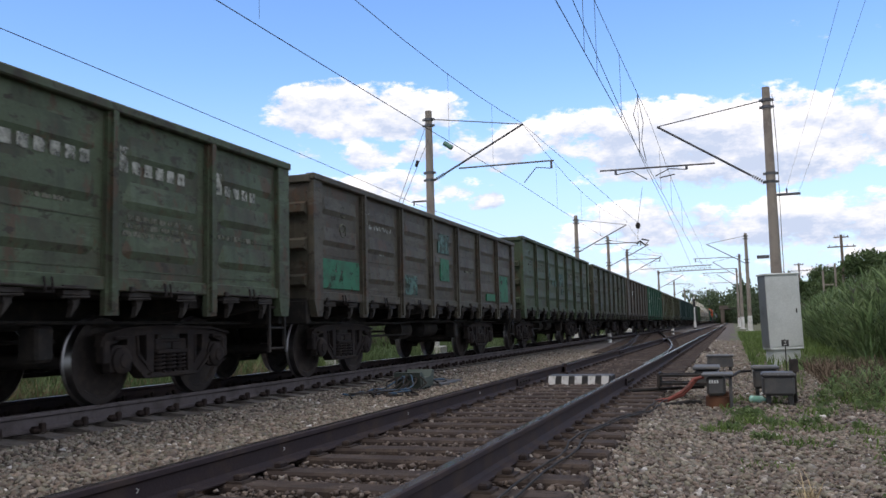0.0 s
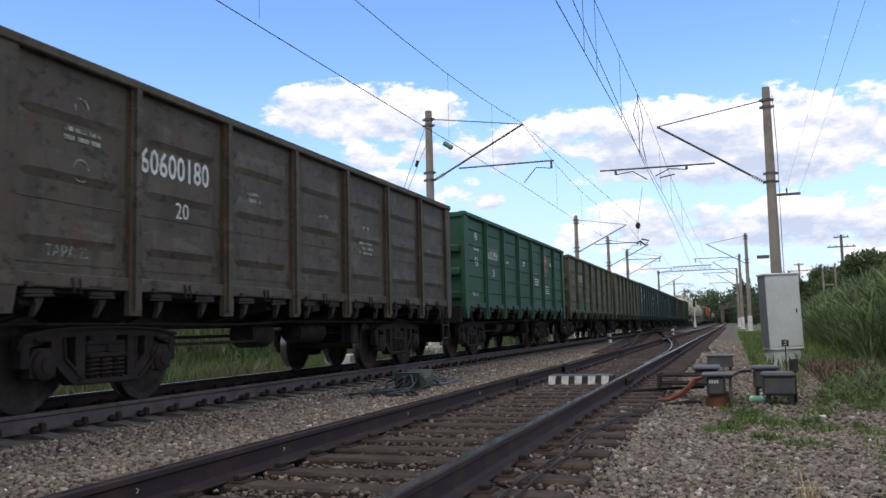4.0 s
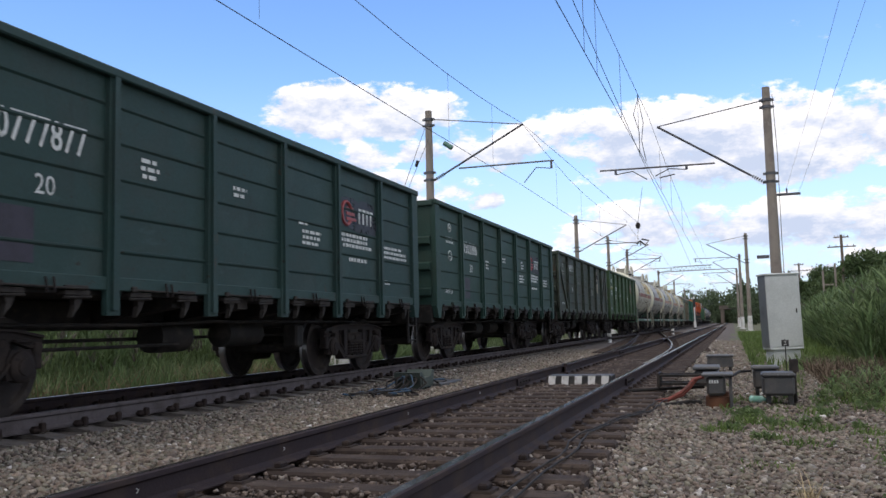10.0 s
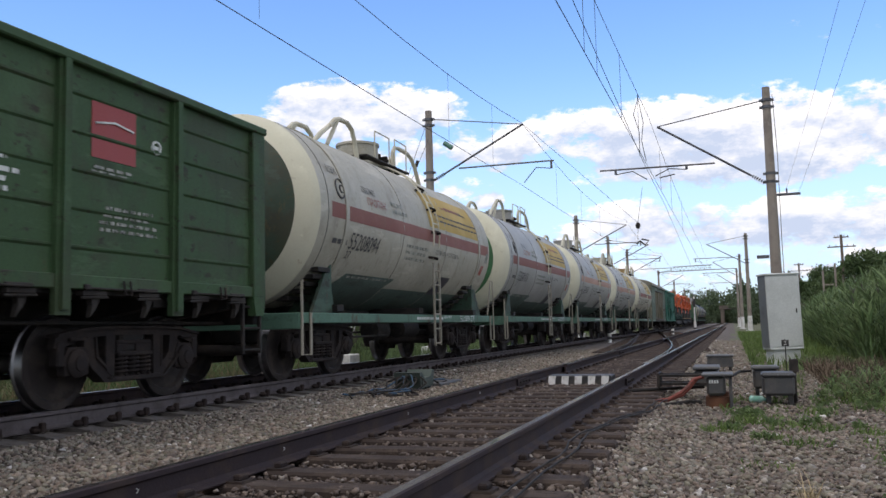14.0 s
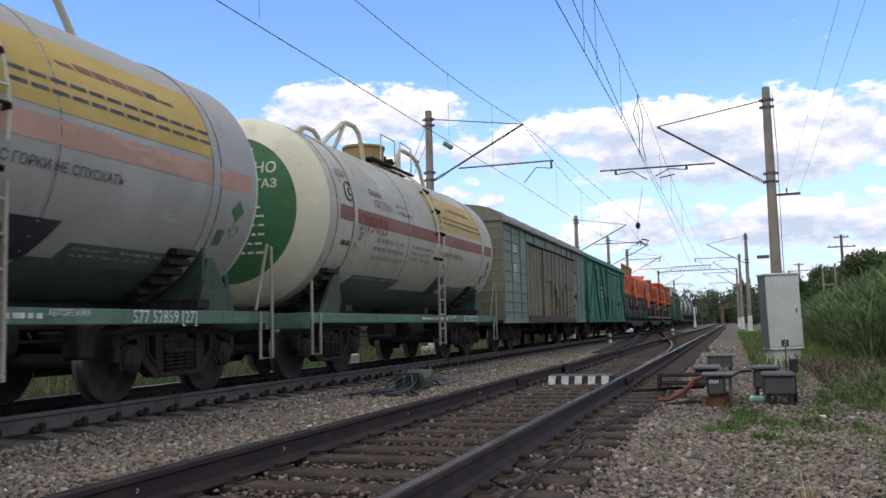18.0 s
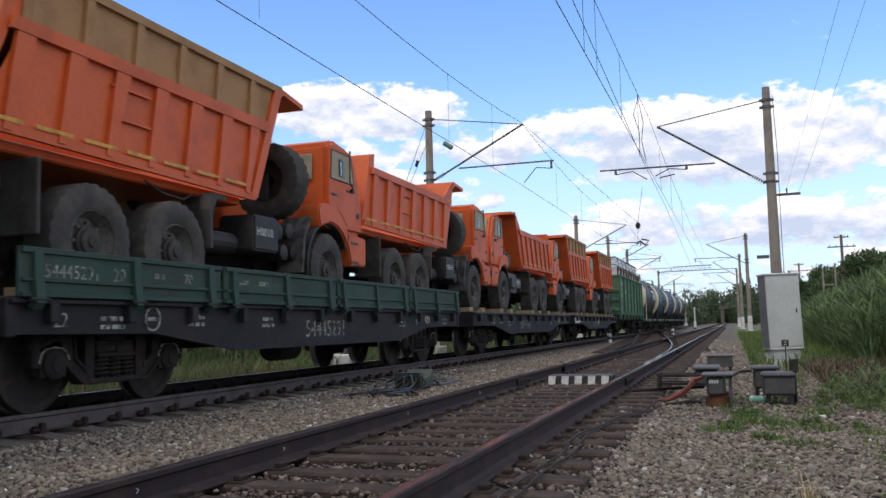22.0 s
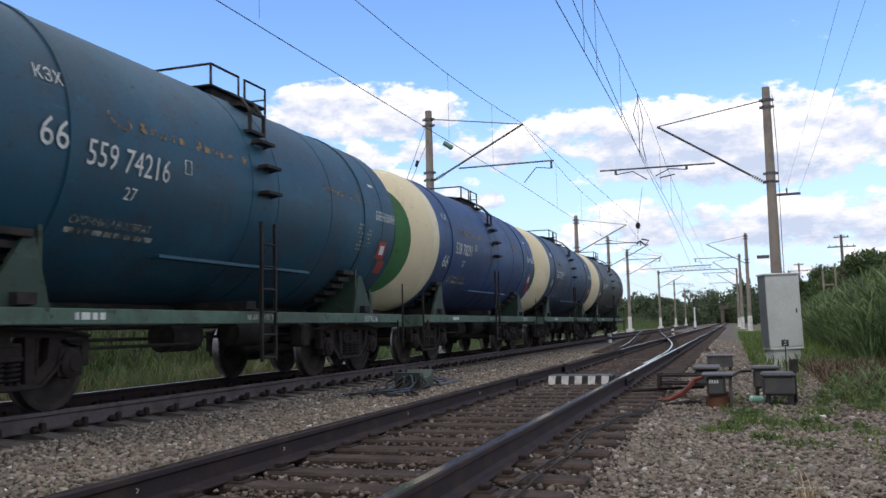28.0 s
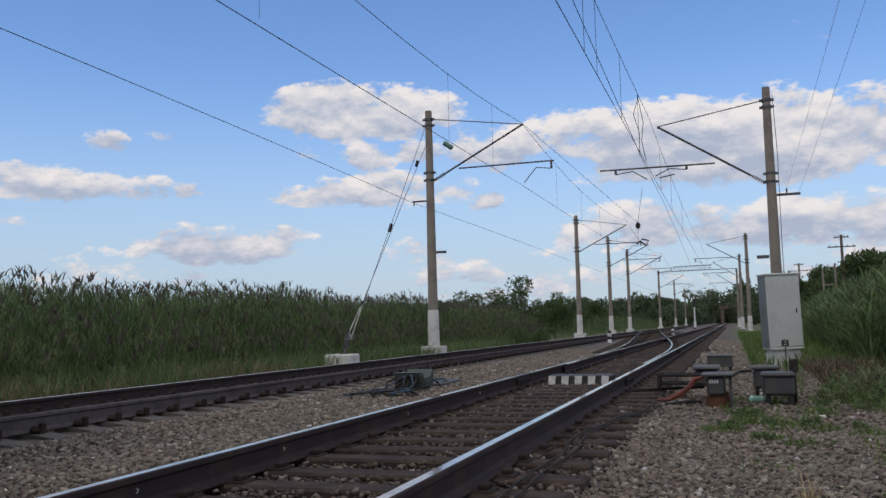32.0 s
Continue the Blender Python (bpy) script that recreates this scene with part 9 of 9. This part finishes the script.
TRUCKS = ((275.8, 180, True, "", "orange tipper truck with dusty tan extension boards"), (284.4, 180, False, "", "orange tipper truck with low sides and a spare wheel"),
          (287.47, 0, False, "Н0010", "orange tipper truck with low sides and covered windows"), (296.14, 0, True, "Н0010", "orange tipper truck with raised tan body sides"), (304.93, 0, True, "Н0010", "orange tipper truck with chalk marks on its fuel tank"))
RIDING = []
for c, turn, tall, chalk, lab in TRUCKS:
    RIDING.append((truck(lab, tall, chalk), c, turn))
    for y in (0.0, 4.13, 5.58) if turn == 0 else (0.0, -4.13, -5.58):
        for o in (-0.56, 0.56) if abs(y) < 5 else (0.56 if y > 0 else -0.56,):
            ck = solid("wheel_chock", Build().prism([(-0.15, 0), (0.15, 0), (0.15, 0.11), (-0.15, 0.11)], 0.74, 1.26), CHOCK, "pale timber block wedged against a truck wheel", "wheel chock", "wheel chocks")
            RIDING.append((ck, c + y + o, 0))
TRAIN.append((LOADED, 319.1))

# ---- oil tank wagons ----
SILL_OIL = wagon_paint("sill_dull_green", (0.075, 0.135, 0.10), wear=0.5)
CAP_WHITE = wagon_paint("cap_ivory", (0.66, 0.59, 0.41), (0.45, 0.38, 0.25), (0.36, 0.28, 0.16), wear=0.25, rusty=0.2)


def oil_tank(label, paint, number, first=False):
    w = thing("oil_tank_wagon", label, "wagon", "wagons of the freight train")
    front = -4.2 if first else -4.5
    part("tank_shell", lathe_open([(y, R_T) for y in (front, -2, 0, 2, H_T + 0.04)], 64, Z_T), paint, w, smooth=40)
    part("front_band", lathe_open([(y, R_T) for y in (-H_T - 0.04, front)], 64, Z_T), CAP_WHITE, w, "ivory painted end band", smooth=40)
    part("end_ring", lathe_open(dished(-H_T, R_T, -1, 0.76, 1.0), 64, Z_T), CAP_WHITE, w, smooth=60)
    part("end_disc", lathe_open(dished(-H_T, R_T, -1, 0.001, 0.76), 64, Z_T), CAP_WHITE if first else CAP_GREEN, w, smooth=60)
    part("rear_end", lathe_open(dished(H_T, R_T, 1, 0.001, 1.0), 64, Z_T), paint, w, smooth=60)
    for y in (-0.2, 0.5, 2.2, 4.3):
        part("weld_band", Build().lathe([(y - 0.015, R_T + 0.001), (y - 0.015, R_T + 0.007), (y + 0.015, R_T + 0.007), (y + 0.015, R_T + 0.001)], 56, "y", pose(0, 0, Z_T)), paint, w, smooth=40)
    part("ledge", Build().box(1.28, 1.42, -2.0, 1.65, 1.60, 1.64, 0.005), paint, w)
    # top platform with railings
    part("platform", Build().box(-0.58, 0.66, 0.2, 1.75, 4.215, 4.25, 0.01).box(-0.56, -0.46, 0.3, 1.65, 4.1, 4.22).box(0.5, 0.6, 0.3, 1.65, 4.05, 4.22), BLACK_IRON, w)
    part("hatch", Build().lathe([(4.15, 0.36), (4.34, 0.36), (4.36, 0.26)], 20, "z", pose(0, 0.85, 0)), BLACK_IRON, w, smooth=40)
    for x in (-0.56, 0.64):
        part("guard_rail", rail_loop([(x, 0.22, 4.23), (x, 0.22, 4.54), (x, 0.95, 4.54), (x, 0.95, 4.23)], 0.02), BLACK_IRON, w)
        part("guard_rail", rail_loop([(x, 1.12, 4.23), (x, 1.12, 4.54), (x, 1.73, 4.54), (x, 1.73, 3.95)], 0.02), BLACK_IRON, w)
    part("guard_rail", rail_loop([(-0.56, 0.22, 4.54), (0.64, 0.22, 4.54)], 0.018), BLACK_IRON, w)
    part("guard_rail", rail_loop([(-0.56, 1.73, 4.38), (0.64, 1.73, 4.38)], 0.014), BLACK_IRON, w)
    ly = 0.1
    ladder(w, ly, 1.60, 0.36, 2.2, BLACK_IRON)
    for q in (-4, 9, 22):
        a = radians(q)
        b = Build()
        for s in (-0.16, 0.16):
            b.rod((math.cos(a) * R_T - 0.01, ly + s, Z_T + math.sin(a) * R_T), (math.cos(a) * (R_T + 0.15), ly + s, Z_T + math.sin(a) * R_T + 0.03), 0.02, 6)
        b.box(math.cos(a) * R_T + 0.02, math.cos(a) * R_T + 0.17, ly - 0.19, ly + 0.19, Z_T + math.sin(a) * R_T + 0.01, Z_T + math.sin(a) * R_T + 0.05)
        part("rung", b, BLACK_IRON, w)
    part("step_bracket", Build().box(1.22, 1.46, ly - 0.2, ly + 0.2, 3.42, 3.46).box(1.42, 1.46, ly - 0.2, ly - 0.16, 3.42, 3.72).box(1.42, 1.46, ly + 0.16, ly + 0.2, 3.42, 3.72).box(1.42, 1.46, ly - 0.2, ly + 0.2, 3.68, 3.72), BLACK_IRON, w)
    for o in (-0.16, 0.16):
        part("hand_rail", rail_loop([(1.44, ly + o, 3.70), (1.10, ly + 0.35 + o, 4.0), (0.64, ly + 0.7 + o, 4.24)], 0.02), BLACK_IRON, w)
    part("stair_tread", Build().box(0.86, 1.06, ly + 0.2, ly + 0.62, 3.92, 3.96), BLACK_IRON, w)
    if first:
        b = Build()
        for k, segs in enumerate((((0, 0.62, 0.0, 0.44), (0, 0.62, 0.56, 1.0)), ((0, 0.6, 0, 1),), ((0, 0.62, 0.0, 0.6), (0, 0.62, 0.7, 1.0)), ((0, 0.5, 0, 1),))):
            for u0, u1, v0, v1 in segs:
                g = shell_grid(1.55 + 0.72 * k + u0, 1.55 + 0.72 * k + u1, -6 + 28 * v0, -6 + 28 * v1, R_T + 0.006, Z_T, 3)
                b.add(g.v, g.f)
        part("painted_logo", b, LETTER, w, "large white block logo")
        part("red_field", shell_grid(2.9, 3.6, -25, -10, R_T + 0.005, Z_T), RED_PATCH, w)
        part("green_field", shell_grid(1.2, 3.3, -42, -30, R_T + 0.005, Z_T), wagon_paint("moss_green", (0.07, 0.10, 0.03)), w)
        ladder(w, -4.3, 1.55, 1.0, 3.2, CAP_WHITE)
        part("hazard_plate", shell_grid(4.1, 4.5, -24, -10, R_T + 0.006, Z_T, 4), LETTER, w, "white hazard plate")
        shell_text(w, "30", 0.18, DARK_INK, 4.2, -15, R_T, Z_T)
        shell_text(w, "1202", 0.16, DARK_INK, 4.13, -22, R_T, Z_T)
        part("hazard_diamond", shell_grid(4.15, 4.4, 2, 11, R_T + 0.006, Z_T, 4), LETTER, w)
    else:
        o = shell_text(w, number[:3] + " " + number[3:], 0.37, LETTER, -3.35, -9, R_T, Z_T, "wagon_number")
        o.scale = (0.85, 1.0, 1.0)
        part("plate_outline", Build().tube([(R_T + 0.003, -1.72, 2.58), (R_T + 0.003, -1.60, 2.58), (R_T + 0.005, -1.60, 2.74), (R_T + 0.005, -1.72, 2.74), (R_T + 0.003, -1.72, 2.58)], 0.008, 4), LETTER, w)
        teal = number == "55974216"
        shell_text(w, "66", 0.40, LETTER, -3.98 if teal else -4.15, -6 if teal else -22, R_T, Z_T)
        shell_text(w, "КЗХ", 0.2, LETTER, -3.98 if teal else -4.12, 17, R_T, Z_T)
        shell_text(w, "27", 0.2, LETTER, -2.72, -19, R_T, Z_T)
        shell_text(w, "БЕНЗИН", 0.22, LETTER, 3.95, 0, R_T, Z_T)
        gold = wagon_paint("old_gold", (0.26, 0.17, 0.07), (0.1, 0.1, 0.08), (0.1, 0.1, 0.1), wear=0.6, rusty=0.4)
        worn(gold, 0.46, 0.56, 14.0)
        for y0 in (-2.5, 1.9):
            for k in range(13):
                b = Build()
                yy = y0 + 0.172 * k
                if k in (5, 11):
                    continue
                g = shell_grid(yy, yy + 0.105, 8.6, 11.6 + 1.2 * (k % 6 == 0), R_T + 0.006, Z_T, 2)
                b.add(g.v, g.f)
                part("painted_letter", b, gold, w, "worn gold letter bar")
        part("round_emblem", Build().tube([(R_T * math.cos(radians(11)) + 0.02 - 0.08 * math.sin(a), -2.85 + 0.16 * math.cos(a), Z_T + R_T * math.sin(radians(11)) + 0.12 * math.sin(a)) for a in np.linspace(0, 6.29, 15)], 0.01, 6), gold, w)
        shell_text(w, "СРОЧНЫЙ ВОЗВРАТ", 0.125, FADED, -3.35, -31, R_T, Z_T)
        shell_bars(w, -3.35, -35, 1.9, 1, FADED, R_T, Z_T, 12, 4, 2.2)
        shell_bars(w, 3.25, -6, 0.55, 7, FADED, R_T, Z_T, 13, 2.6, 1.1)
        part("hazard_plate", shell_grid(4.2, 4.55, -25, -13, R_T + 0.007, Z_T, 4), RED_PATCH, w, "red and white hazard plate")
        part("hazard_diamond", shell_grid(4.3, 4.48, -22, -16, R_T + 0.010, Z_T, 4), LETTER, w)
        part("hazard_diamond", shell_grid(4.4, 4.7, -35, -26, R_T + 0.007, Z_T, 4), RED_PATCH, w)
        part("small_plate", shell_grid(3.9, 4.1, 22, 24, R_T + 0.007, Z_T, 4), LETTER, w)
    part("red_decal", lathe_patch(H_T, R_T, 0.94, 0.99, -25, -8), RED_PATCH, w)
    part("green_decal", lathe_patch(H_T, R_T, 0.94, 0.99, -14, 4), CAP_GREEN, w)
    part("end_step", rail_loop([(1.48, 5.42, 1.6), (1.48, 5.42, 0.4), (1.48, 5.15, 0.4), (1.48, 5.15, 0.9)], 0.016), BLACK_IRON, w)
    part("end_step", rail_loop([(1.48, -5.42, 1.5), (1.48, -5.42, 0.4), (1.48, -5.15, 0.4), (1.48, -5.15, 0.9)], 0.02), BLACK_IRON, w)
    letters(number, 0.15, LETTER, w, 3.6, 0.88, 1.464, "sill_number")
    text_bars(w, -3.4, 0.91, 0.6, 1, LETTER, 1.464, 0.07, seed=30)
    text_bars(w, -0.2, 0.91, 1.0, 1, FADED, 1.464, 0.07, seed=31)
    tank_base(w, R_T, Z_T, SILL_OIL, SILL_DARK, H_T, paint, 0.4)
    return w


def lathe_patch(y0, r, k0, k1, a0, a1):
    """A painted patch on a dished end."""
    vs, fs = [], []
    n = 6
    for j in range(3):
        k = k0 + (k1 - k0) * j / 2
        y = y0 + 0.62 * math.sqrt(max(0.0, 1 - (k * 0.998) ** 2)) + 0.006
        for i in range(n + 1):
            a = radians(a0 + (a1 - a0) * i / n)
            vs.append((math.cos(a) * (r * k + 0.004), y, Z_T + math.sin(a) * (r * k + 0.004)))
    for j in range(2):
        for i in range(n):
            fs.append((j * (n + 1) + i, j * (n + 1) + i + 1, (j + 1) * (n + 1) + i + 1, (j + 1) * (n + 1) + i))
    b = Build()
    b.add(vs, fs)
    return b


OILS = ((True, "nearly black oil tank wagon with an ivory end and white logo", (0.022, 0.035, 0.042), "51202017"),
        (False, "teal blue oil tank wagon with a green and ivory end", (0.008, 0.070, 0.118), "55974216"),
        (False, "deep blue oil tank wagon with a green and ivory end", (0.015, 0.052, 0.150), "53870291"),
        (False, "weathered steel-blue oil tank wagon with a green and ivory end", (0.017, 0.055, 0.118), "53870259"),
        (False, "dark grey oil tank wagon with a green and ivory end", (0.037, 0.046, 0.040), "53871836"))
for k, (first, lab, col, num) in enumerate(OILS):
    paint = wagon_paint("oil_tank_paint", col, (0.022, 0.022, 0.024), (0.075, 0.062, 0.048), wear=(0.4, 0.4, 0.5, 0.8, 0.7)[k], rusty=(0.2, 0.2, 0.3, 0.42, 0.35)[k], rough=0.48, spec=0.38)
    TRAIN.append((oil_tank(lab, paint, num, first), 332.08 + 12.02 * k + (0.12 if 0 < k < 4 else 0)))
for wagon, half_base in ((TRAIN[-1][0], 3.9), (g6, 4.325), (TRAIN[20][0], 4.86), (TRAIN[21][0], 4.86)):
    for c, d in ((p, q) for p in (-half_base, half_base) for q in (-0.925, 0.925)):
        part("paint_crescent", Build().tube([(1.085, c + d + u, 0.475 + v) for u, v in ((-0.20, 0.02), (-0.175, 0.11), (-0.12, 0.155), (0.0, 0.172), (0.11, 0.16), (0.17, 0.12), (0.20, 0.04))], 0.009, 6), FADED, wagon, "white painted crescent on the axle box")


# ---- what moves: the train, its load and its wheels ----
def spin_rows(c, at):
    """Turning of a wheelset while its wagon is near: up to 60 m before and 16 m past the camera."""
    rows, t, step = [(0, at)], 0.0, 0.05
    start = max(0.0, min(31.9, (c - 60) / 11.955))
    end = min(32.0, max(0.1, (c + 2) / 11.8))
    base = travelled(start)
    if start > 0:
        rows.append((start, at))
    t = start + step
    while t < end:
        rows.append((t, at @ Matrix.Rotation((travelled(t) - base) / 0.475, 4, "X")))
        t += step
    last = rows[-1][1]
    rows.append((32.05, last))
    return rows


TIMES = [2.0 * k for k in range(14)] + [28.0, 28.5, 29.0, 29.5, 30.0, 30.5, 31.0, 31.5, 32.0]


def motions():
    for w, c in TRAIN:
        walk(w, [(t, pose(XT, c - travelled(t), 0)) for t in TIMES])
    for w, c in TRAIN:
        for ax in w.children:
            if ax.name.split(".")[0] == "wheelset":
                walk(ax, spin_rows(c + ax.location.y, ax.matrix_basis.copy()))
    for ob, c, turn in RIDING:
        walk(ob, [(t, pose(XT, c - travelled(t), 1.13, 0, 0, turn)) for t in TIMES])


motions()
